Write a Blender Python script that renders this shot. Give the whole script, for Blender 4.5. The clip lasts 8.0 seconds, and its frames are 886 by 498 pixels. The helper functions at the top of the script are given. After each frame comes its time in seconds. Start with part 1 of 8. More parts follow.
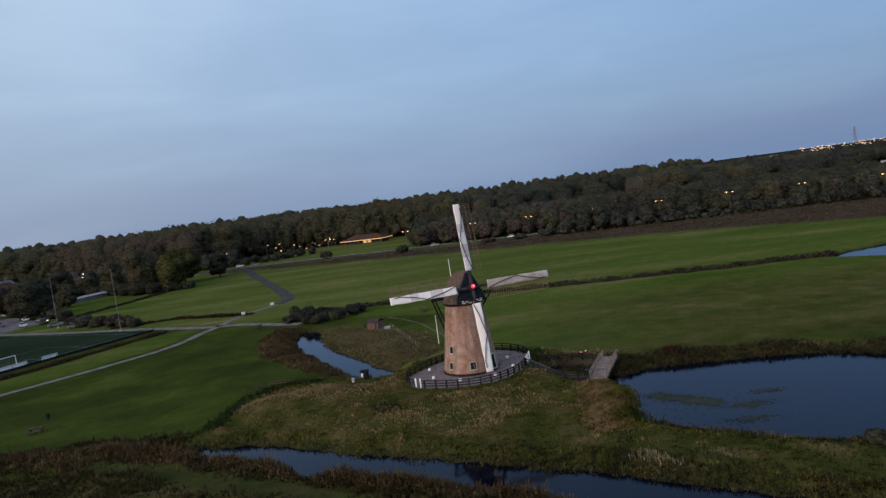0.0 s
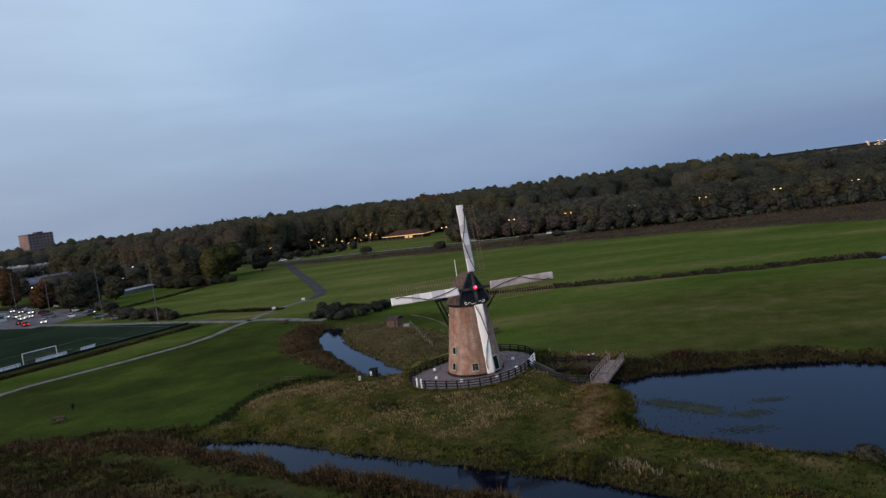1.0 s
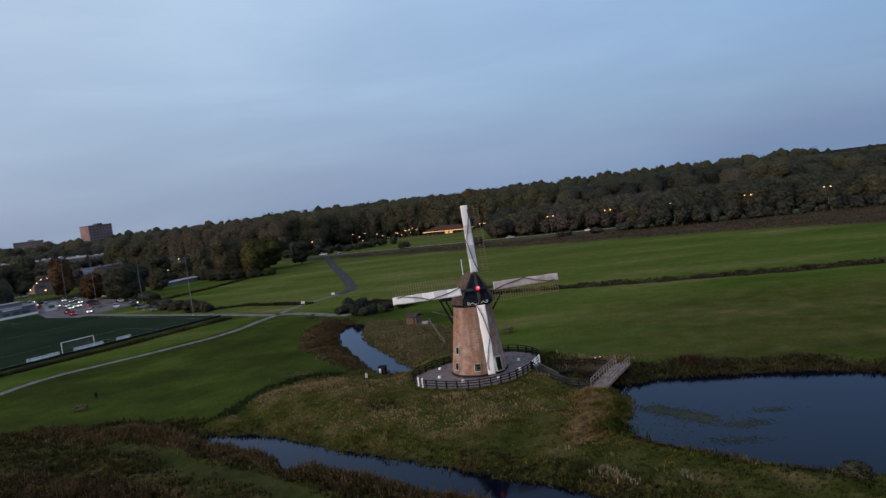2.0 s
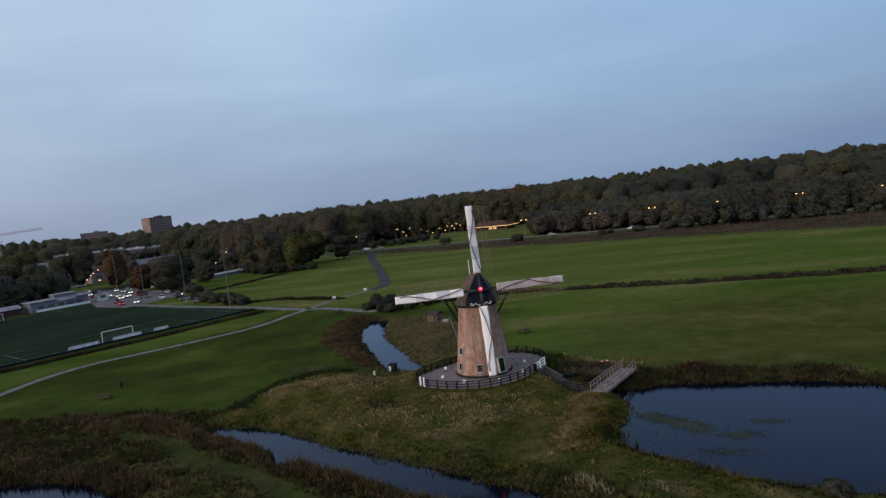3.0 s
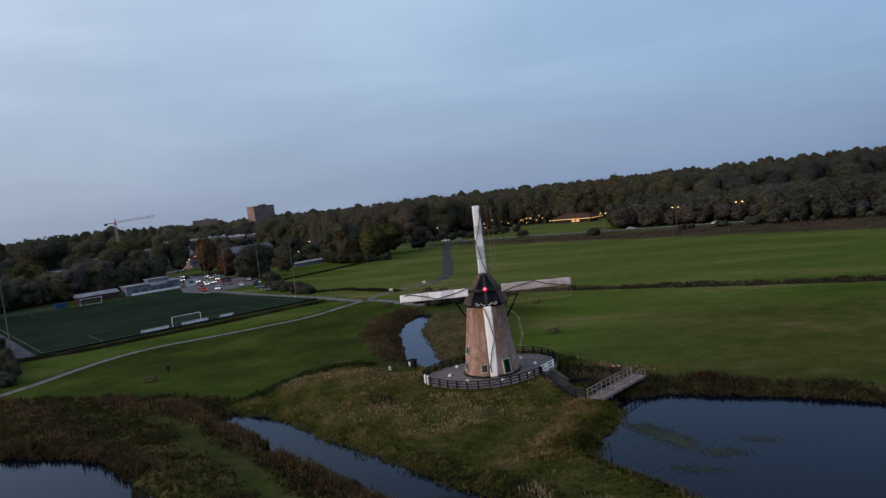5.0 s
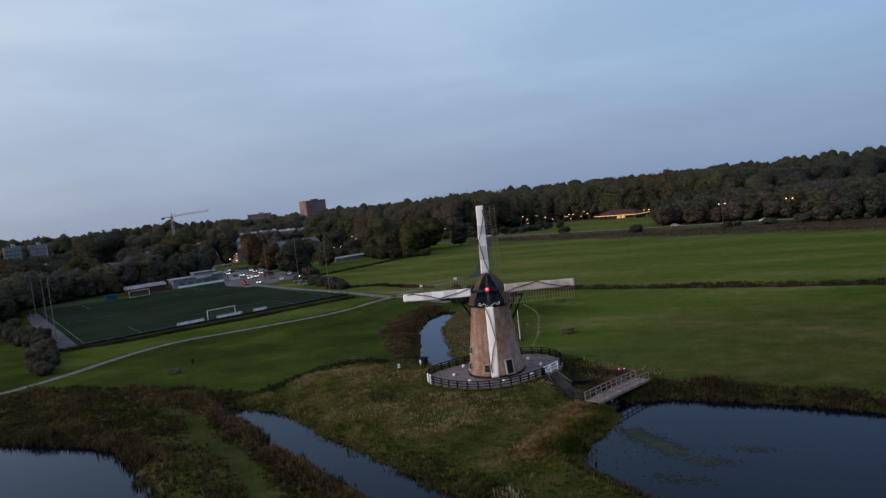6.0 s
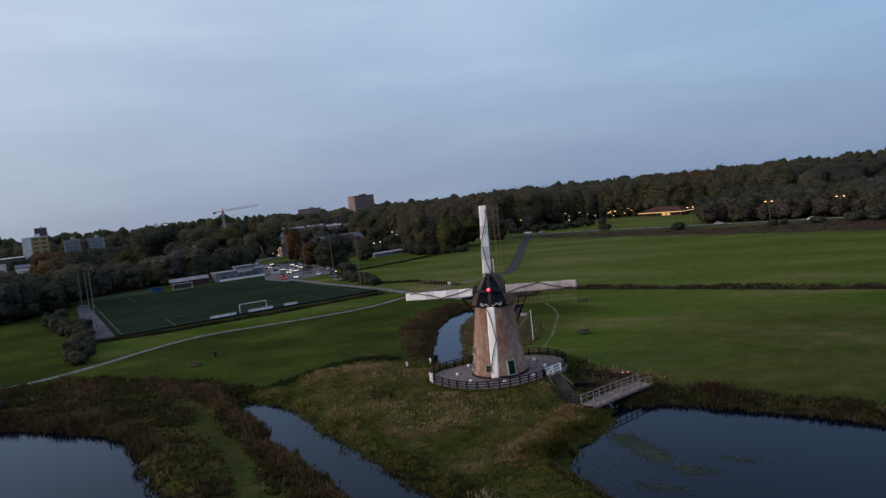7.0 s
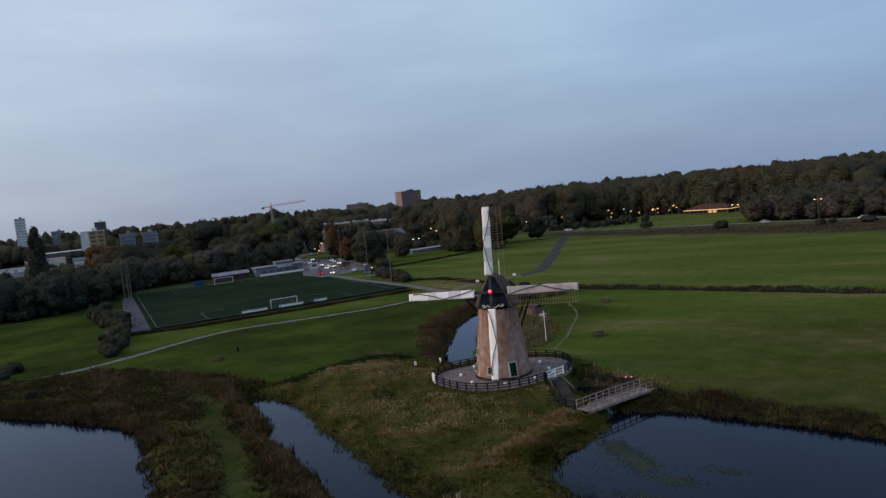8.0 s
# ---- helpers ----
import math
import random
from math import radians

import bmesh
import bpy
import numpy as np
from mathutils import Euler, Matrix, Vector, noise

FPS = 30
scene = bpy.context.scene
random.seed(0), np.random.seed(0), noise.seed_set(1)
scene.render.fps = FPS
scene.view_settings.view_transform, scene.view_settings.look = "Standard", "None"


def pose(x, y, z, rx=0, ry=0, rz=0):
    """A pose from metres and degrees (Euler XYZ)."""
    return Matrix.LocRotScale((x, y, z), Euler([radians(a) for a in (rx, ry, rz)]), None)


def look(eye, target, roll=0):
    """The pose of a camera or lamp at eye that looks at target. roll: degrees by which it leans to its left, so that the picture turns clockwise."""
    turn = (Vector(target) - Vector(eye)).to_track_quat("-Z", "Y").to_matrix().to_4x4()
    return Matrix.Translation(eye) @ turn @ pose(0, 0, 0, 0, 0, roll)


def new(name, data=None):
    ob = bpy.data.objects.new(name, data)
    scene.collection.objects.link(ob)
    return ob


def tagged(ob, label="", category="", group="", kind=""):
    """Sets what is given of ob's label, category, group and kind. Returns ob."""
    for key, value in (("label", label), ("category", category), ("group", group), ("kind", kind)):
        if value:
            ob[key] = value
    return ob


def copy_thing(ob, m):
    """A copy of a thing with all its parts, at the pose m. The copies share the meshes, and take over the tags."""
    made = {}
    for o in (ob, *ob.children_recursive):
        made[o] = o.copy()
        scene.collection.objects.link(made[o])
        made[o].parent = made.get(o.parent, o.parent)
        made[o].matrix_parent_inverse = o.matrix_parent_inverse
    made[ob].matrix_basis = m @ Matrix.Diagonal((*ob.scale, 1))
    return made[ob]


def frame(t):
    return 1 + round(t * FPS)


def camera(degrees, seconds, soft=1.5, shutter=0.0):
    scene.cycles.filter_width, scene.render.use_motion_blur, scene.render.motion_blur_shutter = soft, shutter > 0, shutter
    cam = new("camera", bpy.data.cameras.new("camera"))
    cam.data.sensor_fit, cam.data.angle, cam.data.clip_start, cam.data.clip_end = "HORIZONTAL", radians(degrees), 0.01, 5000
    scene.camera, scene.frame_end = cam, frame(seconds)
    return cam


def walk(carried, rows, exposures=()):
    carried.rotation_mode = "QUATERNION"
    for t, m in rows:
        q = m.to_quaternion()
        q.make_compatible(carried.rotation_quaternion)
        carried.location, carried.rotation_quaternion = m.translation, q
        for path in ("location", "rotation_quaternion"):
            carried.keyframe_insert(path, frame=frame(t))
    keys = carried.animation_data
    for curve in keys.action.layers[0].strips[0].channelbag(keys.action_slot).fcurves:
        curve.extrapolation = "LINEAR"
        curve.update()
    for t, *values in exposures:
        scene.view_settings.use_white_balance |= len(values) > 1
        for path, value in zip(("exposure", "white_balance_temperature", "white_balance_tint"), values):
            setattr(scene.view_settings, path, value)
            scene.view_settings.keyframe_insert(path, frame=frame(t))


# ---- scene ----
cam = camera(65.3, 8.0, soft=1.4, shutter=0.5)
METRES, EYE, TILT, LEAN, TURN = 50.0, 25.2, -9.5, -1.6, 0.0
ROWS = [
    (0.0, 0.0, 0.0, 0.0, 0.79, 4.95, 9.1),
    (0.5, 0.0583, -0.0001, -0.0008, 2.76, 5.02, 8.76),
    (1.0, 0.1254, 0.0022, -0.0027, 5.0, 5.12, 8.28),
    (1.5, 0.1825, 0.0065, -0.0037, 6.93, 5.16, 7.81),
    (3.0, 0.3737, 0.0335, -0.0048, 13.46, 5.26, 6.15),
    (3.5, 0.4295, 0.0457, -0.0045, 15.38, 5.26, 5.72),
    (4.0, 0.4946, 0.0629, -0.0044, 17.65, 5.25, 5.34),
    (4.5, 0.5498, 0.0787, -0.004, 19.57, 5.22, 4.95),
    (6.0, 0.7299, 0.1469, 0.0012, 26.04, 5.02, 3.71),
    (6.5, 0.7817, 0.1711, 0.0031, 27.96, 4.95, 3.38),
    (7.0, 0.8424, 0.2021, 0.0058, 30.2, 4.85, 2.85),
    (7.5, 0.8922, 0.2297, 0.01, 32.08, 4.77, 2.41),
    (8.0, 0.9496, 0.2638, 0.0157, 34.32, 4.62, 2.07),
]
walk(cam, [(t, pose(0, 0, EYE, TILT, LEAN, TURN) @ pose(METRES * x, METRES * y, METRES * z, 90 + pitch, roll, yaw)) for t, x, y, z, yaw, pitch, roll in ROWS], ((0.0, 0.0), (4.0, -0.02), (8.0, -0.08)))

# ---------------------------------------------------------------- sky and sun
world = bpy.data.worlds.new("dusk_sky")
scene.world = world
world.use_nodes = True
wn, wl = world.node_tree.nodes, world.node_tree.links
wn.clear()


def wnode(kind, **values):
    n = wn.new(kind)
    for key, value in values.items():
        n.inputs[key].default_value = value
    return n


def wmix(fac, a, b, blend="MIX"):
    n = wn.new("ShaderNodeMixRGB")
    n.blend_type = blend
    for slot, value in ((0, fac), (1, a), (2, b)):
        if hasattr(value, "is_output"):
            wl.new(value, n.inputs[slot])
        else:
            n.inputs[slot].default_value = value
    return n.outputs[0]


def wramp(source, stops):
    n = wn.new("ShaderNodeValToRGB")
    wl.new(source, n.inputs[0])
    while len(n.color_ramp.elements) < len(stops):
        n.color_ramp.elements.new(0.5)
    for e, (p, c) in zip(n.color_ramp.elements, stops):
        e.position, e.color = p, (*c, 1) if len(c) == 3 else c
    return n.outputs[0]


SUN_AZ, SUN_EL = 225.0, 14.0          # bearing from north (+y) clockwise, height
coord = wn.new("ShaderNodeTexCoord")
sep = wn.new("ShaderNodeSeparateXYZ")
wl.new(coord.outputs["Generated"], sep.inputs[0])
sky = wn.new("ShaderNodeTexSky")
sky.sky_type, sky.sun_disc = "NISHITA", False
sky.sun_elevation, sky.sun_rotation = radians(3.0), radians(SUN_AZ)
sky.air_density, sky.dust_density, sky.ozone_density = 1.2, 2.0, 3.0
# overcast deck: pale above, greyer low down
deck = wramp(sep.outputs[2], [(0.0, (0.285, 0.365, 0.52)), (0.05, (0.300, 0.395, 0.575)), (0.16, (0.375, 0.490, 0.685)), (0.36, (0.46, 0.59, 0.785)), (1.0, (0.36, 0.45, 0.60))])
# brighter to the west, deeper blue to the north-east
side = wn.new("ShaderNodeVectorMath")
side.operation = "DOT_PRODUCT"
wl.new(coord.outputs["Generated"], side.inputs[0])
side.inputs[1].default_value = (-0.83, -0.55, 0.0)
half = wn.new("ShaderNodeMath")
half.operation = "MULTIPLY_ADD"
wl.new(side.outputs["Value"], half.inputs[0])
half.inputs[1].default_value, half.inputs[2].default_value = 0.5, 0.5
tint = wramp(half.outputs[0], [(0.0, (0.58, 0.71, 0.86)), (0.26, (0.85, 0.92, 0.985)), (0.42, (0.99, 1.0, 1.0)), (0.55, (1.06, 1.03, 1.0)), (0.75, (1.32, 1.19, 1.07)), (1.0, (2.2, 1.8, 1.5))])
deck = wmix(1.0, deck, tint, "MULTIPLY")
# long soft cloud streaks
flat = wn.new("ShaderNodeMapping")
flat.inputs["Scale"].default_value = (1.3, 1.3, 7.0)
flat.inputs["Rotation"].default_value = (0.05, -0.06, 0.4)
wl.new(coord.outputs["Generated"], flat.inputs[0])
cloud = wnode("ShaderNodeTexNoise", Scale=2.2, Detail=6.0, Roughness=0.52, Distortion=0.35)
wl.new(flat.outputs[0], cloud.inputs["Vector"])
streak = wramp(cloud.outputs[0], [(0.34, (0.94, 0.945, 0.955)), (0.50, (1.0, 1.0, 1.0)), (0.68, (1.09, 1.08, 1.05))])
deck = wmix(1.0, deck, streak, "MULTIPLY")
both = wmix(0.06, deck, sky.outputs[0])
back = wnode("ShaderNodeBackground", Strength=1.0)
wl.new(both, back.inputs[0])
wout = wn.new("ShaderNodeOutputWorld")
wl.new(back.outputs[0], wout.inputs[0])

lamp = bpy.data.lights.new("sun", "SUN")
lamp.energy, lamp.angle, lamp.color = 2.1, radians(40), (1.0, 0.82, 0.68)
sun = new("sun", lamp)
az, el = radians(SUN_AZ), radians(SUN_EL)
way = Vector((math.sin(az) * math.cos(el), math.cos(az) * math.cos(el), math.sin(el)))
sun.matrix_world = look(way * 200, (0, 0, 0))

# ---------------------------------------------------------------- materials


def material(name, dark, light, scale=1.0, rough=0.8, bump=0.0, third=None, fine=12.0, metal=0.0, stretch=(1, 1, 1), contrast=0.12, spec=0.0, local=False, vary=0.0):
    """A surface of two tones mixed by noise at two scales, with an optional third tone in broad patches."""
    m = bpy.data.materials.new(name)
    m.use_nodes = True
    n, l = m.node_tree.nodes, m.node_tree.links
    bsdf = n["Principled BSDF"]
    bsdf.inputs["Roughness"].default_value, bsdf.inputs["Metallic"].default_value = rough, metal
    bsdf.inputs["Specular IOR Level"].default_value = spec
    if local:
        src = n.new("ShaderNodeTexCoord").outputs["Object"]
    else:
        src = n.new("ShaderNodeNewGeometry").outputs["Position"]
    mp = n.new("ShaderNodeMapping")
    mp.inputs["Scale"].default_value = stretch
    l.new(src, mp.inputs[0])
    a, b = n.new("ShaderNodeTexNoise"), n.new("ShaderNodeTexNoise")
    for t, sc in ((a, scale), (b, scale * fine)):
        t.inputs["Scale"].default_value, t.inputs["Detail"].default_value = sc, 4
        l.new(mp.outputs[0], t.inputs["Vector"])
    add = n.new("ShaderNodeMath")
    add.operation = "MULTIPLY_ADD"
    l.new(b.outputs[0], add.inputs[0])
    add.inputs[1].default_value = 0.5
    l.new(a.outputs[0], add.inputs[2])
    ramp = n.new("ShaderNodeValToRGB")
    l.new(add.outputs[0], ramp.inputs[0])
    e = ramp.color_ramp.elements
    e[0].position, e[0].color = 0.75 - contrast, (*dark, 1)
    e[1].position, e[1].color = 0.75 + contrast, (*light, 1)
    col = ramp.outputs[0]
    if third:
        c = n.new("ShaderNodeTexNoise")
        c.inputs["Scale"].default_value, c.inputs["Detail"].default_value = scale * 0.23, 3
        l.new(mp.outputs[0], c.inputs["Vector"])
        r2 = n.new("ShaderNodeValToRGB")
        r2.color_ramp.elements[0].position, r2.color_ramp.elements[1].position = 0.5, 0.66
        l.new(c.outputs[0], r2.inputs[0])
        mx = n.new("ShaderNodeMixRGB")
        l.new(r2.outputs[0], mx.inputs[0])
        l.new(col, mx.inputs[1])
        mx.inputs[2].default_value = (*third, 1)
        col = mx.outputs[0]
    if vary:
        hs = n.new("ShaderNodeHueSaturation")
        info = n.new("ShaderNodeObjectInfo")
        mr = n.new("ShaderNodeMapRange")
        mr.inputs["To Min"].default_value, mr.inputs["To Max"].default_value = 1 - vary, 1 + vary
        l.new(info.outputs["Random"], mr.inputs[0])
        l.new(mr.outputs[0], hs.inputs["Value"])
        l.new(col, hs.inputs["Color"])
        col = hs.outputs[0]
    l.new(col, bsdf.inputs["Base Color"])
    if bump:
        bp = n.new("ShaderNodeBump")
        bp.inputs["Strength"].default_value, bp.inputs["Distance"].default_value = bump, 0.05
        l.new(b.outputs[0], bp.inputs["Height"])
        l.new(bp.outputs[0], bsdf.inputs["Normal"])
    return m


def foliage(name, stops, patch=0.05, through_leaf=0.15, rand=0.5, soft=0.0, puff=False):
    """Leaves or blades: a tone for each one, drifting in broad patches."""
    m = bpy.data.materials.new(name)
    m.use_nodes = True
    n, l = m.node_tree.nodes, m.node_tree.links
    bsdf = n["Principled BSDF"]
    bsdf.inputs["Roughness"].default_value = 0.85
    bsdf.inputs["Specular IOR Level"].default_value = 0.03
    geo = n.new("ShaderNodeNewGeometry")
    no = n.new("ShaderNodeTexNoise")
    no.inputs["Scale"].default_value, no.inputs["Detail"].default_value = patch, 3
    l.new(geo.outputs["Position"], no.inputs["Vector"])
    info = n.new("ShaderNodeObjectInfo")
    ma = n.new("ShaderNodeMath")
    ma.operation = "MULTIPLY_ADD"
    l.new(geo.outputs["Random Per Island"], ma.inputs[0])
    ma.inputs[1].default_value = rand
    l.new(no.outputs[0], ma.inputs[2])
    mb = n.new("ShaderNodeMath")
    mb.operation = "MULTIPLY_ADD"
    l.new(info.outputs["Random"], mb.inputs[0])
    mb.inputs[1].default_value = 0.3
    l.new(ma.outputs[0], mb.inputs[2])
    tone = n.new("ShaderNodeAttribute")
    tone.attribute_name = "tone"
    mc = n.new("ShaderNodeMath")
    mc.operation = "ADD"
    l.new(mb.outputs[0], mc.inputs[0])
    l.new(tone.outputs["Fac"], mc.inputs[1])
    sub = n.new("ShaderNodeMath")
    sub.operation = "SUBTRACT"
    l.new(mc.outputs[0], sub.inputs[0])
    sub.inputs[1].default_value = 0.15 + rand / 2
    ramp = n.new("ShaderNodeValToRGB")
    while len(ramp.color_ramp.elements) < len(stops):
        ramp.color_ramp.elements.new(0.5)
    for e, (p, c) in zip(ramp.color_ramp.elements, stops):
        e.position, e.color = p, (*c, 1)
    l.new(sub.outputs[0], ramp.inputs[0])
    l.new(ramp.outputs[0], bsdf.inputs["Base Color"])
    tr = n.new("ShaderNodeBsdfTranslucent")
    l.new(ramp.outputs[0], tr.inputs[0])
    if puff:
        # leaves of a crown take the light as one rounded mass
        at = n.new("ShaderNodeAttribute")
        at.attribute_name = "puff"
        turn = n.new("ShaderNodeVectorTransform")
        turn.vector_type, turn.convert_from, turn.convert_to = "NORMAL", "OBJECT", "WORLD"
        l.new(at.outputs["Vector"], turn.inputs[0])
        leafy = n.new("ShaderNodeTexNoise")
        leafy.inputs["Scale"].default_value, leafy.inputs["Detail"].default_value = 0.85, 7
        l.new(geo.outputs["Position"], leafy.inputs["Vector"])
        bp = n.new("ShaderNodeBump")
        bp.inputs["Strength"].default_value, bp.inputs["Distance"].default_value = 0.9, 1.3
        l.new(leafy.outputs[0], bp.inputs["Height"])
        l.new(turn.outputs[0], bp.inputs["Normal"])
        l.new(bp.outputs[0], bsdf.inputs["Normal"])
        l.new(bp.outputs[0], tr.inputs["Normal"])
        mottle = n.new("ShaderNodeMapRange")
        mottle.inputs["From Min"].default_value, mottle.inputs["From Max"].default_value = 0.3, 0.7
        mottle.inputs["To Min"].default_value, mottle.inputs["To Max"].default_value = 0.6, 1.4
        l.new(leafy.outputs[0], mottle.inputs[0])
        mm = n.new("ShaderNodeMixRGB")
        mm.blend_type = "MULTIPLY"
        mm.inputs[0].default_value = 1.0
        l.new(ramp.outputs[0], mm.inputs[1])
        l.new(mottle.outputs[0], mm.inputs[2])
        l.new(mm.outputs[0], bsdf.inputs["Base Color"])
        l.new(mm.outputs[0], tr.inputs[0])
    if soft:
        # a thicket of thin blades takes the light as one soft, tufted sheet
        up = n.new("ShaderNodeVectorMath")
        up.operation = "SCALE"
        l.new(geo.outputs["Normal"], up.inputs[0])
        up.inputs["Scale"].default_value = 1 - soft
        lift = n.new("ShaderNodeVectorMath")
        lift.operation = "ADD"
        l.new(up.outputs[0], lift.inputs[0])
        lift.inputs[1].default_value = (0, 0, soft)
        unit = n.new("ShaderNodeVectorMath")
        unit.operation = "NORMALIZE"
        l.new(lift.outputs[0], unit.inputs[0])
        tuft = n.new("ShaderNodeTexNoise")
        tuft.inputs["Scale"].default_value, tuft.inputs["Detail"].default_value = 0.8, 5
        l.new(geo.outputs["Position"], tuft.inputs["Vector"])
        bp = n.new("ShaderNodeBump")
        bp.inputs["Strength"].default_value, bp.inputs["Distance"].default_value = 0.8, 0.9
        l.new(tuft.outputs[0], bp.inputs["Height"])
        l.new(unit.outputs[0], bp.inputs["Normal"])
        l.new(bp.outputs[0], bsdf.inputs["Normal"])
        l.new(bp.outputs[0], tr.inputs["Normal"])
    mx = n.new("ShaderNodeMixShader")
    mx.inputs[0].default_value = through_leaf
    l.new(bsdf.outputs[0], mx.inputs[1])
    l.new(tr.outputs[0], mx.inputs[2])
    l.new(mx.outputs[0], n["Material Output"].inputs[0])
    return m


def glow(name, colour, strength):
    m = bpy.data.materials.new(name)
    m.use_nodes = True
    bsdf = m.node_tree.nodes["Principled BSDF"]
    bsdf.inputs["Base Color"].default_value = (*colour, 1)
    bsdf.inputs["Emission Color"].default_value = (*colour, 1)
    bsdf.inputs["Emission Strength"].default_value = strength
    m.cycles.emission_sampling = "NONE"
    return m


def glass(name, tone):
    m = bpy.data.materials.new(name)
    m.use_nodes = True
    bsdf = m.node_tree.nodes["Principled BSDF"]
    bsdf.inputs["Base Color"].default_value = (*tone, 1)
    bsdf.inputs["Roughness"].default_value = 0.12
    bsdf.inputs["Specular IOR Level"].default_value = 0.25
    return m


def brickwork(name, tones, mortar, width, height, radius):
    """Brick courses wrapped round a tower of that mean radius, with weathered streaks."""
    m = bpy.data.materials.new(name)
    m.use_nodes = True
    n, l = m.node_tree.nodes, m.node_tree.links
    bsdf = n["Principled BSDF"]
    bsdf.inputs["Roughness"].default_value = 0.85
    bsdf.inputs["Specular IOR Level"].default_value = 0.2
    tc = n.new("ShaderNodeTexCoord")
    sp = n.new("ShaderNodeSeparateXYZ")
    l.new(tc.outputs["Object"], sp.inputs[0])
    at = n.new("ShaderNodeMath")
    at.operation = "ARCTAN2"
    l.new(sp.outputs[1], at.inputs[0])
    l.new(sp.outputs[0], at.inputs[1])
    mu = n.new("ShaderNodeMath")
    mu.operation = "MULTIPLY"
    l.new(at.outputs[0], mu.inputs[0])
    mu.inputs[1].default_value = radius
    cb = n.new("ShaderNodeCombineXYZ")
    l.new(mu.outputs[0], cb.inputs[0])
    l.new(sp.outputs[2], cb.inputs[1])
    br = n.new("ShaderNodeTexBrick")
    l.new(cb.outputs[0], br.inputs["Vector"])
    for key, value in (("Scale", 1.0), ("Mortar Size", 0.006), ("Brick Width", width), ("Row Height", height), ("Bias", 0.0)):
        br.inputs[key].default_value = value
    br.inputs["Color1"].default_value, br.inputs["Color2"].default_value = (*tones[0], 1), (*tones[1], 1)
    br.inputs["Mortar"].default_value = (*mortar, 1)
    weather = n.new("ShaderNodeTexNoise")
    weather.inputs["Scale"].default_value, weather.inputs["Detail"].default_value = 0.55, 5
    mp = n.new("ShaderNodeMapping")
    mp.inputs["Scale"].default_value = (1.0, 0.35, 1.0)
    l.new(cb.outputs[0], mp.inputs[0])
    l.new(mp.outputs[0], weather.inputs["Vector"])
    rp = n.new("ShaderNodeValToRGB")
    rp.color_ramp.elements[0].position, rp.color_ramp.elements[1].position = 0.44, 0.62
    l.new(weather.outputs[0], rp.inputs[0])
    mx = n.new("ShaderNodeMixRGB")
    l.new(rp.outputs[0], mx.inputs[0])
    l.new(br.outputs[0], mx.inputs[1])
    mx.inputs[2].default_value = (*tones[2], 1)
    fine = n.new("ShaderNodeTexNoise")
    fine.inputs["Scale"].default_value, fine.inputs["Detail"].default_value = 1.3, 6
    l.new(cb.outputs[0], fine.inputs["Vector"])
    f2 = n.new("ShaderNodeMapRange")
    f2.inputs["From Min"].default_value, f2.inputs["From Max"].default_value = 0.3, 0.7
    f2.inputs["To Min"].default_value, f2.inputs["To Max"].default_value = 0.66, 1.28
    l.new(fine.outputs[0], f2.inputs[0])
    mm = n.new("ShaderNodeMixRGB")
    mm.blend_type = "MULTIPLY"
    mm.inputs[0].default_value = 1.0
    l.new(mx.outputs[0], mm.inputs[1])
    l.new(f2.outputs[0], mm.inputs[2])
    l.new(mm.outputs[0], bsdf.inputs["Base Color"])
    bp = n.new("ShaderNodeBump")
    bp.inputs["Strength"].default_value, bp.inputs["Distance"].default_value = 0.4, 0.02
    l.new(br.outputs["Fac"], bp.inputs["Height"])
    bp.invert = True
    l.new(bp.outputs[0], bsdf.inputs["Normal"])
    return m


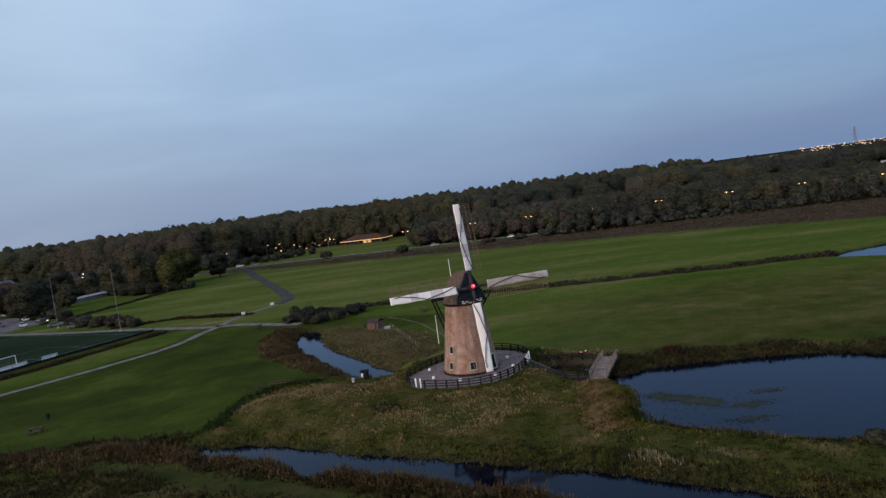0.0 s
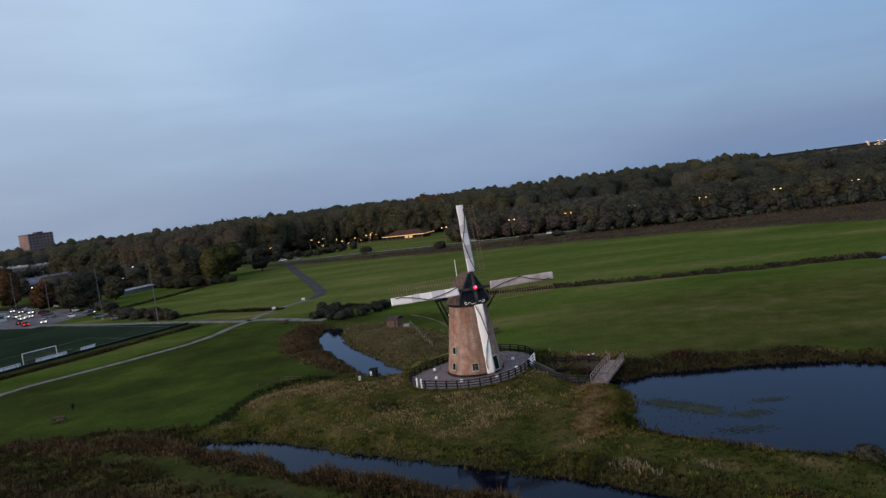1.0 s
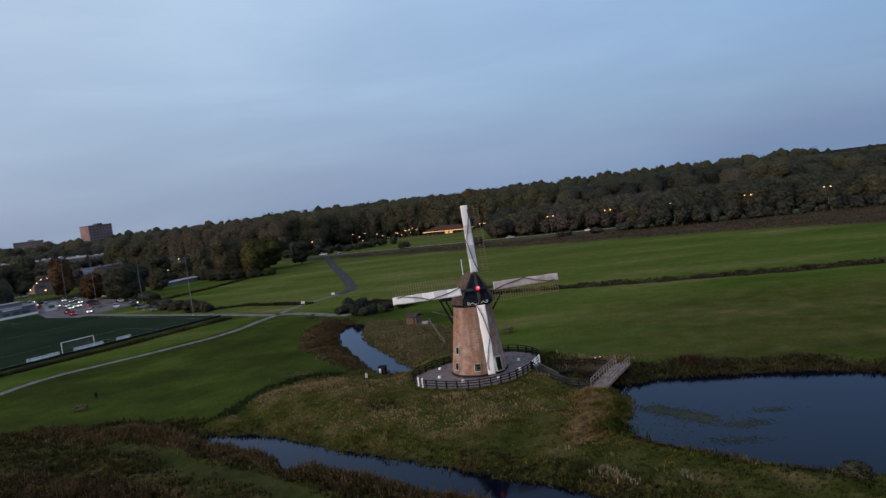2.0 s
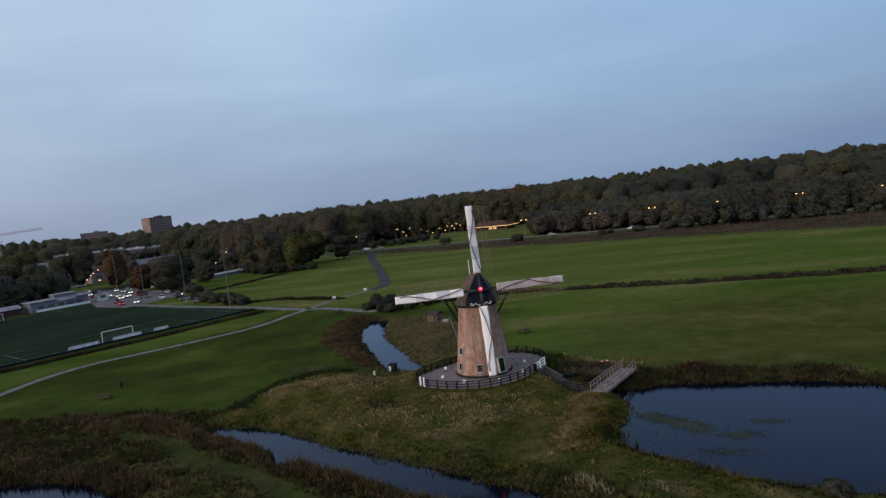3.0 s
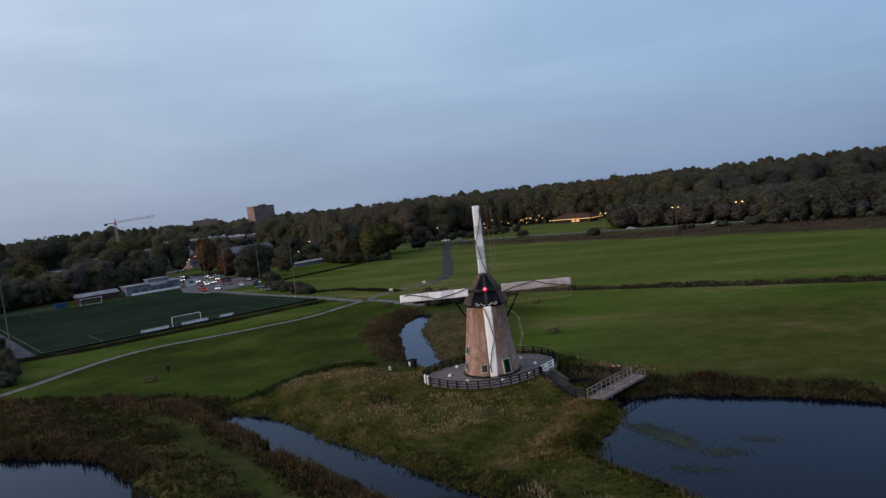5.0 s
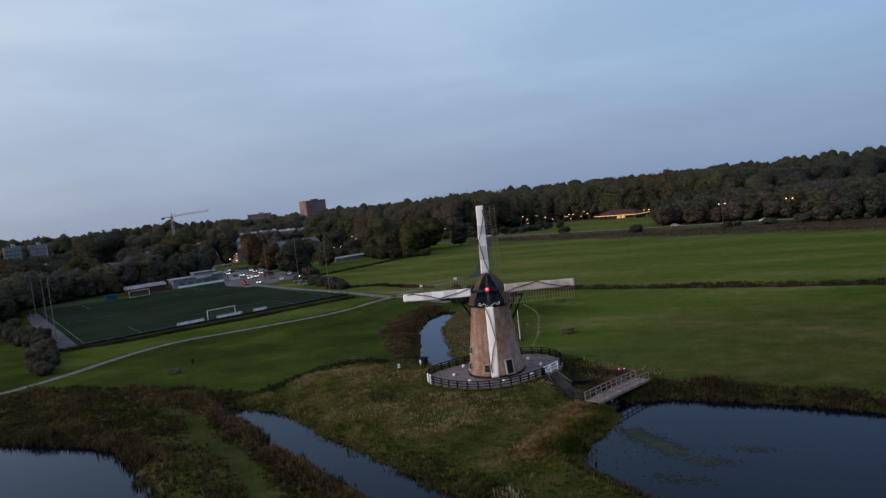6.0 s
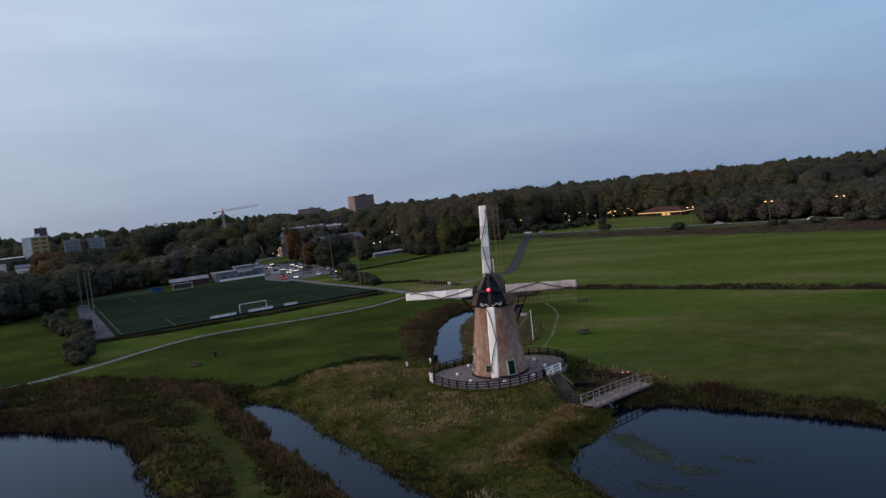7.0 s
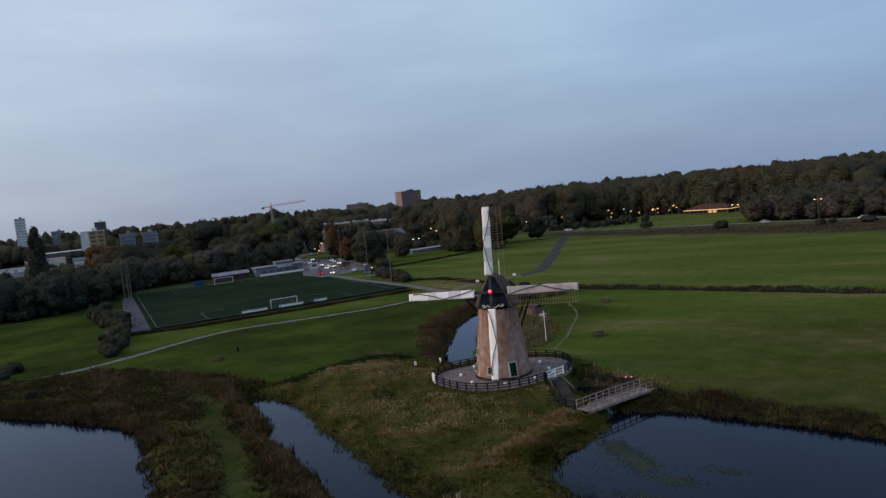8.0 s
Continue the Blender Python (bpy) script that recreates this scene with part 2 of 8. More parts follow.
def ground_material():
    """One sheet of ground: short turf, streaky meadow, rough growth, muddy banks and darkened ground by zone."""
    m = bpy.data.materials.new("ground_turf")
    m.use_nodes = True
    n, l = m.node_tree.nodes, m.node_tree.links
    bsdf = n["Principled BSDF"]
    bsdf.inputs["Roughness"].default_value = 0.9
    bsdf.inputs["Specular IOR Level"].default_value = 0.0
    geo = n.new("ShaderNodeNewGeometry")

    def noise_at(scale, detail=4, stretch=(1, 1, 1), turn=0.0):
        mp = n.new("ShaderNodeMapping")
        mp.inputs["Scale"].default_value, mp.inputs["Rotation"].default_value = stretch, (0, 0, turn)
        l.new(geo.outputs["Position"], mp.inputs[0])
        t = n.new("ShaderNodeTexNoise")
        t.inputs["Scale"].default_value, t.inputs["Detail"].default_value = scale, detail
        l.new(mp.outputs[0], t.inputs["Vector"])
        return t.outputs[0]

    def ramp(src, stops):
        r = n.new("ShaderNodeValToRGB")
        while len(r.color_ramp.elements) < len(stops):
            r.color_ramp.elements.new(0.5)
        for e, (p, c) in zip(r.color_ramp.elements, stops):
            e.position, e.color = p, (*c, 1)
        l.new(src, r.inputs[0])
        return r.outputs[0]

    def mix(fac, a, b, blend="MIX"):
        x = n.new("ShaderNodeMixRGB")
        x.blend_type = blend
        if hasattr(fac, "is_output"):
            l.new(fac, x.inputs[0])
        else:
            x.inputs[0].default_value = fac
        l.new(a, x.inputs[1])
        l.new(b, x.inputs[2])
        return x.outputs[0]

    def zone(key):
        a = n.new("ShaderNodeAttribute")
        a.attribute_name = key
        return a.outputs["Fac"]

    turf = ramp(noise_at(0.07, 6), [(0.30, (0.026, 0.033, 0.009)), (0.45, (0.034, 0.044, 0.011)), (0.57, (0.042, 0.058, 0.012)), (0.72, (0.063, 0.078, 0.018))])
    streaks = ramp(noise_at(0.06, 6, (0.36, 1.3, 1), 0.17), [(0.30, (0.043, 0.063, 0.012)), (0.46, (0.061, 0.086, 0.016)), (0.58, (0.083, 0.100, 0.024)), (0.65, (0.110, 0.106, 0.036)), (0.75, (0.19, 0.142, 0.064))])
    rough = ramp(noise_at(0.22, 6), [(0.32, (0.029, 0.036, 0.009)), (0.5, (0.051, 0.051, 0.014)), (0.64, (0.080, 0.064, 0.026)), (0.75, (0.115, 0.085, 0.040))])
    brown = ramp(noise_at(0.15, 6, (0.4, 1, 1), 0.3), [(0.35, (0.036, 0.030, 0.020)), (0.6, (0.060, 0.046, 0.032)), (0.75, (0.085, 0.064, 0.042))])
    mud_dark = ramp(noise_at(0.6, 5), [(0.35, (0.018, 0.018, 0.012)), (0.65, (0.045, 0.040, 0.026))])
    pasture = ramp(noise_at(0.05, 6, (0.5, 1.2, 1), 0.2), [(0.30, (0.064, 0.080, 0.019)), (0.47, (0.082, 0.098, 0.025)), (0.62, (0.104, 0.114, 0.034)), (0.74, (0.15, 0.135, 0.055))])
    col = mix(zone("meadow"), turf, streaks)
    col = mix(zone("pasture"), col, pasture)
    hay = n.new("ShaderNodeMath")
    hay.operation = "MULTIPLY"
    l.new(zone("dry"), hay.inputs[0])
    l.new(ramp(noise_at(0.16, 6, (0.28, 1.3, 1), 0.12), [(0.40, (0.20, 0.20, 0.20)), (0.58, (0.38, 0.38, 0.38)), (0.70, (1, 1, 1))]), hay.inputs[1])
    straw = ramp(noise_at(0.09, 4), [(0.35, (0.046, 0.036, 0.015)), (0.65, (0.150, 0.112, 0.046))])
    col = mix(hay.outputs[0], col, straw)
    col = mix(zone("rough"), col, rough)
    col = mix(zone("brown"), col, brown)
    col = mix(zone("mud_dark"), col, mud_dark)
    # woods and all far ground take the same dark tone
    col = mix(zone("wood"), col, mud_dark)
    grain = ramp(noise_at(1.7, 6), [(0.3, (0.85, 0.85, 0.85)), (0.7, (1.15, 1.15, 1.15))])
    col = mix(1.0, col, grain, "MULTIPLY")
    grain = ramp(noise_at(0.35, 5), [(0.3, (0.86, 0.88, 0.86)), (0.7, (1.16, 1.14, 1.16))])
    col = mix(1.0, col, grain, "MULTIPLY")
    l.new(col, bsdf.inputs["Base Color"])
    bp = n.new("ShaderNodeBump")
    bp.inputs["Strength"].default_value, bp.inputs["Distance"].default_value = 0.5, 0.12
    l.new(noise_at(3.0, 5), bp.inputs["Height"])
    l.new(bp.outputs[0], bsdf.inputs["Normal"])
    return m


def water_material():
    m = bpy.data.materials.new("still_water")
    m.use_nodes = True
    n, l = m.node_tree.nodes, m.node_tree.links
    n.remove(n["Principled BSDF"])
    geo = n.new("ShaderNodeNewGeometry")
    t = n.new("ShaderNodeTexNoise")
    t.inputs["Scale"].default_value, t.inputs["Detail"].default_value = 1.1, 3
    l.new(geo.outputs["Position"], t.inputs["Vector"])
    bp = n.new("ShaderNodeBump")
    bp.inputs["Strength"].default_value, bp.inputs["Distance"].default_value = 0.08, 0.05
    l.new(t.outputs[0], bp.inputs["Height"])
    depth = n.new("ShaderNodeBsdfDiffuse")
    depth.inputs[0].default_value = (0.0020, 0.0030, 0.0080, 1)
    gloss = n.new("ShaderNodeBsdfGlossy")
    gloss.inputs["Color"].default_value = (0.72, 0.82, 1.0, 1)
    gloss.inputs["Roughness"].default_value = 0.07
    l.new(bp.outputs[0], gloss.inputs["Normal"])
    edge = n.new("ShaderNodeFresnel")
    edge.inputs["IOR"].default_value = 1.19
    l.new(bp.outputs[0], edge.inputs["Normal"])
    mx = n.new("ShaderNodeMixShader")
    l.new(edge.outputs[0], mx.inputs[0])
    l.new(depth.outputs[0], mx.inputs[1])
    l.new(gloss.outputs[0], mx.inputs[2])
    l.new(mx.outputs[0], n["Material Output"].inputs[0])
    return m


M = {
    "ground": ground_material(),
    "water": water_material(),
    "asphalt": material("worn_asphalt", (0.050, 0.048, 0.050), (0.080, 0.076, 0.078), 0.4, 0.85, 0.2),
    # purple-grey asphalt; the red glow of car lamps is put into its tint
    "park_asphalt": material("glow_tinted_asphalt", (0.115, 0.102, 0.110), (0.175, 0.155, 0.165), 0.25, 0.7, 0.2),
    "roof_sheet": material("lavender_grey_roofing", (0.20, 0.19, 0.215), (0.29, 0.275, 0.30), 0.3, 0.7, 0.1),
    "path": material("pale_gravel_path", (0.12, 0.115, 0.105), (0.19, 0.18, 0.165), 0.5, 0.9, 0.2),
    "paving": material("brick_paving", (0.125, 0.096, 0.096), (0.235, 0.188, 0.183), 2.2, 0.85, 0.4, third=(0.21, 0.165, 0.165), fine=7, contrast=0.09),
    "turf": material("artificial_turf", (0.017, 0.026, 0.016), (0.023, 0.034, 0.021), 0.05, 0.9, 0.1, stretch=(1, 1, 1)),
    "line": material("white_line_paint", (0.11, 0.125, 0.11), (0.24, 0.26, 0.24), 0.12, 0.8),
    "brick": brickwork("tower_brick", ((0.325, 0.165, 0.108), (0.225, 0.112, 0.075), (0.35, 0.238, 0.200)), (0.31, 0.215, 0.168), 0.21, 0.06, 3.5),
    "tar": material("tarred_plinth", (0.018, 0.017, 0.017), (0.035, 0.032, 0.03), 2.0, 0.6),
    "thatch": material("weathered_thatch", (0.075, 0.054, 0.044), (0.150, 0.108, 0.088), 1.2, 0.95, 0.6, stretch=(3, 3, 0.6), local=True),
    "black": material("black_tarred_wood", (0.010, 0.011, 0.014), (0.026, 0.027, 0.032), 2.0, 0.6, 0.1),
    "gable": material("blue_black_board", (0.012, 0.015, 0.024), (0.026, 0.031, 0.045), 1.5, 0.5, 0.1, local=True),
    "white": material("white_paint", (0.72, 0.72, 0.71), (0.84, 0.84, 0.83), 1.2, 0.5, 0.05, spec=0.3),
    "cloth": material("white_sailcloth", (0.79, 0.735, 0.715), (0.89, 0.835, 0.81), 0.35, 0.75, 0.04, fine=5, contrast=0.22),
    # shade of the sail's folds, put into a greyer cloth tone
    "cloth_fold_shade": material("fold_shade_sailcloth", (0.54, 0.50, 0.505), (0.64, 0.595, 0.60), 0.5, 0.8, 0.04, contrast=0.2),
    # stained cloth, darkened in colour for the sail turned from the light
    "cloth_shaded": material("shaded_stained_sailcloth", (0.34, 0.285, 0.275), (0.56, 0.49, 0.48), 0.5, 0.8, 0.04, contrast=0.2),
    "lattice": material("weathered_lath", (0.17, 0.112, 0.078), (0.25, 0.172, 0.124), 2.0, 0.8),
    "spar": material("dark_grey_spar", (0.030, 0.030, 0.034), (0.06, 0.06, 0.066), 1.0, 0.6),
    "rope": material("tarred_rope", (0.035, 0.026, 0.022), (0.07, 0.05, 0.042), 3.0, 0.9),
    "green_door": material("dark_green_paint", (0.008, 0.022, 0.014), (0.014, 0.034, 0.022), 2.0, 0.4),
    "frame": material("cream_window_frame", (0.30, 0.31, 0.26), (0.42, 0.43, 0.37), 2.0, 0.6),
    "far_pane": material("dusky_far_glass", (0.085, 0.080, 0.085), (0.11, 0.105, 0.11), 0.3, 0.4),
    "pane": glass("dark_window_glass", (0.012, 0.016, 0.018)),
    "grey_wood": material("silvered_planks", (0.155, 0.135, 0.125), (0.27, 0.24, 0.225), 1.5, 0.85, 0.2, stretch=(1, 1, 1)),
    "hut_wall": material("brown_boards", (0.055, 0.040, 0.032), (0.11, 0.08, 0.062), 1.0, 0.85, 0.2),
    "hut_board": material("reddish_boards", (0.120, 0.076, 0.062), (0.200, 0.130, 0.108), 1.0, 0.85, 0.2),
    "deck": material("pinkish_worn_planks", (0.175, 0.136, 0.124), (0.290, 0.230, 0.212), 1.5, 0.85, 0.2),
    "hut_roof": material("dark_felt_roof", (0.035, 0.030, 0.030), (0.065, 0.055, 0.052), 1.0, 0.9),
    "tile_roof": material("red_brown_tiles", (0.060, 0.032, 0.026), (0.10, 0.055, 0.045), 0.8, 0.85),
    "concrete": material("grey_concrete", (0.22, 0.22, 0.225), (0.34, 0.34, 0.345), 0.4, 0.85, 0.1),
    "pale_wall": material("pale_render_wall", (0.52, 0.51, 0.49), (0.70, 0.68, 0.66), 0.2, 0.8),
    "grey_clad": material("blue_grey_cladding", (0.125, 0.128, 0.155), (0.185, 0.19, 0.22), 0.2, 0.6),
    "red_wall": material("dull_red_boards", (0.06, 0.032, 0.034), (0.09, 0.045, 0.048), 0.5, 0.7),
    "blue_sheet": material("blue_tarpaulin", (0.02, 0.05, 0.11), (0.035, 0.08, 0.16), 0.6, 0.6),
    "block_brick": material("salmon_brick_block", (0.185, 0.128, 0.122), (0.25, 0.175, 0.165), 0.05, 0.85),
    "heath": foliage("withered_heath", [(0.2, (0.090, 0.060, 0.042)), (0.5, (0.118, 0.077, 0.054)), (0.8, (0.154, 0.099, 0.068))], 0.06, 0.25, 0.15, 0.78),
    "reed_straw": foliage("rusty_reed", [(0.2, (0.088, 0.061, 0.031)), (0.5, (0.135, 0.090, 0.045)), (0.8, (0.203, 0.135, 0.072))], 0.1, 0.25, 0.15, 0.78),
    "dark_paving": material("purple_grey_paving", (0.080, 0.074, 0.082), (0.125, 0.115, 0.128), 0.4, 0.85, 0.1),
    "plot": foliage("olive_straw_grass", [(0.2, (0.145, 0.127, 0.057)), (0.5, (0.209, 0.174, 0.083)), (0.8, (0.283, 0.221, 0.113))], 0.1, 0.25, 0.10, 0.86),
    "dark_growth": foliage("dark_green_growth", [(0.25, (0.022, 0.035, 0.012)), (0.5, (0.034, 0.053, 0.017)), (0.75, (0.050, 0.069, 0.024))], 0.12, 0.25, 0.15, 0.78),
    "ramp_brick": material("earthy_ramp_brick", (0.040, 0.034, 0.028), (0.075, 0.062, 0.052), 0.8, 0.9, 0.3),
    "trail": material("trodden_earth_trail", (0.10, 0.092, 0.055), (0.16, 0.14, 0.09), 0.8, 0.95),
    "dark_brick": material("plum_brick_block", (0.095, 0.068, 0.078), (0.14, 0.10, 0.11), 0.06, 0.85),
    "yellow_wall": material("ochre_panels", (0.30, 0.205, 0.075), (0.38, 0.26, 0.10), 0.05, 0.7),
    "steel": material("galvanised_steel", (0.115, 0.112, 0.115), (0.18, 0.176, 0.18), 1.0, 0.6),
    "crane_red": material("crane_red_paint", (0.30, 0.07, 0.055), (0.40, 0.11, 0.09), 0.3, 0.6),
    "bark": material("tree_bark", (0.035, 0.028, 0.022), (0.075, 0.06, 0.048), 1.5, 0.95, 0.4),
    "tyre": material("tyre_rubber", (0.012, 0.012, 0.012), (0.02, 0.02, 0.02), 3.0, 0.9),
    "car_white": material("white_car_paint", (0.62, 0.62, 0.63), (0.72, 0.72, 0.73), 0.5, 0.25, spec=0.5),
    "car_grey": material("grey_car_paint", (0.17, 0.18, 0.20), (0.22, 0.23, 0.25), 0.5, 0.25, spec=0.5),
    "car_dark": material("dark_car_paint", (0.02, 0.022, 0.028), (0.03, 0.033, 0.04), 0.5, 0.2, spec=0.5),
    "car_red": material("red_car_paint", (0.24, 0.02, 0.02), (0.32, 0.03, 0.03), 0.5, 0.25, spec=0.5),
    "lamp_warm": glow("warm_lamp", (1.0, 0.52, 0.17), 5.0),
    "lamp_far": glow("far_town_lamp", (1.0, 0.60, 0.34), 1.5),
    "lamp_pale": glow("pale_lamp", (1.0, 0.80, 0.52), 4.0),
    "lamp_red": glow("red_hub_lamp", (1.0, 0.03, 0.08), 0.75),
    "lamp_core": glow("red_hub_lamp_core", (1.0, 0.22, 0.30), 1.8),
    "tail_red": glow("red_tail_lamp", (1.0, 0.06, 0.03), 2.4),
    "eave_glow": glow("lit_eaves", (1.0, 0.60, 0.24), 1.0),
    "window_lit": glow("lit_window", (1.0, 0.60, 0.28), 0.22),
    # olive-brown copy of leaf, lightened in colour to brighten tall and far woods
    "leaf_lightened": foliage("lightened_olive_brown_leaves", [(0.15, (0.097, 0.098, 0.070)), (0.40, (0.124, 0.122, 0.074)), (0.60, (0.154, 0.143, 0.084)), (0.80, (0.166, 0.132, 0.095))], 0.02, rand=0.05, through_leaf=0.58, puff=True),
    "leaf": foliage("autumn_green_leaves", [(0.15, (0.075, 0.076, 0.064)), (0.38, (0.095, 0.097, 0.071)), (0.55, (0.117, 0.113, 0.079)), (0.72, (0.154, 0.140, 0.085)), (0.90, (0.164, 0.139, 0.124))], 0.02, rand=0.05, through_leaf=0.58, puff=True),
    "leaf_yellow": foliage("yellowing_leaves", [(0.25, (0.048, 0.050, 0.019)), (0.5, (0.078, 0.076, 0.026)), (0.75, (0.118, 0.102, 0.036))], 0.05, rand=0.25, through_leaf=0.3, puff=True),
    "leaf_rust": foliage("rust_leaves", [(0.25, (0.062, 0.036, 0.021)), (0.5, (0.103, 0.057, 0.029)), (0.75, (0.131, 0.083, 0.043))], 0.05, rand=0.25, through_leaf=0.3, puff=True),
    "leaf_grey": foliage("grey_willow_leaves", [(0.25, (0.056, 0.059, 0.047)), (0.5, (0.071, 0.073, 0.058)), (0.75, (0.090, 0.089, 0.070))], 0.05, rand=0.25, through_leaf=0.3, puff=True),
    "bare": foliage("bare_twigs", [(0.25, (0.065, 0.053, 0.047)), (0.5, (0.087, 0.070, 0.061)), (0.75, (0.109, 0.087, 0.075))], 0.05, through_leaf=0.3, puff=True),
    "grass_green": foliage("long_green_grass", [(0.2, (0.077, 0.096, 0.018)), (0.5, (0.119, 0.140, 0.025)), (0.8, (0.179, 0.182, 0.043))], 0.12, 0.25, 0.15, 0.78),
    "reed": foliage("brown_reed", [(0.2, (0.049, 0.037, 0.021)), (0.5, (0.073, 0.053, 0.029)), (0.8, (0.117, 0.080, 0.044))], 0.1, 0.25, 0.15, 0.78),
    "reed_green": foliage("olive_reed", [(0.2, (0.039, 0.036, 0.013)), (0.5, (0.058, 0.051, 0.018)), (0.8, (0.094, 0.071, 0.029))], 0.1, 0.25, 0.15, 0.78),
    "reed_pale": foliage("pale_reed_plumes", [(0.25, (0.263, 0.210, 0.121)), (0.5, (0.362, 0.294, 0.178)), (0.75, (0.450, 0.366, 0.236))], 0.2, 0.25, 0.15, 0.78),
    "pond_reed": foliage("dark_olive_reed", [(0.2, (0.034, 0.031, 0.016)), (0.5, (0.054, 0.046, 0.023)), (0.8, (0.086, 0.066, 0.034))], 0.12, 0.25, 0.12, 0.80),
    "ditch_reed": foliage("dark_withered_reed", [(0.2, (0.039, 0.034, 0.022)), (0.5, (0.060, 0.048, 0.031)), (0.8, (0.091, 0.070, 0.044))], 0.1, 0.25, 0.15, 0.85),
    "mound_grass": foliage("tangled_mound_grass", [(0.12, (0.046, 0.053, 0.012)), (0.38, (0.122, 0.122, 0.022)), (0.56, (0.205, 0.148, 0.043)), (0.72, (0.275, 0.184, 0.080)), (0.90, (0.36, 0.25, 0.125))], 0.35, 0.25, 0.08, 0.80),
    "red_stalk": foliage("dark_red_stalks", [(0.25, (0.060, 0.022, 0.018)), (0.5, (0.085, 0.032, 0.026)), (0.75, (0.105, 0.050, 0.036))], 0.2, 0.25, 0.3, 0.7),
    "lily": foliage("lily_pads", [(0.25, (0.036, 0.044, 0.036)), (0.5, (0.049, 0.058, 0.045)), (0.75, (0.065, 0.072, 0.054))], 0.2),
    "red_plastic": material("faded_red_plastic", (0.15, 0.032, 0.03), (0.22, 0.05, 0.045), 2.0, 0.5),
}

# ---------------------------------------------------------------- mesh helpers


class Shape:
    """Collects boxes, rods and sheets into one mesh."""

    def __init__(self):
        self.v, self.f = [], []

    def add(self, verts, faces, m=None):
        k = len(self.v)
        self.v += [tuple(m @ Vector(p)) if m else tuple(p) for p in verts]
        self.f += [tuple(i + k for i in face) for face in faces]
        return self

    def box(self, centre, size, m=None, turn=0.0):
        x, y, z = (s / 2 for s in size)
        q = Matrix.Translation(centre) @ Matrix.Rotation(turn, 4, "Z")
        q = m @ q if m else q
        b = min(x, y, z) * 0.18
        # a box with its eight corners cut back, so that edges are not razor sharp
        pts, faces = [], []
        for sx in (-1, 1):
            for sy in (-1, 1):
                for sz in (-1, 1):
                    pts.append((sx * x, sy * y, sz * z))
        faces = [(0, 1, 3, 2), (4, 6, 7, 5), (0, 4, 5, 1), (2, 3, 7, 6), (0, 2, 6, 4), (1, 5, 7, 3)]
        return self.add(pts, faces, q)

    def beam(self, a, b, w, h=None):
        """A squared beam from a to b, w across and h deep."""
        h = h or w
        a, b = Vector(a), Vector(b)
        q = (b - a).to_track_quat("Z", "Y").to_matrix().to_4x4()
        length = (b - a).length
        return self.box((0, 0, length / 2), (w, h, length), Matrix.Translation(a) @ q)

    def rod(self, a, b, r0, r1=None, n=8, caps=True):
        r1 = r0 if r1 is None else r1
        a, b = Vector(a), Vector(b)
        q = (b - a).to_track_quat("Z", "Y").to_matrix()
        pts = []
        for p, r in ((a, r0), (b, r1)):
            for i in range(n):
                t = 2 * math.pi * i / n
                pts.append(p + q @ Vector((r * math.cos(t), r * math.sin(t), 0)))
        faces = [(i, (i + 1) % n, n + (i + 1) % n, n + i) for i in range(n)]
        if caps:
            faces += [tuple(range(n - 1, -1, -1)), tuple(range(n, 2 * n))]
        return self.add(pts, faces)

    def spin(self, outline, n=32, centre=(0, 0, 0), caps=True):
        """Turns an outline of (radius, z) round the z axis."""
        pts = [(centre[0] + r * math.cos(2 * math.pi * i / n), centre[1] + r * math.sin(2 * math.pi * i / n), centre[2] + z) for r, z in outline for i in range(n)]
        faces = [(j * n + i, j * n + (i + 1) % n, (j + 1) * n + (i + 1) % n, (j + 1) * n + i) for j in range(len(outline) - 1) for i in range(n)]
        if caps:
            faces += [tuple(range(n - 1, -1, -1)), tuple(range((len(outline) - 1) * n, len(outline) * n))]
        return self.add(pts, faces)

    def ball(self, centre, r, n=10, squash=1.0):
        rings = [(r * math.sin(math.pi * j / n), -r * squash * math.cos(math.pi * j / n)) for j in range(1, n)]
        return self.spin(rings, 2 * n, centre)

    def mesh(self, name, smooth=False):
        me = bpy.data.meshes.new(name)
        me.from_pydata(self.v, [], self.f)
        if smooth:
            me.polygons.foreach_set("use_smooth", [True] * len(me.polygons))
        me.update()
        return me


def empty(name, m, label, category, group="", kind=""):
    ob = new(name)
    ob.matrix_world = m
    ob.empty_display_size = 0.3
    return tagged(ob, label, category, group, kind)


def part(name, shape, mat, parent, label="", m=None, smooth=False):
    """One mesh under a thing or a part; shape is a Shape or a mesh to share."""
    me = shape.mesh(name, smooth) if isinstance(shape, Shape) else shape
    if not me.materials:
        me.materials.append(M[mat])
    ob = new(name, me)
    ob.parent = parent
    if m:
        ob.matrix_local = m
    return tagged(ob, label) if label else ob


def thing(name, shape, mat, label, category, group="", kind="", m=None, smooth=False):
    me = shape.mesh(name, smooth) if isinstance(shape, Shape) else shape
    if not me.materials:
        me.materials.append(M[mat])
    ob = new(name, me)
    if m:
        ob.matrix_world = m
    return tagged(ob, label, category, group, kind)


def raw_mesh(name, verts, faces):
    """A mesh from number arrays; all faces have the same count of corners."""
    me = bpy.data.meshes.new(name)
    verts, faces = np.asarray(verts, np.float32), np.asarray(faces, np.int32)
    k = faces.shape[1]
    me.vertices.add(len(verts))
    me.vertices.foreach_set("co", verts.ravel())
    me.loops.add(faces.size)
    me.loops.foreach_set("vertex_index", faces.ravel())
    me.polygons.add(len(faces))
    me.polygons.foreach_set("loop_start", np.arange(0, faces.size, k, dtype=np.int32))
    me.update(calc_edges=True)
    me.validate()
    return me


# ---------------------------------------------------------------- the lie of the land
WATER = -0.9
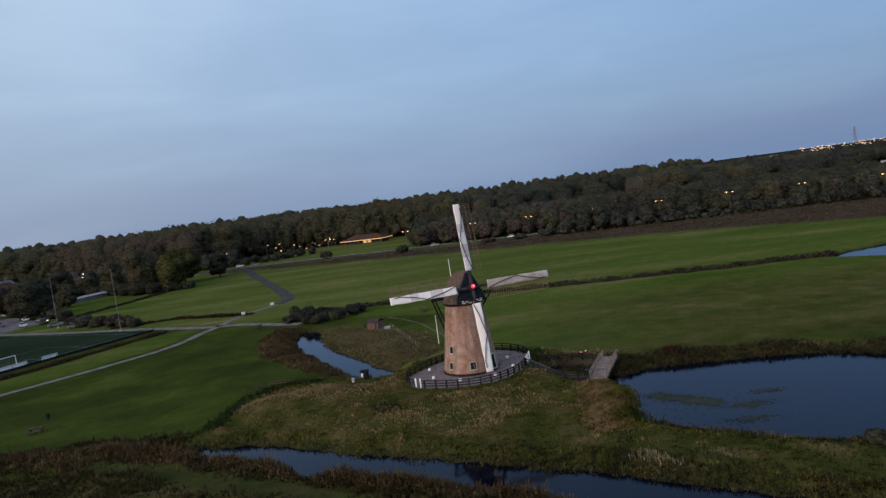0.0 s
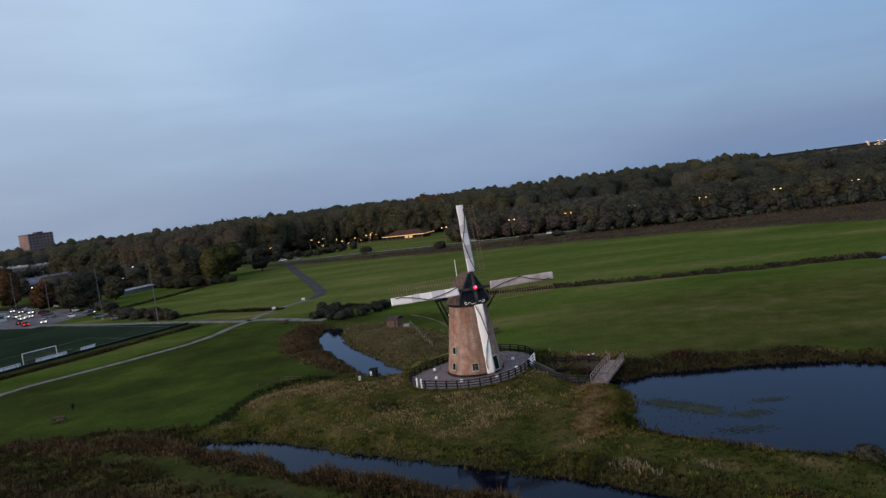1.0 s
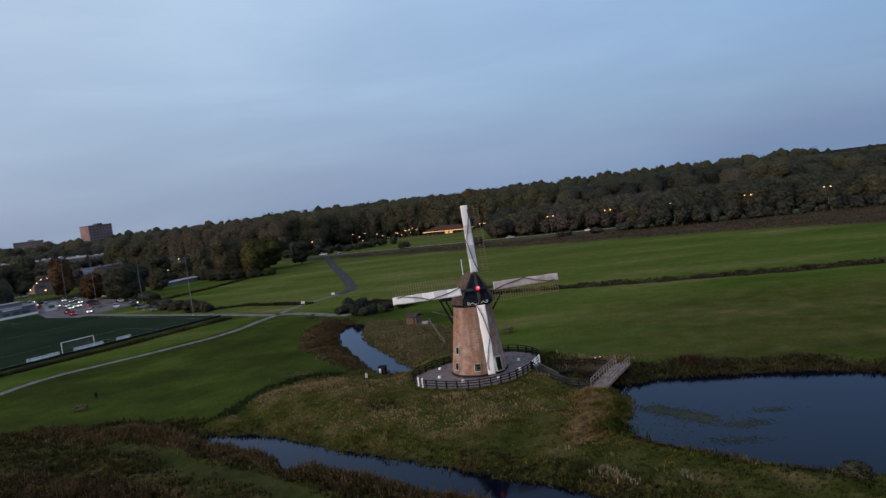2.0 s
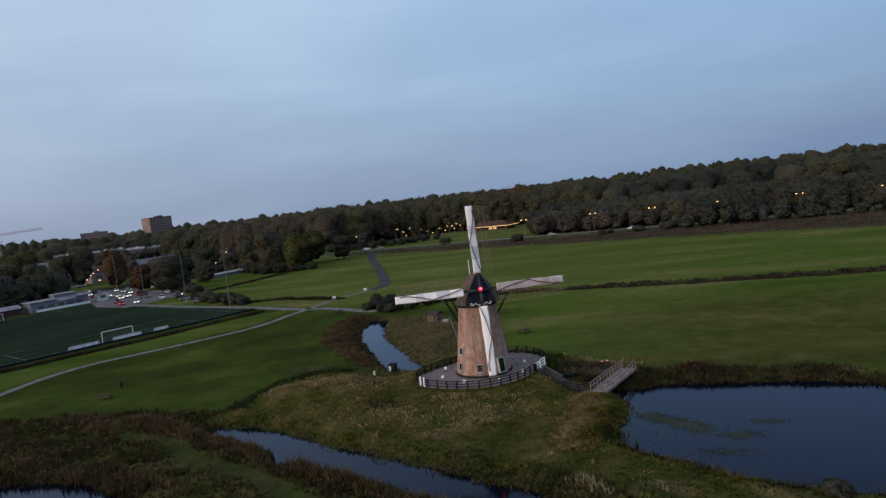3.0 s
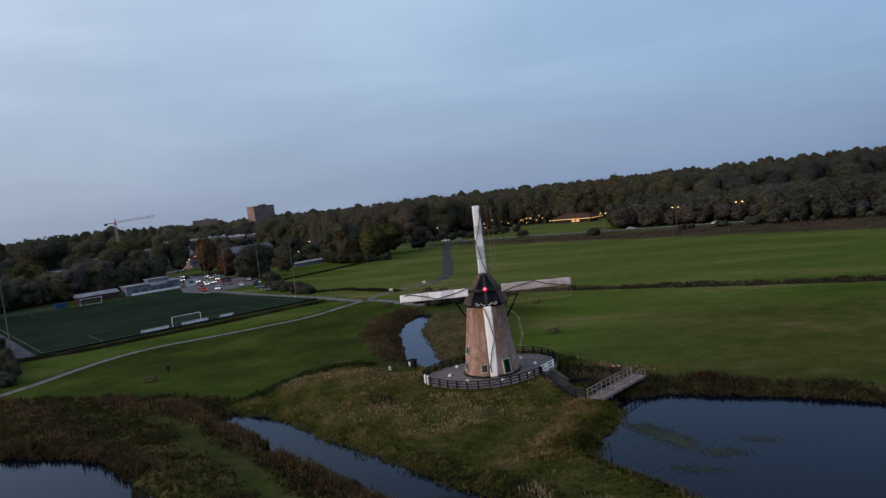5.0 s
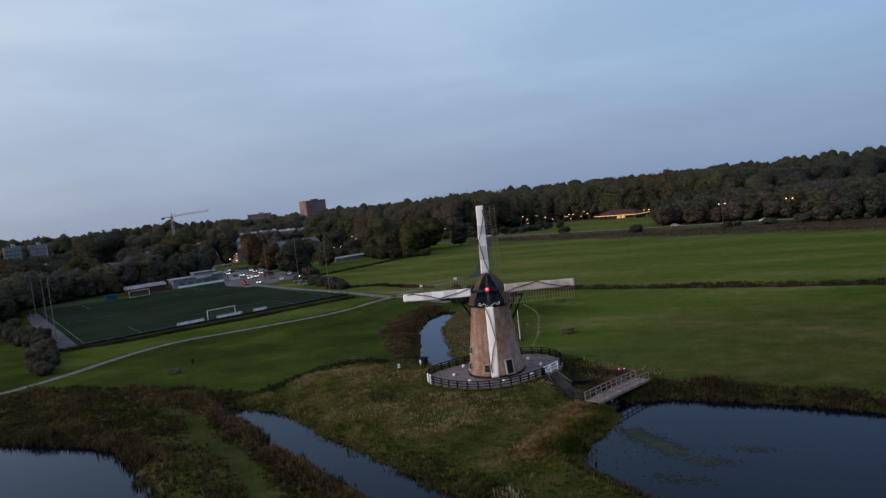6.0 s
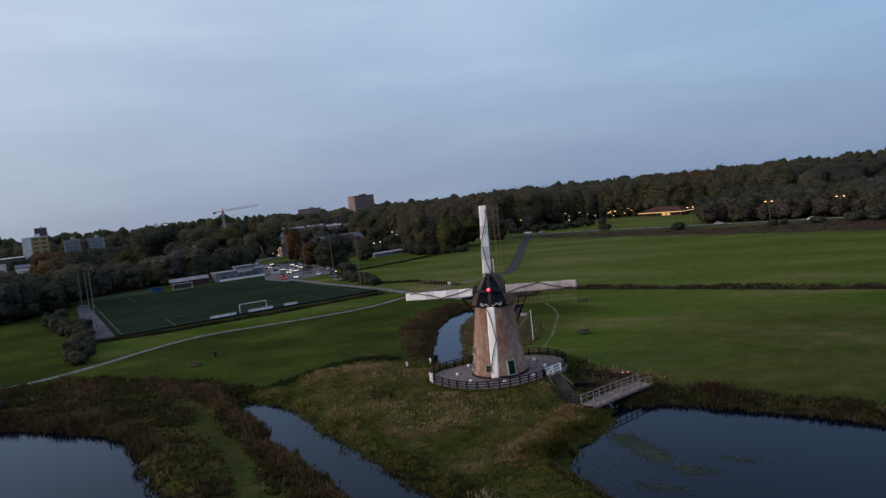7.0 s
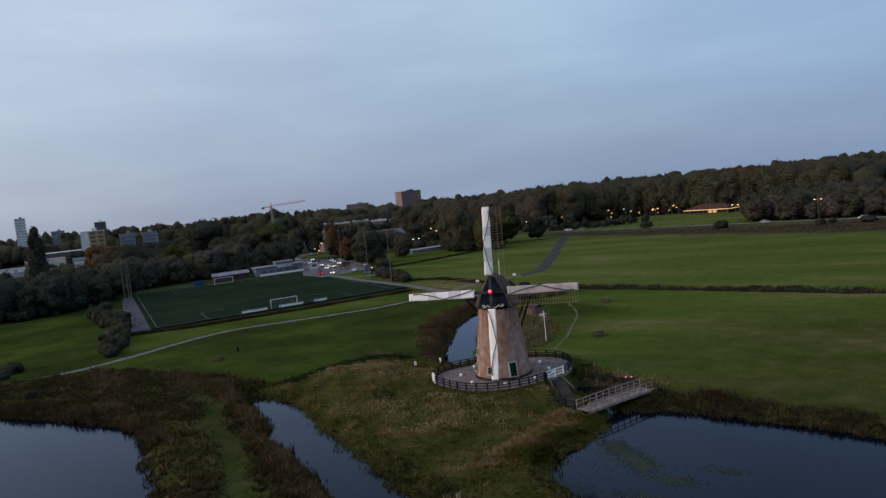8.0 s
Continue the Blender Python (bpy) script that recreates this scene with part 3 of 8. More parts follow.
MILL = Vector((2.1, 92.0, 1.8))
YARD_C = Vector((1.9, 92.2, 1.15))
RING = 8.5


def yard_radius(deg):
    """The yard is not quite round: drawn in at the gate, wider behind the mill."""
    return np.interp(deg, [-180, -165, -150, -138, -122, -100, -82, -62, -45, -29, -16, 8, 22, 42, 60, 76, 92, 120, 150, 170, 180], [8.3, 9.0, 9.4, 9.5, 8.8, 8.65, 8.55, 8.05, 7.65, 7.45, 7.4, 8.15, 8.6, 9.25, 9.4, 9.1, 8.2, 6.9, 6.8, 7.6, 8.3])


def yard_off(px, py):
    """Distance outwards from the yard's edge, plus the mean radius."""
    dx, dy = px - YARD_C.x, py - YARD_C.y
    return np.hypot(dx, dy) - yard_radius(np.degrees(np.arctan2(dy, dx))) + RING



channel = [(-35, 79.5), (-30, 79), (-26, 78), (-20, 76), (-14, 71.8), (-7, 68.2), (-2, 65.3), (4, 62.2), (8, 60.3), (13, 57.3), (20, 52.3), (30, 45.5), (46, 35), (80, 12),
           (74, 5), (40, 28), (24, 39), (12, 49), (4, 56), (0, 59), (-5, 62), (-10, 64.3), (-14, 65.6), (-17, 67), (-20, 70), (-26, 74.2), (-31, 77.6)]
pond_west = [(-100, 57), (-84, 58.5), (-68, 60.3), (-56, 62.2), (-43, 63.2), (-37, 63), (-33, 61), (-29, 58.5), (-24, 55.5), (-19, 52.8), (-14, 50.6), (-8, 45), (0, 36), (8, 22), (-20, 8), (-100, 8)]
pond_east = [(19.8, 84), (20.3, 86.4), (23, 87.6), (28, 88), (35, 87), (42, 86), (47, 84.5), (51, 81.5), (60, 80), (84, 78), (110, 70), (112, 50), (84, 44), (62, 49), (46, 54), (36, 57.8), (29, 60.3), (25, 63.6),
             (21.6, 66.8), (19.6, 69.2), (19.2, 72.5), (20, 75.5), (20.6, 78.5), (19.8, 81)]
stream = [(-33, 147), (-31.5, 136), (-28.2, 126.5), (-23, 117), (-18.5, 107.5), (-15.5, 103.2), (-12, 100), (-8.6, 101.2), (-10.2, 104.5), (-14, 110.5), (-18.6, 119), (-22.5, 125), (-24.6, 131), (-26.8, 138), (-29, 147)]
moat = [(21.5, 86.6), (20.8, 90.5), (17.5, 92.6), (14, 94.4), (11.6, 94.6), (12, 92.4), (14.6, 90.6), (17.4, 88), (19.8, 85.5)]
ditch = [(-30, 173.5), (-8, 171.5), (17, 166.5), (41, 162.2), (67, 158.6), (88, 157.5), (88, 155.8), (67, 157), (41, 160.6), (17, 164.9), (-8, 169.9), (-30, 171.9)]
pond_far = [(86, 155.2), (95, 160.5), (105, 164), (125, 168), (150, 160), (150, 138), (120, 136), (100, 142), (91, 150)]
WATERS = (channel, pond_west, pond_east, stream, moat, ditch, pond_far)

reeds_west = [(-120, 60), (-100, 66), (-92, 68), (-85, 76), (-76, 83), (-56, 84.5), (-41, 85), (-33, 82), (-30, 78), (-26, 74), (-20, 70), (-15, 65.5), (-10, 64), (-5, 61.5), (0, 58.5), (6, 54.5), (14, 47), (24, 38), (60, 13), (40, 0), (-120, 0)]
mound = [(-36, 81), (-30, 84), (-29, 95), (-27, 103), (-20, 99.5), (-10, 101.5), (-3, 104.5), (6, 104), (12, 99), (19.5, 90), (20, 80), (20, 67), (29, 59.5), (46, 53), (70, 45), (84, 40), (80, 14), (30, 45), (20, 52), (4, 62), (-7, 68), (-20, 76)]
reeds_north = [(13, 95), (19, 94.5), (24, 93), (30, 91.5), (42, 89.5), (51, 85), (62, 83.5), (86, 82), (86, 76), (60, 79), (50, 81), (42, 85.5), (28, 87.5), (20, 86)]
reeds_stream = [(-38, 152), (-39, 141), (-37, 131), (-33, 122), (-27, 113), (-20, 104), (-14, 100), (-12, 100.5), (-21, 116), (-28, 130), (-30, 148)]
rough_hut = [(-27, 146), (-24, 130), (-18, 118), (-10, 104), (-5, 106), (-2, 112), (-4, 122), (-11, 133), (-18, 141)]
ditch_edge = [(-34, 176), (-8, 173.5), (17, 168.5), (41, 164.5), (67, 160.8), (92, 160), (90, 153), (67, 155), (41, 158.6), (17, 162.9), (-8, 167.5), (-34, 169)]
heath = [(-125, 352), (-95, 336), (-40, 308), (0, 290), (45, 271), (90, 250), (136, 214), (200, 170), (236, 278), (160, 294), (110, 303), (60, 314), (10, 324), (-40, 338), (-105, 354)]
LANE = [(-44, 77), (-40, 74.6), (-33, 72.3), (-26, 66.3), (-17, 62.0), (-10.5, 57), (-3, 51.5)]
PATH_WEST = [(-100, 56), (-94, 64), (-88.5, 72), (-84.6, 80), (-83.6, 90), (-84.6, 102), (-84.3, 112), (-81.5, 119.5), (-76, 126), (-69, 134.5), (-62, 144.5), (-59.2, 153), (-58.2, 161), (-56.5, 167)]
PATH_MAIN = [(-160, 219), (-135, 208), (-110, 194.5), (-88, 184.0), (-76, 178), (-66, 172), (-58, 168), (-51, 166.3), (-45, 162.6), (-39, 158.2), (-34, 155.5)]
ROAD = [(-56.5, 167.5), (-54.6, 181), (-48.4, 195), (-47.4, 206), (-55.5, 230), (-67, 261), (-82, 300), (-94, 334), (-103, 360)]
CROSS_ROAD = [(-330, 418), (-220, 388), (-150, 370), (-105, 362), (-44, 348), (17, 333), (60, 324), (105, 315), (165, 304), (240, 290), (420, 250)]
WOOD_EAST = [(-12, 350), (60, 336), (165, 316), (260, 298), (420, 258), (440, 330), (300, 390), (160, 430), (40, 450), (-14, 440)]
WOOD_FAR_EAST = [(-60, 500), (40, 450), (160, 430), (300, 390), (460, 330), (900, 420), (800, 800), (300, 1000), (-50, 900)]
WOOD_TALL = [(-290, 452), (-235, 425), (-190, 412), (-150, 414), (-110, 452), (-70, 462), (-20, 464), (20, 460), (20, 640), (-320, 640)]
WOOD_TOWN = [(-560, 300), (-470, 240), (-330, 160), (-268, 128), (-232, 160), (-218, 205), (-210, 250), (-172, 296), (-176, 345), (-210, 405), (-300, 455), (-420, 540), (-580, 540)]
WOOD_SOUTH = [(-420, 0), (-250, 40), (-208, 98), (-232, 132), (-262, 150), (-330, 180), (-420, 200)]
PITCH_O, PITCH_A, PITCH_B = Vector((-113, 117, 0)), Vector((0.497, 0.868, 0)).normalized(), Vector((-0.868, 0.497, 0)).normalized()


def inside(px, py, poly):
    hit = np.zeros(px.shape, bool)
    n = len(poly)
    for i in range(n):
        (x0, y0), (x1, y1) = poly[i], poly[(i + 1) % n]
        cross = (y0 > py) != (y1 > py)
        xs = x0 + (py - y0) * (x1 - x0) / ((y1 - y0) or 1e-9)
        hit ^= cross & (px < xs)
    return hit


def off_line(px, py, line, closed=False):
    """Distance to a polyline."""
    best = np.full(px.shape, 1e9)
    n = len(line)
    for i in range(n if closed else n - 1):
        (x0, y0), (x1, y1) = line[i], line[(i + 1) % n]
        dx, dy = x1 - x0, y1 - y0
        t = np.clip(((px - x0) * dx + (py - y0) * dy) / (dx * dx + dy * dy), 0, 1)
        best = np.minimum(best, np.hypot(px - x0 - t * dx, py - y0 - t * dy))
    return best


def signed(px, py, poly):
    d = off_line(px, py, poly, True)
    return np.where(inside(px, py, poly), -d, d)


def ease(x, a, b):
    t = np.clip((x - a) / (b - a), 0, 1)
    return t * t * (3 - 2 * t)


def wobble(px, py, scale, seed=0.0):
    """A cheap smooth noise, about -1 to 1."""
    return (np.sin(px * scale + 1.7 * np.sin(py * scale * 0.7 + seed)) + np.sin(py * scale * 1.3 + 1.3 * np.sin(px * scale * 0.9 + 2 * seed)) + np.sin((px + py) * scale * 2.1 + seed * 3) * 0.5) / 2.5


def water_gap(px, py):
    """Distance to the nearest water's edge, negative in the water."""
    d = np.full(px.shape, 1e9)
    for poly in WATERS:
        d = np.minimum(d, signed(px, py, poly))
    return d + 0.45 * wobble(px, py, 0.9, 2.0) + 0.25 * wobble(px, py, 2.3, 5.0)


CREST = [(-23.5, 90), (-20.5, 87), (-14.5, 83.5), (-9, 80.8), (-3, 79.8), (3, 80.6), (8, 83.5), (10.2, 87), (10.6, 93), (11, 98), (6, 102), (0, 102), (-4.5, 99), (-7, 95), (-9.5, 91.5), (-15, 91.5), (-19, 92)]


def tussocks(px, py):
    """Uneven ground of long grass, about -1 to 1."""
    return 0.45 * wobble(px, py, 0.55, 1.0) + 0.35 * wobble(px + 0.3 * py, py, 1.35, 4.0) + 0.3 * wobble(px, py - 0.2 * px, 2.7, 9.0)


def height(px, py, gap=None):
    gap = water_gap(px, py) if gap is None else gap
    r = yard_off(px, py)
    h = 1.12 * (1 - ease(signed(px, py, CREST), -0.5, 8.0))
    h = h + 0.6 * np.exp(-((px + 18.5) / 5.0) ** 2 - ((py - 88.0) / 2.4) ** 2)
    h = np.where(r < RING + 0.9, 1.12, h)
    h = h * (0.12 + 0.88 * ease(np.hypot(px + 12.5, py - 98.0), 1.5, 7.0))
    wild = np.maximum(1 - ease(signed(px, py, mound), -1, 2), 1 - ease(signed(px, py, reeds_west), -1, 2))
    ramp_off = ease(off_line(px, py, [(9.2, 92.0), (11.8, 89.2), (13.6, 86.2), (16.6, 82.6)]), 1.0, 2.0)
    h = np.where(ramp_off < 1, h * ramp_off + (1 - ramp_off) * np.minimum(h, np.interp(px, [9, 10.3, 11.8, 13.6, 17], [1.0, 0.6, 0.15, 0.05, 0.05])), h)
    h = h + wild * ease(r, RING + 0.9, RING + 3) * ramp_off * 0.42 * tussocks(px, py)
    bank = ease(gap, -0.2, 3.0)
    low = WATER - 0.12 - np.clip(-gap * 0.5, 0, 1.2)
    return np.where(gap < -0.2, low, low + (h - low) * bank)


def grid_steps(lo, near_lo, a, b, near_hi, hi, step, coarse):
    """Fine between a and b, coarse out to the near bounds, then wider and wider."""
    fine = list(np.arange(a, b + step / 2, step))
    sides = []
    for start, near_end, end, sign in ((a, near_lo, lo, -1), (fine[-1], near_hi, hi, 1)):
        run, q = [start], step
        while (end - run[-1]) * sign > 0:
            q = min(q * 1.12, coarse) if (near_end - run[-1]) * sign > 0 else q * 1.09
            run.append(run[-1] + sign * q)
        sides.append(run[1:])
    return np.array(sides[0][::-1] + fine + sides[1])


gx = grid_steps(-4000, -104, -42, 46, 114, 4000, 0.55, 1.25)
gy = grid_steps(-3000, 30, 50, 104, 176, 4500, 0.55, 1.25)
GX, GY = np.meshgrid(gx, gy)
px, py = GX.ravel(), GY.ravel()
near = (px > -130) & (px < 160) & (py > 0) & (py < 200)
gap = np.full(px.shape, 50.0)
gap[near] = water_gap(px[near], py[near])
pz = np.zeros(px.shape)
pz[near] = height(px[near], py[near], gap[near])
nx, ny = len(gx), len(gy)
idx = np.arange(nx * ny).reshape(ny, nx)
quads = np.stack([idx[:-1, :-1].ravel(), idx[:-1, 1:].ravel(), idx[1:, 1:].ravel(), idx[1:, :-1].ravel()], 1)
me = raw_mesh("ground", np.stack([px, py, pz], 1), quads)
me.polygons.foreach_set("use_smooth", [True] * len(me.polygons))


def soft_zone(poly, margin=1.5):
    return 1 - ease(signed(px, py, poly) + 0.8 * wobble(px, py, 0.8, 7.0), -margin, margin)


VERGE = [(-112, 105), (-100, 117), (-92, 131), (-83, 145), (-75, 161), (-62, 170), (-60, 160), (-64, 147), (-71, 136), (-78, 126), (-84, 118), (-87, 108), (-87, 95), (-100, 92)]
lane_off = off_line(px, py, LANE)
zones = {
    "rough": np.clip(np.max([soft_zone(p) for p in (mound, reeds_west, reeds_north, reeds_stream, rough_hut)], 0) * (0.4 + 0.6 * ease(lane_off, 1.0, 2.2)) + 0.55 * ease(px, 4, 40) * ease(py, 86, 94) * (1 - ease(py, 128, 152)), 0, 1),
    "dry": 0.75 * ease(px, 6, 24) * ease(py, 88, 95) * (1 - ease(py, 120, 150)),
    "brown": np.clip(soft_zone(heath, 4.0) + soft_zone(ditch_edge, 0.8) + 1 - ease(np.hypot((px - 15) / 1.3, py - 93), 2.5, 4.5), 0, 1),
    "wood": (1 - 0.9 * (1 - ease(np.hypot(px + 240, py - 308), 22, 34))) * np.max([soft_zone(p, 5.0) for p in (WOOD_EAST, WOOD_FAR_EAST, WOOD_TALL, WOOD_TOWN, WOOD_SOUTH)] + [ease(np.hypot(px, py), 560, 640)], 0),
    # no mud on the lane: its lens falloff is put into the colour
    "mud_dark": np.clip(1 - ease(gap, 0.2, 1.6) + 0.25 * (1 - ease(lane_off, 0.8, 2.0)) + 0.7 * soft_zone(ditch_edge, 0.8), 0, 1),
    "pasture": np.clip(ease(py + 0.16 * px, 168, 173) * ease(px, -110, -90) * (1 - 0.8 * ease(px, -30, 60)), 0, 1),
    "meadow": np.clip(ease(px - 0.25 * (py - 100), -20, 0) * ease(py, 92, 100) + ease(py + 0.45 * (px + 58), 168, 174) + 0.8 * soft_zone(VERGE, 2.0), 0, 1),
}
for key, values in zones.items():
    me.attributes.new(key, "FLOAT", "POINT").data.foreach_set("value", values.astype(np.float32))
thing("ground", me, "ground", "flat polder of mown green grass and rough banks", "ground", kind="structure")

wat = Shape()
wat.add([(-140, 0, WATER), (190, 0, WATER), (190, 190, WATER), (-140, 190, WATER)], [(0, 1, 2, 3)])
thing("water", wat, "water", "still dark water of ponds and ditches reflecting dusk sky", "water", kind="structure")


def smooth_line(line, step=2.0):
    """Points along a rounded line through the given ones."""
    p = [Vector((*q, 0)) for q in line]
    p = [p[0] * 2 - p[1]] + p + [p[-1] * 2 - p[-2]]
    out = []
    for a, b, c, d in zip(p, p[1:], p[2:], p[3:]):
        k = max(1, int((c - b).length / step))
        for i in range(k):
            t = i / k
            out.append(0.5 * (2 * b + (c - a) * t + (2 * a - 5 * b + 4 * c - d) * t * t + (3 * b - a - 3 * c + d) * t ** 3))
    return out + [p[-2]]


def ribbon(name, line, width, z, mat, label, category, ragged=0.12):
    pts = smooth_line(line)
    s = Shape()
    rows = []
    for i, p in enumerate(pts):
        q = (pts[min(i + 1, len(pts) - 1)] - pts[max(i - 1, 0)]).normalized()
        side = Vector((q.y, -q.x, 0))
        w = width / 2 + ragged * math.sin(i * 1.9) * 0.5 + random.uniform(-ragged, ragged) * 0.5
        rows += [(p + side * w) + Vector((0, 0, z)), p - side * w + Vector((0, 0, z))]
    s.add(rows, [(2 * i, 2 * i + 2, 2 * i + 3, 2 * i + 1) for i in range(len(pts) - 1)])
    return thing(name, s, mat, label, category, kind="structure")


ribbon("path_west", PATH_WEST, 2.0, 0.03, "path", "narrow pale gravel footpath through the grass", "path")
ribbon("path_main", PATH_MAIN, 2.8, 0.036, "path", "pale paved path past the sports field", "path")
ribbon("trail", [(1.4, 109), (0.6, 112), (-0.8, 119), (-3.2, 127), (-6.0, 136), (-9.5, 143), (-13.5, 149)], 0.38, 0.02, "trail", "narrow trodden trail across the meadow", "path")
ribbon("path_spur", ROAD[:3], 1.9, 0.036, "path", "narrow pale path from the lane to the crossing", "path")
ribbon("road", ROAD[2:], 3.6, 0.042, "asphalt", "narrow grey asphalt lane between meadows", "road")
ribbon("road_cross", CROSS_ROAD, 8.0, 0.05, "asphalt", "asphalt main road along the wood", "road")

# football pitch: turf sheet with painted lines


def on_pitch(a, b, z=0.0):
    return PITCH_O + PITCH_A * a + PITCH_B * b + Vector((0, 0, z))


s = Shape()
s.add([on_pitch(-1.5, -4, 0.02), on_pitch(69, -4, 0.02), on_pitch(69, 106, 0.02), on_pitch(-1.5, 106, 0.02)], [(3, 2, 1, 0)])
pitch = thing("football_pitch", s, "turf", "dark green artificial turf football pitch with white lines", "pitch", kind="structure")


def pitch_line(a0, b0, a1, b1, w=0.14):
    p, q = on_pitch(a0, b0, 0.026), on_pitch(a1, b1, 0.026)
    d = (q - p).normalized()
    o = Vector((d.y, -d.x, 0)) * w / 2
    part("line", Shape().add([p + o, q + o, q - o, p - o], [(3, 2, 1, 0)]), "line", pitch)


for a0, b0, a1, b1 in ((0, 0, 66, 0), (0, 103, 66, 103), (0, 0, 0, 103), (66, 0, 66, 103), (0, 51.5, 66, 51.5), (12.8, 0, 12.8, 16.5), (53.2, 0, 53.2, 16.5), (12.8, 16.5, 53.2, 16.5), (12.8, 103, 12.8, 86.5),
                       (53.2, 103, 53.2, 86.5), (12.8, 86.5, 53.2, 86.5), (23.8, 0, 23.8, 5.5), (42.2, 0, 42.2, 5.5), (23.8, 5.5, 42.2, 5.5)):
    pitch_line(a0, b0, a1, b1)

# ---------------------------------------------------------------- the windmill
FACING = radians(18.0)
mill = empty("windmill", Matrix.Translation(MILL) @ Matrix.Rotation(FACING, 4, "Z"), "round brick tower mill with dark cap and white-clothed sails standing still", "windmill")
TOP = 8.35
FOOT = -0.62                          # the yard lies a little below the mill's zero
AXIS = Vector((-0.14, 0.05, 0))


def tower_radius(z):
    return 3.62 - z * (1.12 / TOP) + 0.05 * max(0.0, 1 - (z - FOOT) / 1.6) ** 2


s = Shape()
s.spin([(tower_radius(z), z) for z in np.linspace(FOOT - 0.1, TOP + 0.35, 19)], 64, AXIS)
tower = part("tower", s, "brick", mill, "tapering tower of weathered red-brown brick", smooth=True)
s = Shape()
s.spin([(tower_radius(FOOT) + 0.06, FOOT - 0.1), (tower_radius(FOOT) + 0.05, FOOT + 0.22), (tower_radius(FOOT), FOOT + 0.27)], 64, AXIS)
part("plinth", s, "tar", mill, "black tarred foot band")
s = Shape()
s.spin([(2.6, TOP + 0.06), (2.72, TOP + 0.14), (2.76, TOP + 0.42), (2.7, TOP + 0.46)], 48, AXIS)
part("curb_ring", s, "black", mill, "dark timber curb ring")


def on_tower(azimuth, z, out=0.0):
    """A pose on the tower's face: x along the wall, y outwards, z up the batter; azimuth in world degrees."""
    a = radians(azimuth) - FACING
    r = tower_radius(z) + out
    lean = math.atan(1.12 / TOP)
    return Matrix.Translation((AXIS.x + r * math.cos(a), AXIS.y + r * math.sin(a), z)) @ Matrix.Rotation(a - math.pi / 2, 4, "Z") @ Matrix.Rotation(lean, 4, "X")


def casement(azimuth, z, w, h):
    q = on_tower(azimuth, z)
    s = Shape()
    for x in (-w / 2, w / 2):
        s.box((x, 0.02, 0), (0.075, 0.22, h + 0.07), None)
    for zz in (-h / 2, h / 2):
        s.box((0, 0.022, zz), (w + 0.06, 0.22, 0.075), None)
    win = part("window", s, "frame", mill, "small window in a cream frame", q)
    part("pane", Shape().box((0, 0.05, 0), (w - 0.06, 0.05, h - 0.06)), "pane", win)
    s = Shape().box((0, 0.085, 0), (0.035, 0.03, h - 0.08))
    s.box((0, 0.087, 0.05), (w - 0.08, 0.026, 0.035))
    part("glazing_bar", s, "green_door", win)
    part("sill", Shape().box((0, 0.10, -h / 2 - 0.07), (w + 0.22, 0.26, 0.07)), "frame", win)


casement(-135.5, 2.75, 0.62, 0.92)
casement(-137.0, 0.68, 0.62, 0.92)
casement(-87.5, 0.62, 0.80, 0.98)

q = on_tower(-40.5, 0.62)
s = Shape()
for x in (-0.50, 0.50):
    s.box((x, 0.06, 0.0), (0.12, 0.42, 1.86))
s.box((0, 0.062, 0.92), (1.12, 0.42, 0.12))
door = part("door", s, "frame", mill, "dark green plank door in a cream frame", q)
part("leaf", Shape().box((0, 0.16, -0.02), (0.9, 0.06, 1.8)), "green_door", door)
s = Shape()
for x in (-0.3, -0.1, 0.1, 0.3):
    s.box((x, 0.197, -0.02), (0.17, 0.03, 1.74))
part("boarding", s, "green_door", door)
part("handle", Shape().rod((0.34, 0.2, 0.0), (0.34, 0.27, 0.0), 0.025), "steel", door)
part("threshold", Shape().box((0, 0.28, -0.92), (1.2, 0.5, 0.12)), "concrete", door)

# cap: a boat-shaped thatched roof, lofted from front to back
sections = []
for y, w, h, drop in ((-2.55, 2.0, 4.05, 0.0), (-1.6, 2.6, 4.35, 0.0), (-0.5, 3.0, 4.35, 0.0), (0.8, 3.02, 4.15, 0.0), (2.0, 2.75, 3.7, 0.0), (3.0, 2.1, 3.15, 0.05), (3.7, 1.2, 2.6, 0.15), (4.05, 0.35, 2.1, 0.5)):
    row = []
    for i in range(15):
        t = math.pi * i / 14
        c, sn = math.cos(t), math.sin(t)
        row.append((w * c, y, TOP + 0.45 + drop + (h - 0.2 - drop) * (1 - abs(c) ** 1.7)))
    sections.append(row)
s = Shape()
pts = [p for row in sections for p in row]
faces = [(j * 15 + i, j * 15 + i + 1, (j + 1) * 15 + i + 1, (j + 1) * 15 + i) for j in range(len(sections) - 1) for i in range(14)]
faces += [tuple(range(14, -1, -1)), tuple(range((len(sections) - 1) * 15, len(sections) * 15))]
faces += [(j * 15, (j + 1) * 15, (j + 1) * 15 + 14, j * 15 + 14) for j in range(len(sections) - 1)]
s.add(pts, faces)
part("cap", s, "thatch", mill, "rounded brown thatched cap", smooth=False)
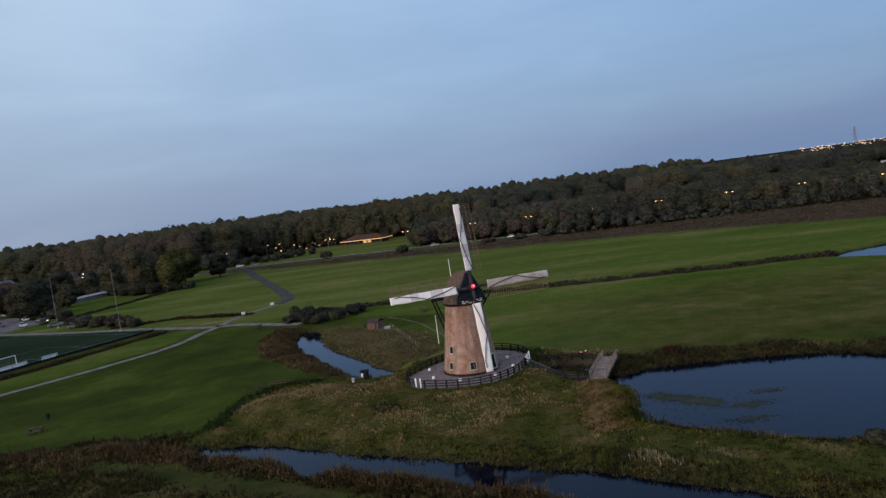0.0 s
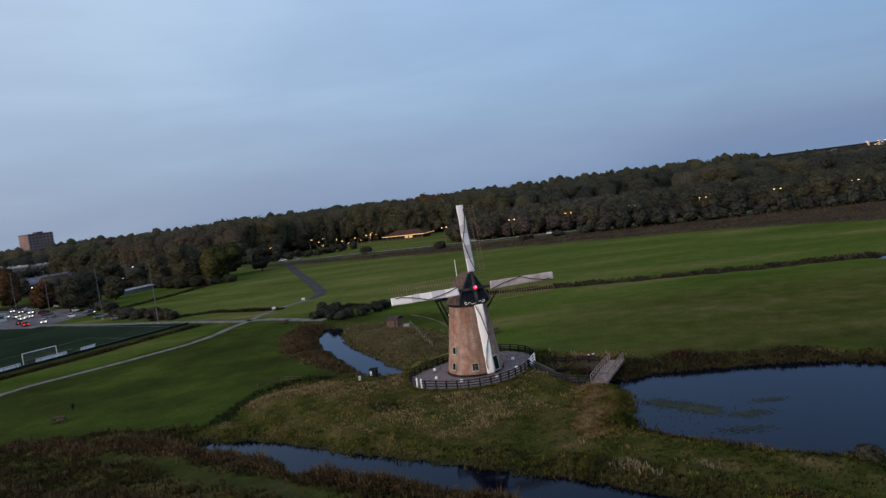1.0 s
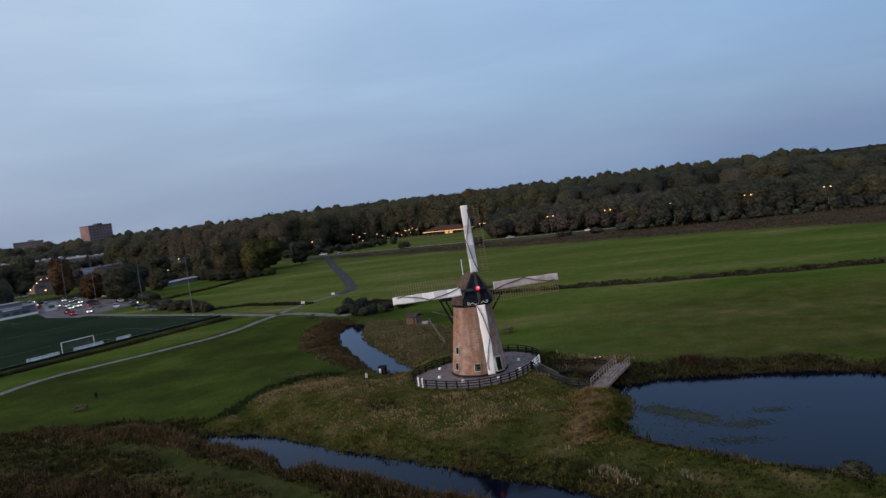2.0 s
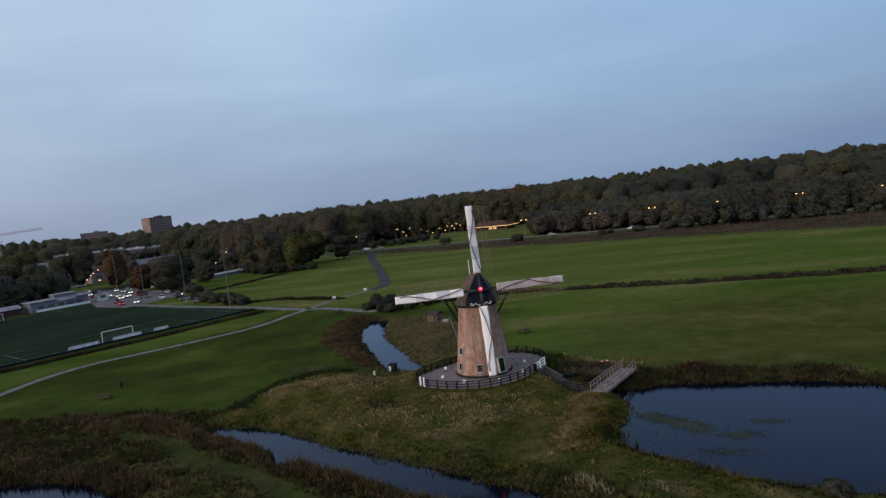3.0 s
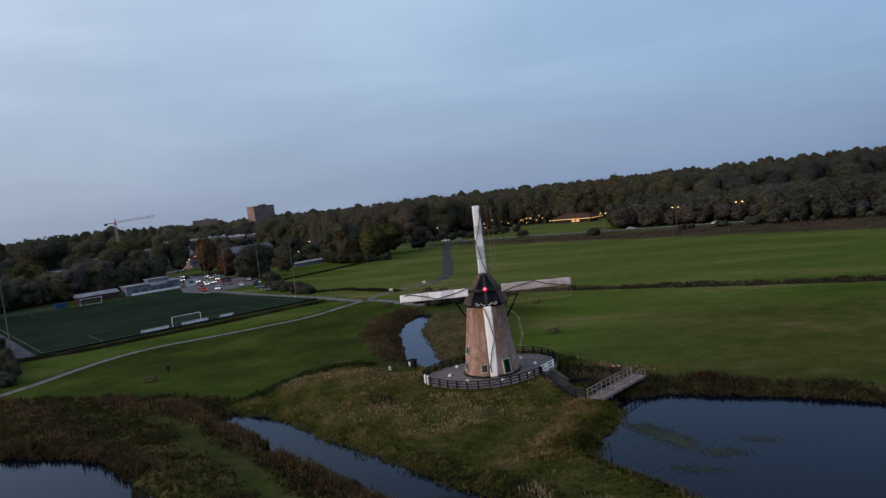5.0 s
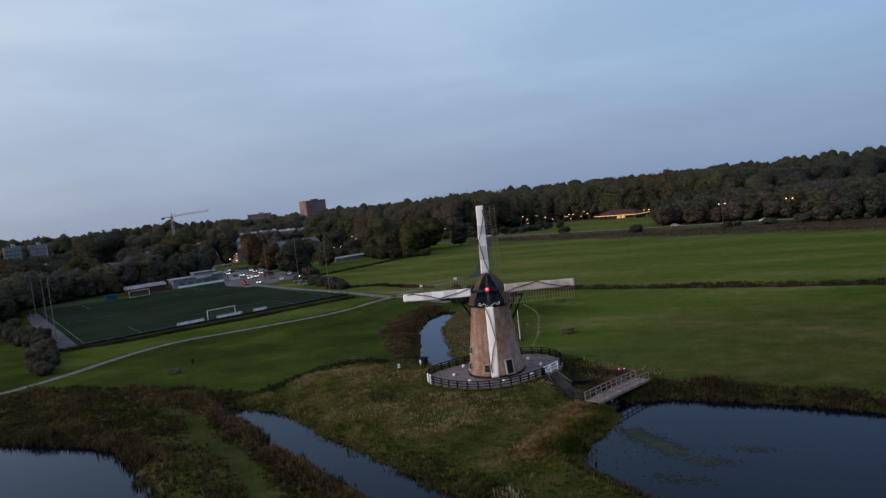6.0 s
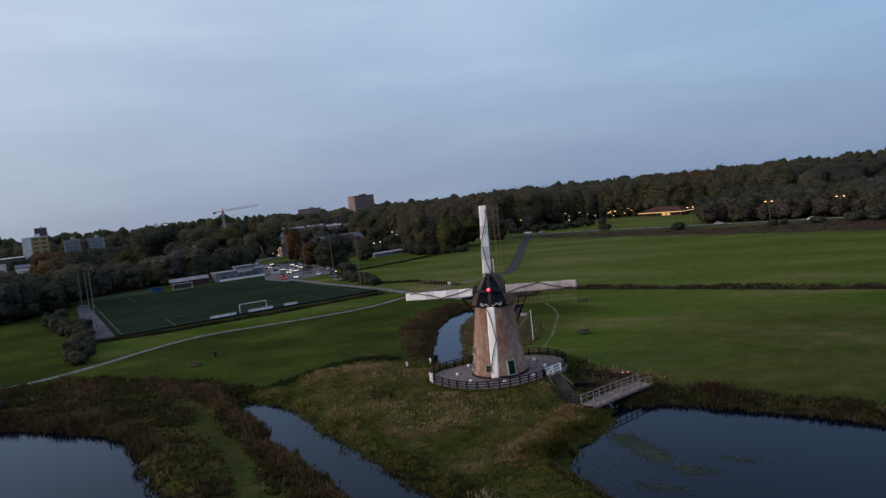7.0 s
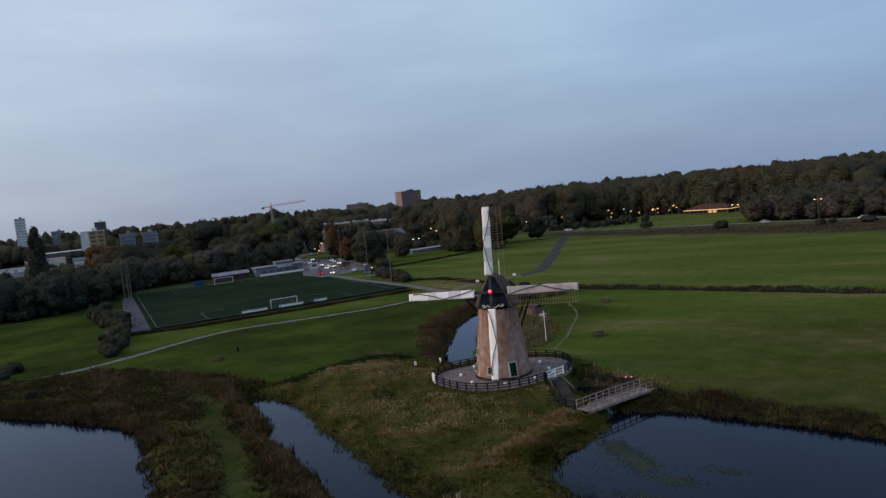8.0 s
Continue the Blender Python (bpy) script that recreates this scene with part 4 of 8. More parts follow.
# dark front boards with a steep gable
s = Shape()
gable = [(-2.0, 0.5), (-1.85, 1.1), (-1.05, 2.95), (-0.36, 4.35), (0.36, 4.35), (1.05, 2.95), (1.85, 1.1), (2.0, 0.5)]
front = [(x, -2.95, TOP + z) for x, z in gable]
behind = [(x, -2.5, TOP + z) for x, z in gable]
k = len(gable)
s.add(front + behind, [tuple(range(k)), tuple(range(2 * k - 1, k - 1, -1))] + [(i, k + i, k + (i + 1) % k, (i + 1) % k) for i in range(k)])
part("gable_front", s, "gable", mill, "blue-black weatherboarded cap front")
s = Shape()
for i in range(6):
    z = 0.7 + i * 0.6
    wide = np.interp(z, [g[1] for g in gable[:4]], [-g[0] for g in gable[:4]])
    s.box((0, -2.965, TOP + z), (2 * wide - 0.1, 0.03, 0.05))
part("board_edge", s, "black", mill)
# scrolled beard board
s = Shape().box((0, -3.02, TOP + 0.78), (2.6, 0.10, 0.30))
for x in (-0.65, 0.65):
    s.rod((x, -3.07, TOP + 0.66), (x, -2.97, TOP + 0.66), 0.30, n=20)
beard = part("beard", s, "black", mill, "black scrolled board with white outline")


def scroll(pts, r=0.04):
    s = Shape()
    for a, b in zip(pts, pts[1:]):
        s.rod((a[0] * 0.72, -3.10, TOP + 0.66 + a[1] * 0.72), (b[0] * 0.72, -3.10, TOP + 0.66 + b[1] * 0.72), r, n=6)
    return s


for sign in (-1, 1):
    curl = []
    for i in range(26):
        t = i / 25
        curl.append((sign * (0.12 + 1.75 * t), -0.16 - 0.17 * math.sin(t * 3 * math.pi) + 0.10 * t))
    part("white_edge", scroll(curl), "white", beard)
    curl = [(sign * (1.72 + 0.17 * math.cos(u)), 0.06 + 0.17 * math.sin(u)) for u in np.linspace(-1.2, 3.9, 12)]
    part("white_edge", scroll(curl), "white", beard)
    for x in (0.45, 0.95):
        part("lettering_bar", Shape().box((sign * x * 0.75, -3.085, TOP + 0.82), (0.22, 0.03, 0.05)), "lattice", beard)

# windshaft, poll end and lamp; the shaft tips its sails back
SAIL_TILT = radians(-12.2)
hub = Matrix.Translation((0.02, -3.62, 10.86)) @ Matrix.Rotation(SAIL_TILT, 4, "X")
s = Shape().rod((0, 1.6, 0), (0, -0.1, 0), 0.30, n=14)
s.box((0, 0.0, 0), (0.62, 0.7, 0.62))
part("windshaft", s, "spar", mill, "dark cast-iron poll end", hub)
# glowing ball swollen to take in the red lamp's bloom
s = Shape()
s.add([(x, y + 0.0, z) for x, y, z in Shape().ball((0, 0, 0), 0.27, 7).v], Shape().ball((0, 0, 0), 0.27, 7).f, Matrix.Translation((0.0, -0.55, 0.05)))
light = part("beacon", s, "lamp_red", mill, "glowing red lamp on the hub", hub, smooth=True)
part("bulb", Shape().ball((0.0, -0.76, 0.08), 0.13, 6), "lamp_core", light, "pale red bright bulb", smooth=True)

R = 10.95
# meshes shared by the four sails
stock = Shape()
stock.add([(-0.17, -0.13, 0), (0.17, -0.13, 0), (0.17, 0.13, 0), (-0.17, 0.13, 0), (-0.09, -0.07, R), (0.09, -0.07, R), (0.09, 0.07, R), (-0.09, 0.07, R)],
          [(3, 2, 1, 0), (4, 5, 6, 7), (0, 1, 5, 4), (1, 2, 6, 5), (2, 3, 7, 6), (3, 0, 4, 7)])
stock_me = stock.mesh("stock")
slat_me = Shape().box((1.0, 0.0, 0), (2.0, 0.03, 0.034)).mesh("slat")
lath_me = Shape().box((0, 0, 4.3), (0.038, 0.03, 8.6)).mesh("lath")
CLOTHS = []
for k in range(4):
    rnd = random.Random(40 + k)
    s = Shape()
    rows, cols = 40, 6
    pts = []
    for j in range(rows + 1):
        t = j / rows
        z = 2.15 + t * (R - 2.12)
        twist = radians(20 - 16 * t)
        for i in range(cols + 1):
            u = i / cols
            lead = -0.60 + 0.20 * t
            x = lead + (0.54 - lead) * u + 0.02 * math.sin(z * 2.3 + k)
            sag = 0.04 * math.sin(math.pi * u) + 0.012 * math.sin(z * 3.1 + 2 * u + k) + rnd.uniform(-0.004, 0.004)
            pts.append((x * math.cos(twist), -0.26 - sag + x * math.sin(twist) * 0.8, z))
    n = cols + 1
    s.add(pts, [(j * n + i, j * n + i + 1, (j + 1) * n + i + 1, (j + 1) * n + i) for j in range(rows) for i in range(cols)])
    s.add([(p[0], p[1] + 0.05, p[2]) for p in pts], [(j * n + i, (j + 1) * n + i, (j + 1) * n + i + 1, j * n + i + 1) for j in range(rows) for i in range(cols)])
    edge = [i for i in range(n)] + [j * n + cols for j in range(1, rows + 1)] + [rows * n + i for i in range(cols - 1, -1, -1)] + [j * n for j in range(rows - 1, 0, -1)]
    m0 = (rows + 1) * n
    s.f += [(edge[i], m0 + edge[i], m0 + edge[(i + 1) % len(edge)], edge[(i + 1) % len(edge)]) for i in range(len(edge))]
    folds = []
    # flat patches over the cloth; their colour carries the folds' shade or brightness
    for j0, j1, i0, i1 in ((23, 28, 0, cols), (8, 16, 0, cols)):
        f = Shape()
        w = i1 - i0 + 1
        f.add([(pts[j * n + i][0], pts[j * n + i][1] - 0.012, pts[j * n + i][2]) for j in (j0, (j0 + j1) // 2, j1) for i in range(i0, i1 + 1)], [(j * w + i, j * w + i + 1, (j + 1) * w + i + 1, (j + 1) * w + i) for j in range(2) for i in range(w - 1)])
        folds.append(f)
    CLOTHS.append((s, folds))

for k in range(4):
    q = hub @ Matrix.Rotation(k * math.pi / 2 + radians(-0.6), 4, "Y") @ Matrix.Translation((0, 0.16 if k % 2 else -0.16, 0))
    sail = part("sail", stock_me, "spar", mill, ("upright", "outstretched", "hanging", "outstretched")[k] + " sail with white cloth furled along a lattice", q)
    # the right sail's shade is put into its cloth colour
    cloth = part("sail_cloth", CLOTHS[k][0], "cloth_shaded" if k == 1 else "cloth", sail, "stained greyish sailcloth strip, shade in its colour" if k == 1 else "taut off-white sailcloth strip", smooth=True)
    if k == 2:
        part("cloth_fold", CLOTHS[k][1][0], "white", sail, "flat white patch, a fold's brightness in its colour")
    elif k != 1:
        for f in CLOTHS[k][1]:
            part("cloth_fold", f, "cloth_fold_shade", sail, "flat grey cloth patch, fold shade in its colour")
    for i in range(27):
        z = 2.0 + i * (R - 2.15) / 26
        turn = radians(20 - 16 * i / 26)
        part("slat", slat_me, "lattice", sail, "", Matrix.Translation((0, 0.05, z)) @ Matrix.Rotation(turn * 0.5, 4, "Z"))
    for x in (0.72, 1.34, 1.96):
        part("lath", lath_me, "lattice", sail, "", Matrix.Translation((x * 0.98, 0.05 + 0.17 * x, R - 8.7)) @ Matrix.Rotation(radians(0.9 * x), 4, "X"))
    # rope laced to and fro over the cloth
    s = Shape()
    zig = [(0.5, 2.2), (0.05, 3.6), (-0.46, 6.3), (0.0, 7.6), (0.46, 9.6), (0.42, 10.4)]
    for (x0, z0), (x1, z1) in zip(zig, zig[1:]):
        for j in range(6):
            a, b = j / 6, (j + 1) / 6
            pa, pb = [(x0 + (x1 - x0) * t, -0.33 - 0.06 * math.cos((x0 + (x1 - x0) * t) * 2.5) + (x0 + (x1 - x0) * t) * 0.17 - 0.06, z0 + (z1 - z0) * t) for t in (a, b)]
            s.rod(pa, pb, 0.055, n=6)
    part("rope", s, "rope", sail, "dark lacing of rolled cloth edge and rope")

# tail: cross beams, braces and tail pole
s = Shape().beam((-4.45, 0.4, 9.4), (4.45, 0.4, 9.4), 0.3)
part("long_cross_beam", s, "black", mill)
s = Shape().beam((-3.6, 2.2, 9.4), (3.6, 2.2, 9.4), 0.26)
part("short_cross_beam", s, "black", mill)
part("tail_pole", Shape().beam((0, 3.2, 10.6), (0, 7.3, 1.0), 0.34), "black", mill)
for sx in (-1, 1):
    part("tail_brace", Shape().beam((sx * 4.35, 0.42, 9.5), (sx * 0.25, 6.6, 0.9), 0.17), "black", mill)
    part("tail_brace", Shape().beam((sx * 3.5, 2.2, 9.5), (sx * 0.25, 6.3, 2.6), 0.15), "black", mill)
part("winding_wheel", Shape().rod((-0.35, 7.2, 1.0), (0.35, 7.2, 1.0), 0.55, n=16), "black", mill)
part("finial_pole", Shape().rod((-0.12, 3.75, 11.2), (-0.14, 3.95, 14.15), 0.06, 0.045), "white", mill, "slim white pole behind the cap")

# ---------------------------------------------------------------- the mill yard
s = Shape()
pts = []
for out, z in ((0.16, -0.35), (0.16, 0.02), (0.10, 0.035), (-9.0 + 1.6, 0.05)):
    for i in range(72):
        a = -180 + i * 5
        r = (yard_radius(a) + out) if out > -1 else 0.5
        pts.append((r * math.cos(radians(a)), r * math.sin(radians(a)), z))
s.add(pts, [(j * 72 + i, j * 72 + (i + 1) % 72, (j + 1) * 72 + (i + 1) % 72, (j + 1) * 72 + i) for j in range(3) for i in range(72)] + [tuple(range(216, 288))])
thing("mill_yard", s, "paving", "round yard of grey-purple brick paving on the mound", "pavement", kind="structure", m=Matrix.Translation(YARD_C - Vector((0, 0, 0.03))))

YARD = YARD_C.z + 0.02


def ring_point(deg, r=RING, z=0.0):
    r = r - RING + float(yard_radius((deg + 180) % 360 - 180))
    return Vector((YARD_C.x + r * math.cos(radians(deg)), YARD_C.y + r * math.sin(radians(deg)), YARD + z))


fence = empty("yard_fence", Matrix.Translation(ring_point(-90)), "black tarred post-and-rail fence round the mill yard", "fence")
base_inv = fence.matrix_world.inverted()
post_me = Shape().box((0, 0, 0.5), (0.15, 0.15, 1.12)).mesh("post")
gates = ((-16.0, 8.0), (-140.5, -135.5))
angles = [a for a in np.arange(-180, 180, 9.5)]


def in_gate(a):
    a = (a + 180) % 360 - 180
    return any(lo < a < hi for lo, hi in gates)


stops = sorted(set([round(float(a), 1) for a in angles if not in_gate(a)] + [-16.0, 8.0, -140.5, -135.5]))
for a in stops:
    part("post", post_me, "black", fence, "", base_inv @ Matrix.Translation(ring_point(a, z=-0.03)) @ Matrix.Rotation(radians(a), 4, "Z"))
for a, b in zip(stops, stops[1:] + [stops[0] + 360]):
    if in_gate((a + b) / 2):
        continue
    for z in (0.34, 0.66, 0.98):
        rail = Shape().beam(base_inv @ ring_point(a, RING + 0.1, z), base_inv @ ring_point(b, RING + 0.1, z), 0.05, 0.11)
        part("rail", rail, "black", fence)

for a in (-140.5, -135.5):
    p = ring_point(a, RING + 0.05)
    post = Shape().box((0, 0, 0.58), (0.2, 0.2, 1.2))
    post.add([(-0.1, -0.1, 1.18), (0.1, -0.1, 1.18), (0.1, 0.1, 1.18), (-0.1, 0.1, 1.18), (0, 0, 1.3)], [(0, 1, 4), (1, 2, 4), (2, 3, 4), (3, 0, 4)])
    g = thing("gate_post", post, "white", "white painted wooden gate post in the fence", "post", "gate posts", m=Matrix.Translation(p))

# white rail gate towards the footbridge
ga, gb = ring_point(-15.4, RING + 0.05, -0.12), ring_point(7.4, RING + 0.05, -0.12)
gate = empty("white_gate", Matrix.Translation(ga), "white painted wooden rail gate at the yard entrance", "gate")
for t in (0.0, 0.5, 1.0):
    p = ga.lerp(gb, t) - ga
    part("gate_post", Shape().box((p.x, p.y, 0.55), (0.17, 0.17, 1.22)), "white", gate)
for z in (0.35, 0.72, 1.08):
    d = gb - ga
    part("gate_rail", Shape().beam((0, 0, z), (d.x, d.y, z), 0.08, 0.13), "white", gate)
d = gb - ga
part("gate_brace", Shape().beam((0, 0, 0.3), (d.x * 0.5, d.y * 0.5, 1.08), 0.07, 0.1), "white", gate)

# low white bollards for chaining the tail
bollard = Shape()
bollard.spin([(0.22, 0.0), (0.22, 0.20), (0.17, 0.29), (0.06, 0.32)], 14)
first = None
for x, y in ((-3.8, 93.9), (-3.25, 89.5), (0.2, 86.7), (4.75, 87.2), (7.4, 90.3), (7.1, 95.1), (4.4, 97.9)):
    at = Matrix.Translation((x, y, YARD - 0.01))
    if first is None:
        first = thing("bollard", bollard, "white", "squat white bollard on the brick yard", "bollard", "yard bollards", m=at)
    else:
        copy_thing(first, at)

# path down to the footbridge with its black fence and pale kerb
s = Shape()
walkway = [(8.9, 91.9, 1.17), (10.3, 91.1, 0.85), (11.8, 89.2, 0.35), (13.6, 86.2, 0.22), (15.2, 84.1, 0.24), (16.9, 82.5, 0.26)]
rows = []
for i, p in enumerate(walkway):
    a, b = Vector(walkway[max(i - 1, 0)]), Vector(walkway[min(i + 1, len(walkway) - 1)])
    d = (b - a).normalized()
    o = Vector((d.y, -d.x, 0)) * 0.72
    rows += [Vector(p) + o, Vector(p) - o, Vector(p) + o - Vector((0, 0, 0.5)), Vector(p) - o - Vector((0, 0, 0.5))]
faces = []
for i in range(len(walkway) - 1):
    j = 4 * i
    faces += [(j, j + 1, j + 5, j + 4), (j, j + 4, j + 6, j + 2), (j + 1, j + 3, j + 7, j + 5)]
s.add(rows, faces)
thing("ramp", s, "ramp_brick", "brick ramp from the yard down to the footbridge", "pavement", kind="structure")
kerb = Shape()
for a, b in (((9.85, 92.5, 1.0), (12.3, 90.9, -0.1)), ((9.4, 90.4, 0.95), (10.4, 88.9, 0.5))):
    kerb.beam(a, b, 0.3, 0.5)
thing("retaining_kerb", kerb, "trail", "pale brown kerb beside the ramp", "kerb", kind="structure")
pf = empty("ramp_fence", Matrix.Translation((9.15, 90.1, 1.1)), "black wooden fence along the ramp to the footbridge", "fence")
inv = pf.matrix_world.inverted()
run = [Vector(p) for p in ((9.15, 90.1, 1.1), (9.9, 88.6, 0.75), (10.8, 87.2, 0.42), (11.9, 85.8, 0.2), (13.2, 84.3, 0.12), (14.6, 83.3, 0.15), (15.8, 82.9, 0.2))]
for p in run:
    part("post", post_me, "black", pf, "", inv @ Matrix.Translation(p - Vector((0, 0, 0.05))))
for a, b in zip(run, run[1:]):
    for z in (0.3, 0.62, 0.95):
        part("rail", Shape().beam(inv @ (a + Vector((0, 0, z))), inv @ (b + Vector((0, 0, z))), 0.05, 0.12), "black", pf)

bf = empty("bank_fence", Matrix.Translation((11.2, 95.6, 0.6)), "low dark wooden fence along the moat bank", "fence")
inv = bf.matrix_world.inverted()
run = [Vector((x, y, float(height(np.array([x]), np.array([y]))[0]))) for x, y in ((11.2, 95.6), (12.8, 95.9), (14.4, 95.7), (16.0, 95.0), (17.4, 94.3), (18.8, 93.9))]
for p in run:
    part("post", post_me, "black", bf, "", inv @ Matrix.Translation(p - Vector((0, 0, 0.15))))
for a, b in zip(run, run[1:]):
    for z in (0.4, 0.8):
        part("rail", Shape().beam(inv @ (a + Vector((0, 0, z))), inv @ (b + Vector((0, 0, z))), 0.05, 0.12), "black", bf)

# footbridge
BA, BB = Vector((16.88, 82.68, 0.28)), Vector((20.85, 92.6, 0.14))
along = (BB - BA).normalized()
across = Vector((along.y, -along.x, 0))
bridge = empty("footbridge", Matrix.Translation(BA), "weathered grey timber footbridge with open railings over the water", "bridge")


def arch(t):
    return BA.lerp(BB, t) + Vector((0, 0, 0.06 * math.sin(math.pi * t))) - BA


N = 46
plank = Shape().box((0, 0, 0), (1.9, 0.225, 0.06)).mesh("plank")
spin_z = math.atan2(across.y, across.x)
for i in range(N):
    p = arch((i + 0.5) / N)
    part("plank", plank, "deck", bridge, "", Matrix.Translation(p) @ Matrix.Rotation(spin_z, 4, "Z"))
bpost = Shape().box((0, 0, 0.42), (0.10, 0.10, 1.15)).mesh("post")
for sgn in (-0.92, 0.92):
    pts = [arch(i / 10) + across * sgn for i in range(11)]
    for p in pts:
        part("post", bpost, "deck", bridge, "", Matrix.Translation(p))
    for z, w in ((0.98, 0.12), (0.55, 0.09), (-0.12, 0.22)):
        for a, b in zip(pts, pts[1:]):
            up = Vector((0, 0, z))
            part("rail" if z > 0 else "girder", Shape().beam(a + up, b + up, 0.07 if z > 0 else 0.16, w), "deck", bridge)
for p in (arch(0.2), arch(0.84)):
    for sgn in (-0.8, 0.8):
        part("pile", Shape().rod(p + across * sgn + Vector((0, 0, -0.1)), p + across * sgn + Vector((0, 0, -2.6)), 0.11), "black", bridge)

# ---------------------------------------------------------------- growth: blades and reeds
rng = np.random.default_rng(7)


def blades(name, x, y, z, tall, wide, mat, label, category, lean=0.35, per=4, tone=None):
    """Tufts of narrow bent blades, three corners and a tip each, as one mesh of growth."""
    n = len(x) * per
    bx, by, bz = (np.repeat(a, per) for a in (x, y, z))
    h = np.repeat(tall * (0.85 + 0.35 * wobble(x, y, 0.5, 11.0) + 0.15 * wobble(x, y, 1.7, 3.0)), per) * rng.uniform(0.5, 1.15, n)
    w = np.repeat(wide, per) * rng.uniform(0.45, 1.0, n)
    turn = rng.uniform(0, 2 * math.pi, n)
    bx = bx + np.cos(turn * 7) * w * 1.4
    by = by + np.sin(turn * 5) * w * 1.4
    out = rng.uniform(0.05, lean, n) * h
    tx, ty = np.cos(turn), np.sin(turn)
    sx, sy = -ty * w / 2, tx * w / 2
    low = np.stack([bx, by, bz - 0.1], 1)
    v = np.empty((n, 5, 3))
    v[:, 0] = low + np.stack([sx, sy, 0 * sx], 1)
    v[:, 1] = low - np.stack([sx, sy, 0 * sx], 1)
    mid = low + np.stack([tx * out * 0.35, ty * out * 0.35, 0.65 * h + 0.1], 1)
    v[:, 2] = mid - np.stack([sx, sy, 0 * sx], 1) * 0.75
    v[:, 3] = mid + np.stack([sx, sy, 0 * sx], 1) * 0.75
    v[:, 4] = low + np.stack([tx * out, ty * out, h + 0.1 - out * 0.25], 1)
    k = np.arange(n)[:, None] * 5
    tris = np.concatenate([k + np.array([[0, 1, 2]]), k + np.array([[0, 2, 3]]), k + np.array([[3, 2, 4]])], 0)
    me = raw_mesh(name, v.reshape(-1, 3), tris)
    if tone is not None:
        me.attributes.new("tone", "FLOAT", "POINT").data.foreach_set("value", np.repeat(np.repeat(tone, per) + rng.normal(0, 0.05, n), 5).astype(np.float32))
    return thing(name, me, mat, label, category, kind="stuff")


def scatter(box, count, keep):
    """Random ground points in a box of the plan, kept with the chance that keep gives."""
    x, y = rng.uniform(box[0], box[1], count), rng.uniform(box[2], box[3], count)
    g = water_gap(x, y)
    sel = rng.random(count) < keep(x, y, g)
    x, y, g = x[sel], y[sel], g[sel]
    return x, y, height(x, y, g), g


def off_yard(x, y):
    r = yard_off(x, y)
    ramp_gap = off_line(x, y, [(9.2, 92.0), (11.8, 89.2), (13.6, 86.2), (16.6, 82.6)])
    bridge_gap = off_line(x, y, [(16.9, 82.7), (20.9, 92.6)])
    clear = ((x < 10.5) | (x > 19.5) | (y < 90.5) | (y > 95.2)) & (np.hypot(x + 13.6, y - 99.8) > 2.6)
    return clear & (r > RING + 0.2) & (ramp_gap > 1.3) & (bridge_gap > 1.2)


def zone_of(x, y, poly, margin=1.0):
    return 1 - ease(signed(x, y, poly) + 0.8 * wobble(x, y, 0.8, 7.0), -margin, margin)


def dry_patch(x, y):
    """Where the grass has turned to straw, 0 to 1."""
    straw = 1.1 * np.exp(-((x + 24) / 9) ** 2 - ((y - 92.0) / 4.0) ** 2) + 0.8 * np.exp(-((x + 16) / 6) ** 2 - ((y - 87.0) / 3.0) ** 2) + 0.8 * np.exp(-((x + 1) / 9) ** 2 - ((y - 75.0) / 4.0) ** 2) + 0.7 * np.exp(-((x - 5.5) / 4) ** 2 - ((y - 79.0) / 3.0) ** 2) + 0.5 * np.exp(-((x + 10) / 6) ** 2 - ((y - 79.0) / 4.0) ** 2)
    lush = 0.9 * np.exp(-((x - 8) / 4.5) ** 2 - ((y - 69) / 5) ** 2) + 0.6 * np.exp(-((x + 8) / 4) ** 2 - ((y - 84) / 3) ** 2)
    return ease(straw - lush + 0.55 * wobble(x, y, 0.33, 3.0) + 0.35 * wobble(x, y, 0.9, 8.0) + 0.25 * wobble(x, y, 2.1, 1.0), -0.6, 1.0)


# the mound: long grass, green with straw patches, in uneven tufts
x, y, z, g = scatter((-38, 84, 40, 106), 150000, lambda x, y, g: zone_of(x, y, mound) * (g > 0.1) * off_yard(x, y) * (0.75 + 0.25 * wobble(x, y, 1.9, 5.0)))
dry = dry_patch(x, y)
lift = np.clip(0.75 + 0.55 * tussocks(x, y), 0.3, 1.4)
blades("rough_grass", x, y, z, rng.uniform(0.22, 0.42, len(x)) * lift * (0.8 + 0.6 * dry), rng.uniform(0.05, 0.10, len(x)), "mound_grass", "long tangled green and straw-coloured grass on the mill mound", "grass", 1.0, 3, tone=-0.15 + 0.68 * dry - 0.36 * (1 - ease(g, 1.0, 6.0)) - 0.34 * (1 - ease(y, 56, 68)))
# dark low scrub on the slope
x, y, z, g = scatter((-13, -5, 76, 83), 900, lambda x, y, g: np.exp(-((x + 9) / 1.5) ** 2 - ((y - 79.5) / 1.1) ** 2))
blades("slope_scrub", x, y, z, rng.uniform(0.4, 0.75, len(x)), rng.uniform(0.07, 0.13, len(x)), "dark_growth", "dark green scrub on the slope of the mound", "plants", 0.8)
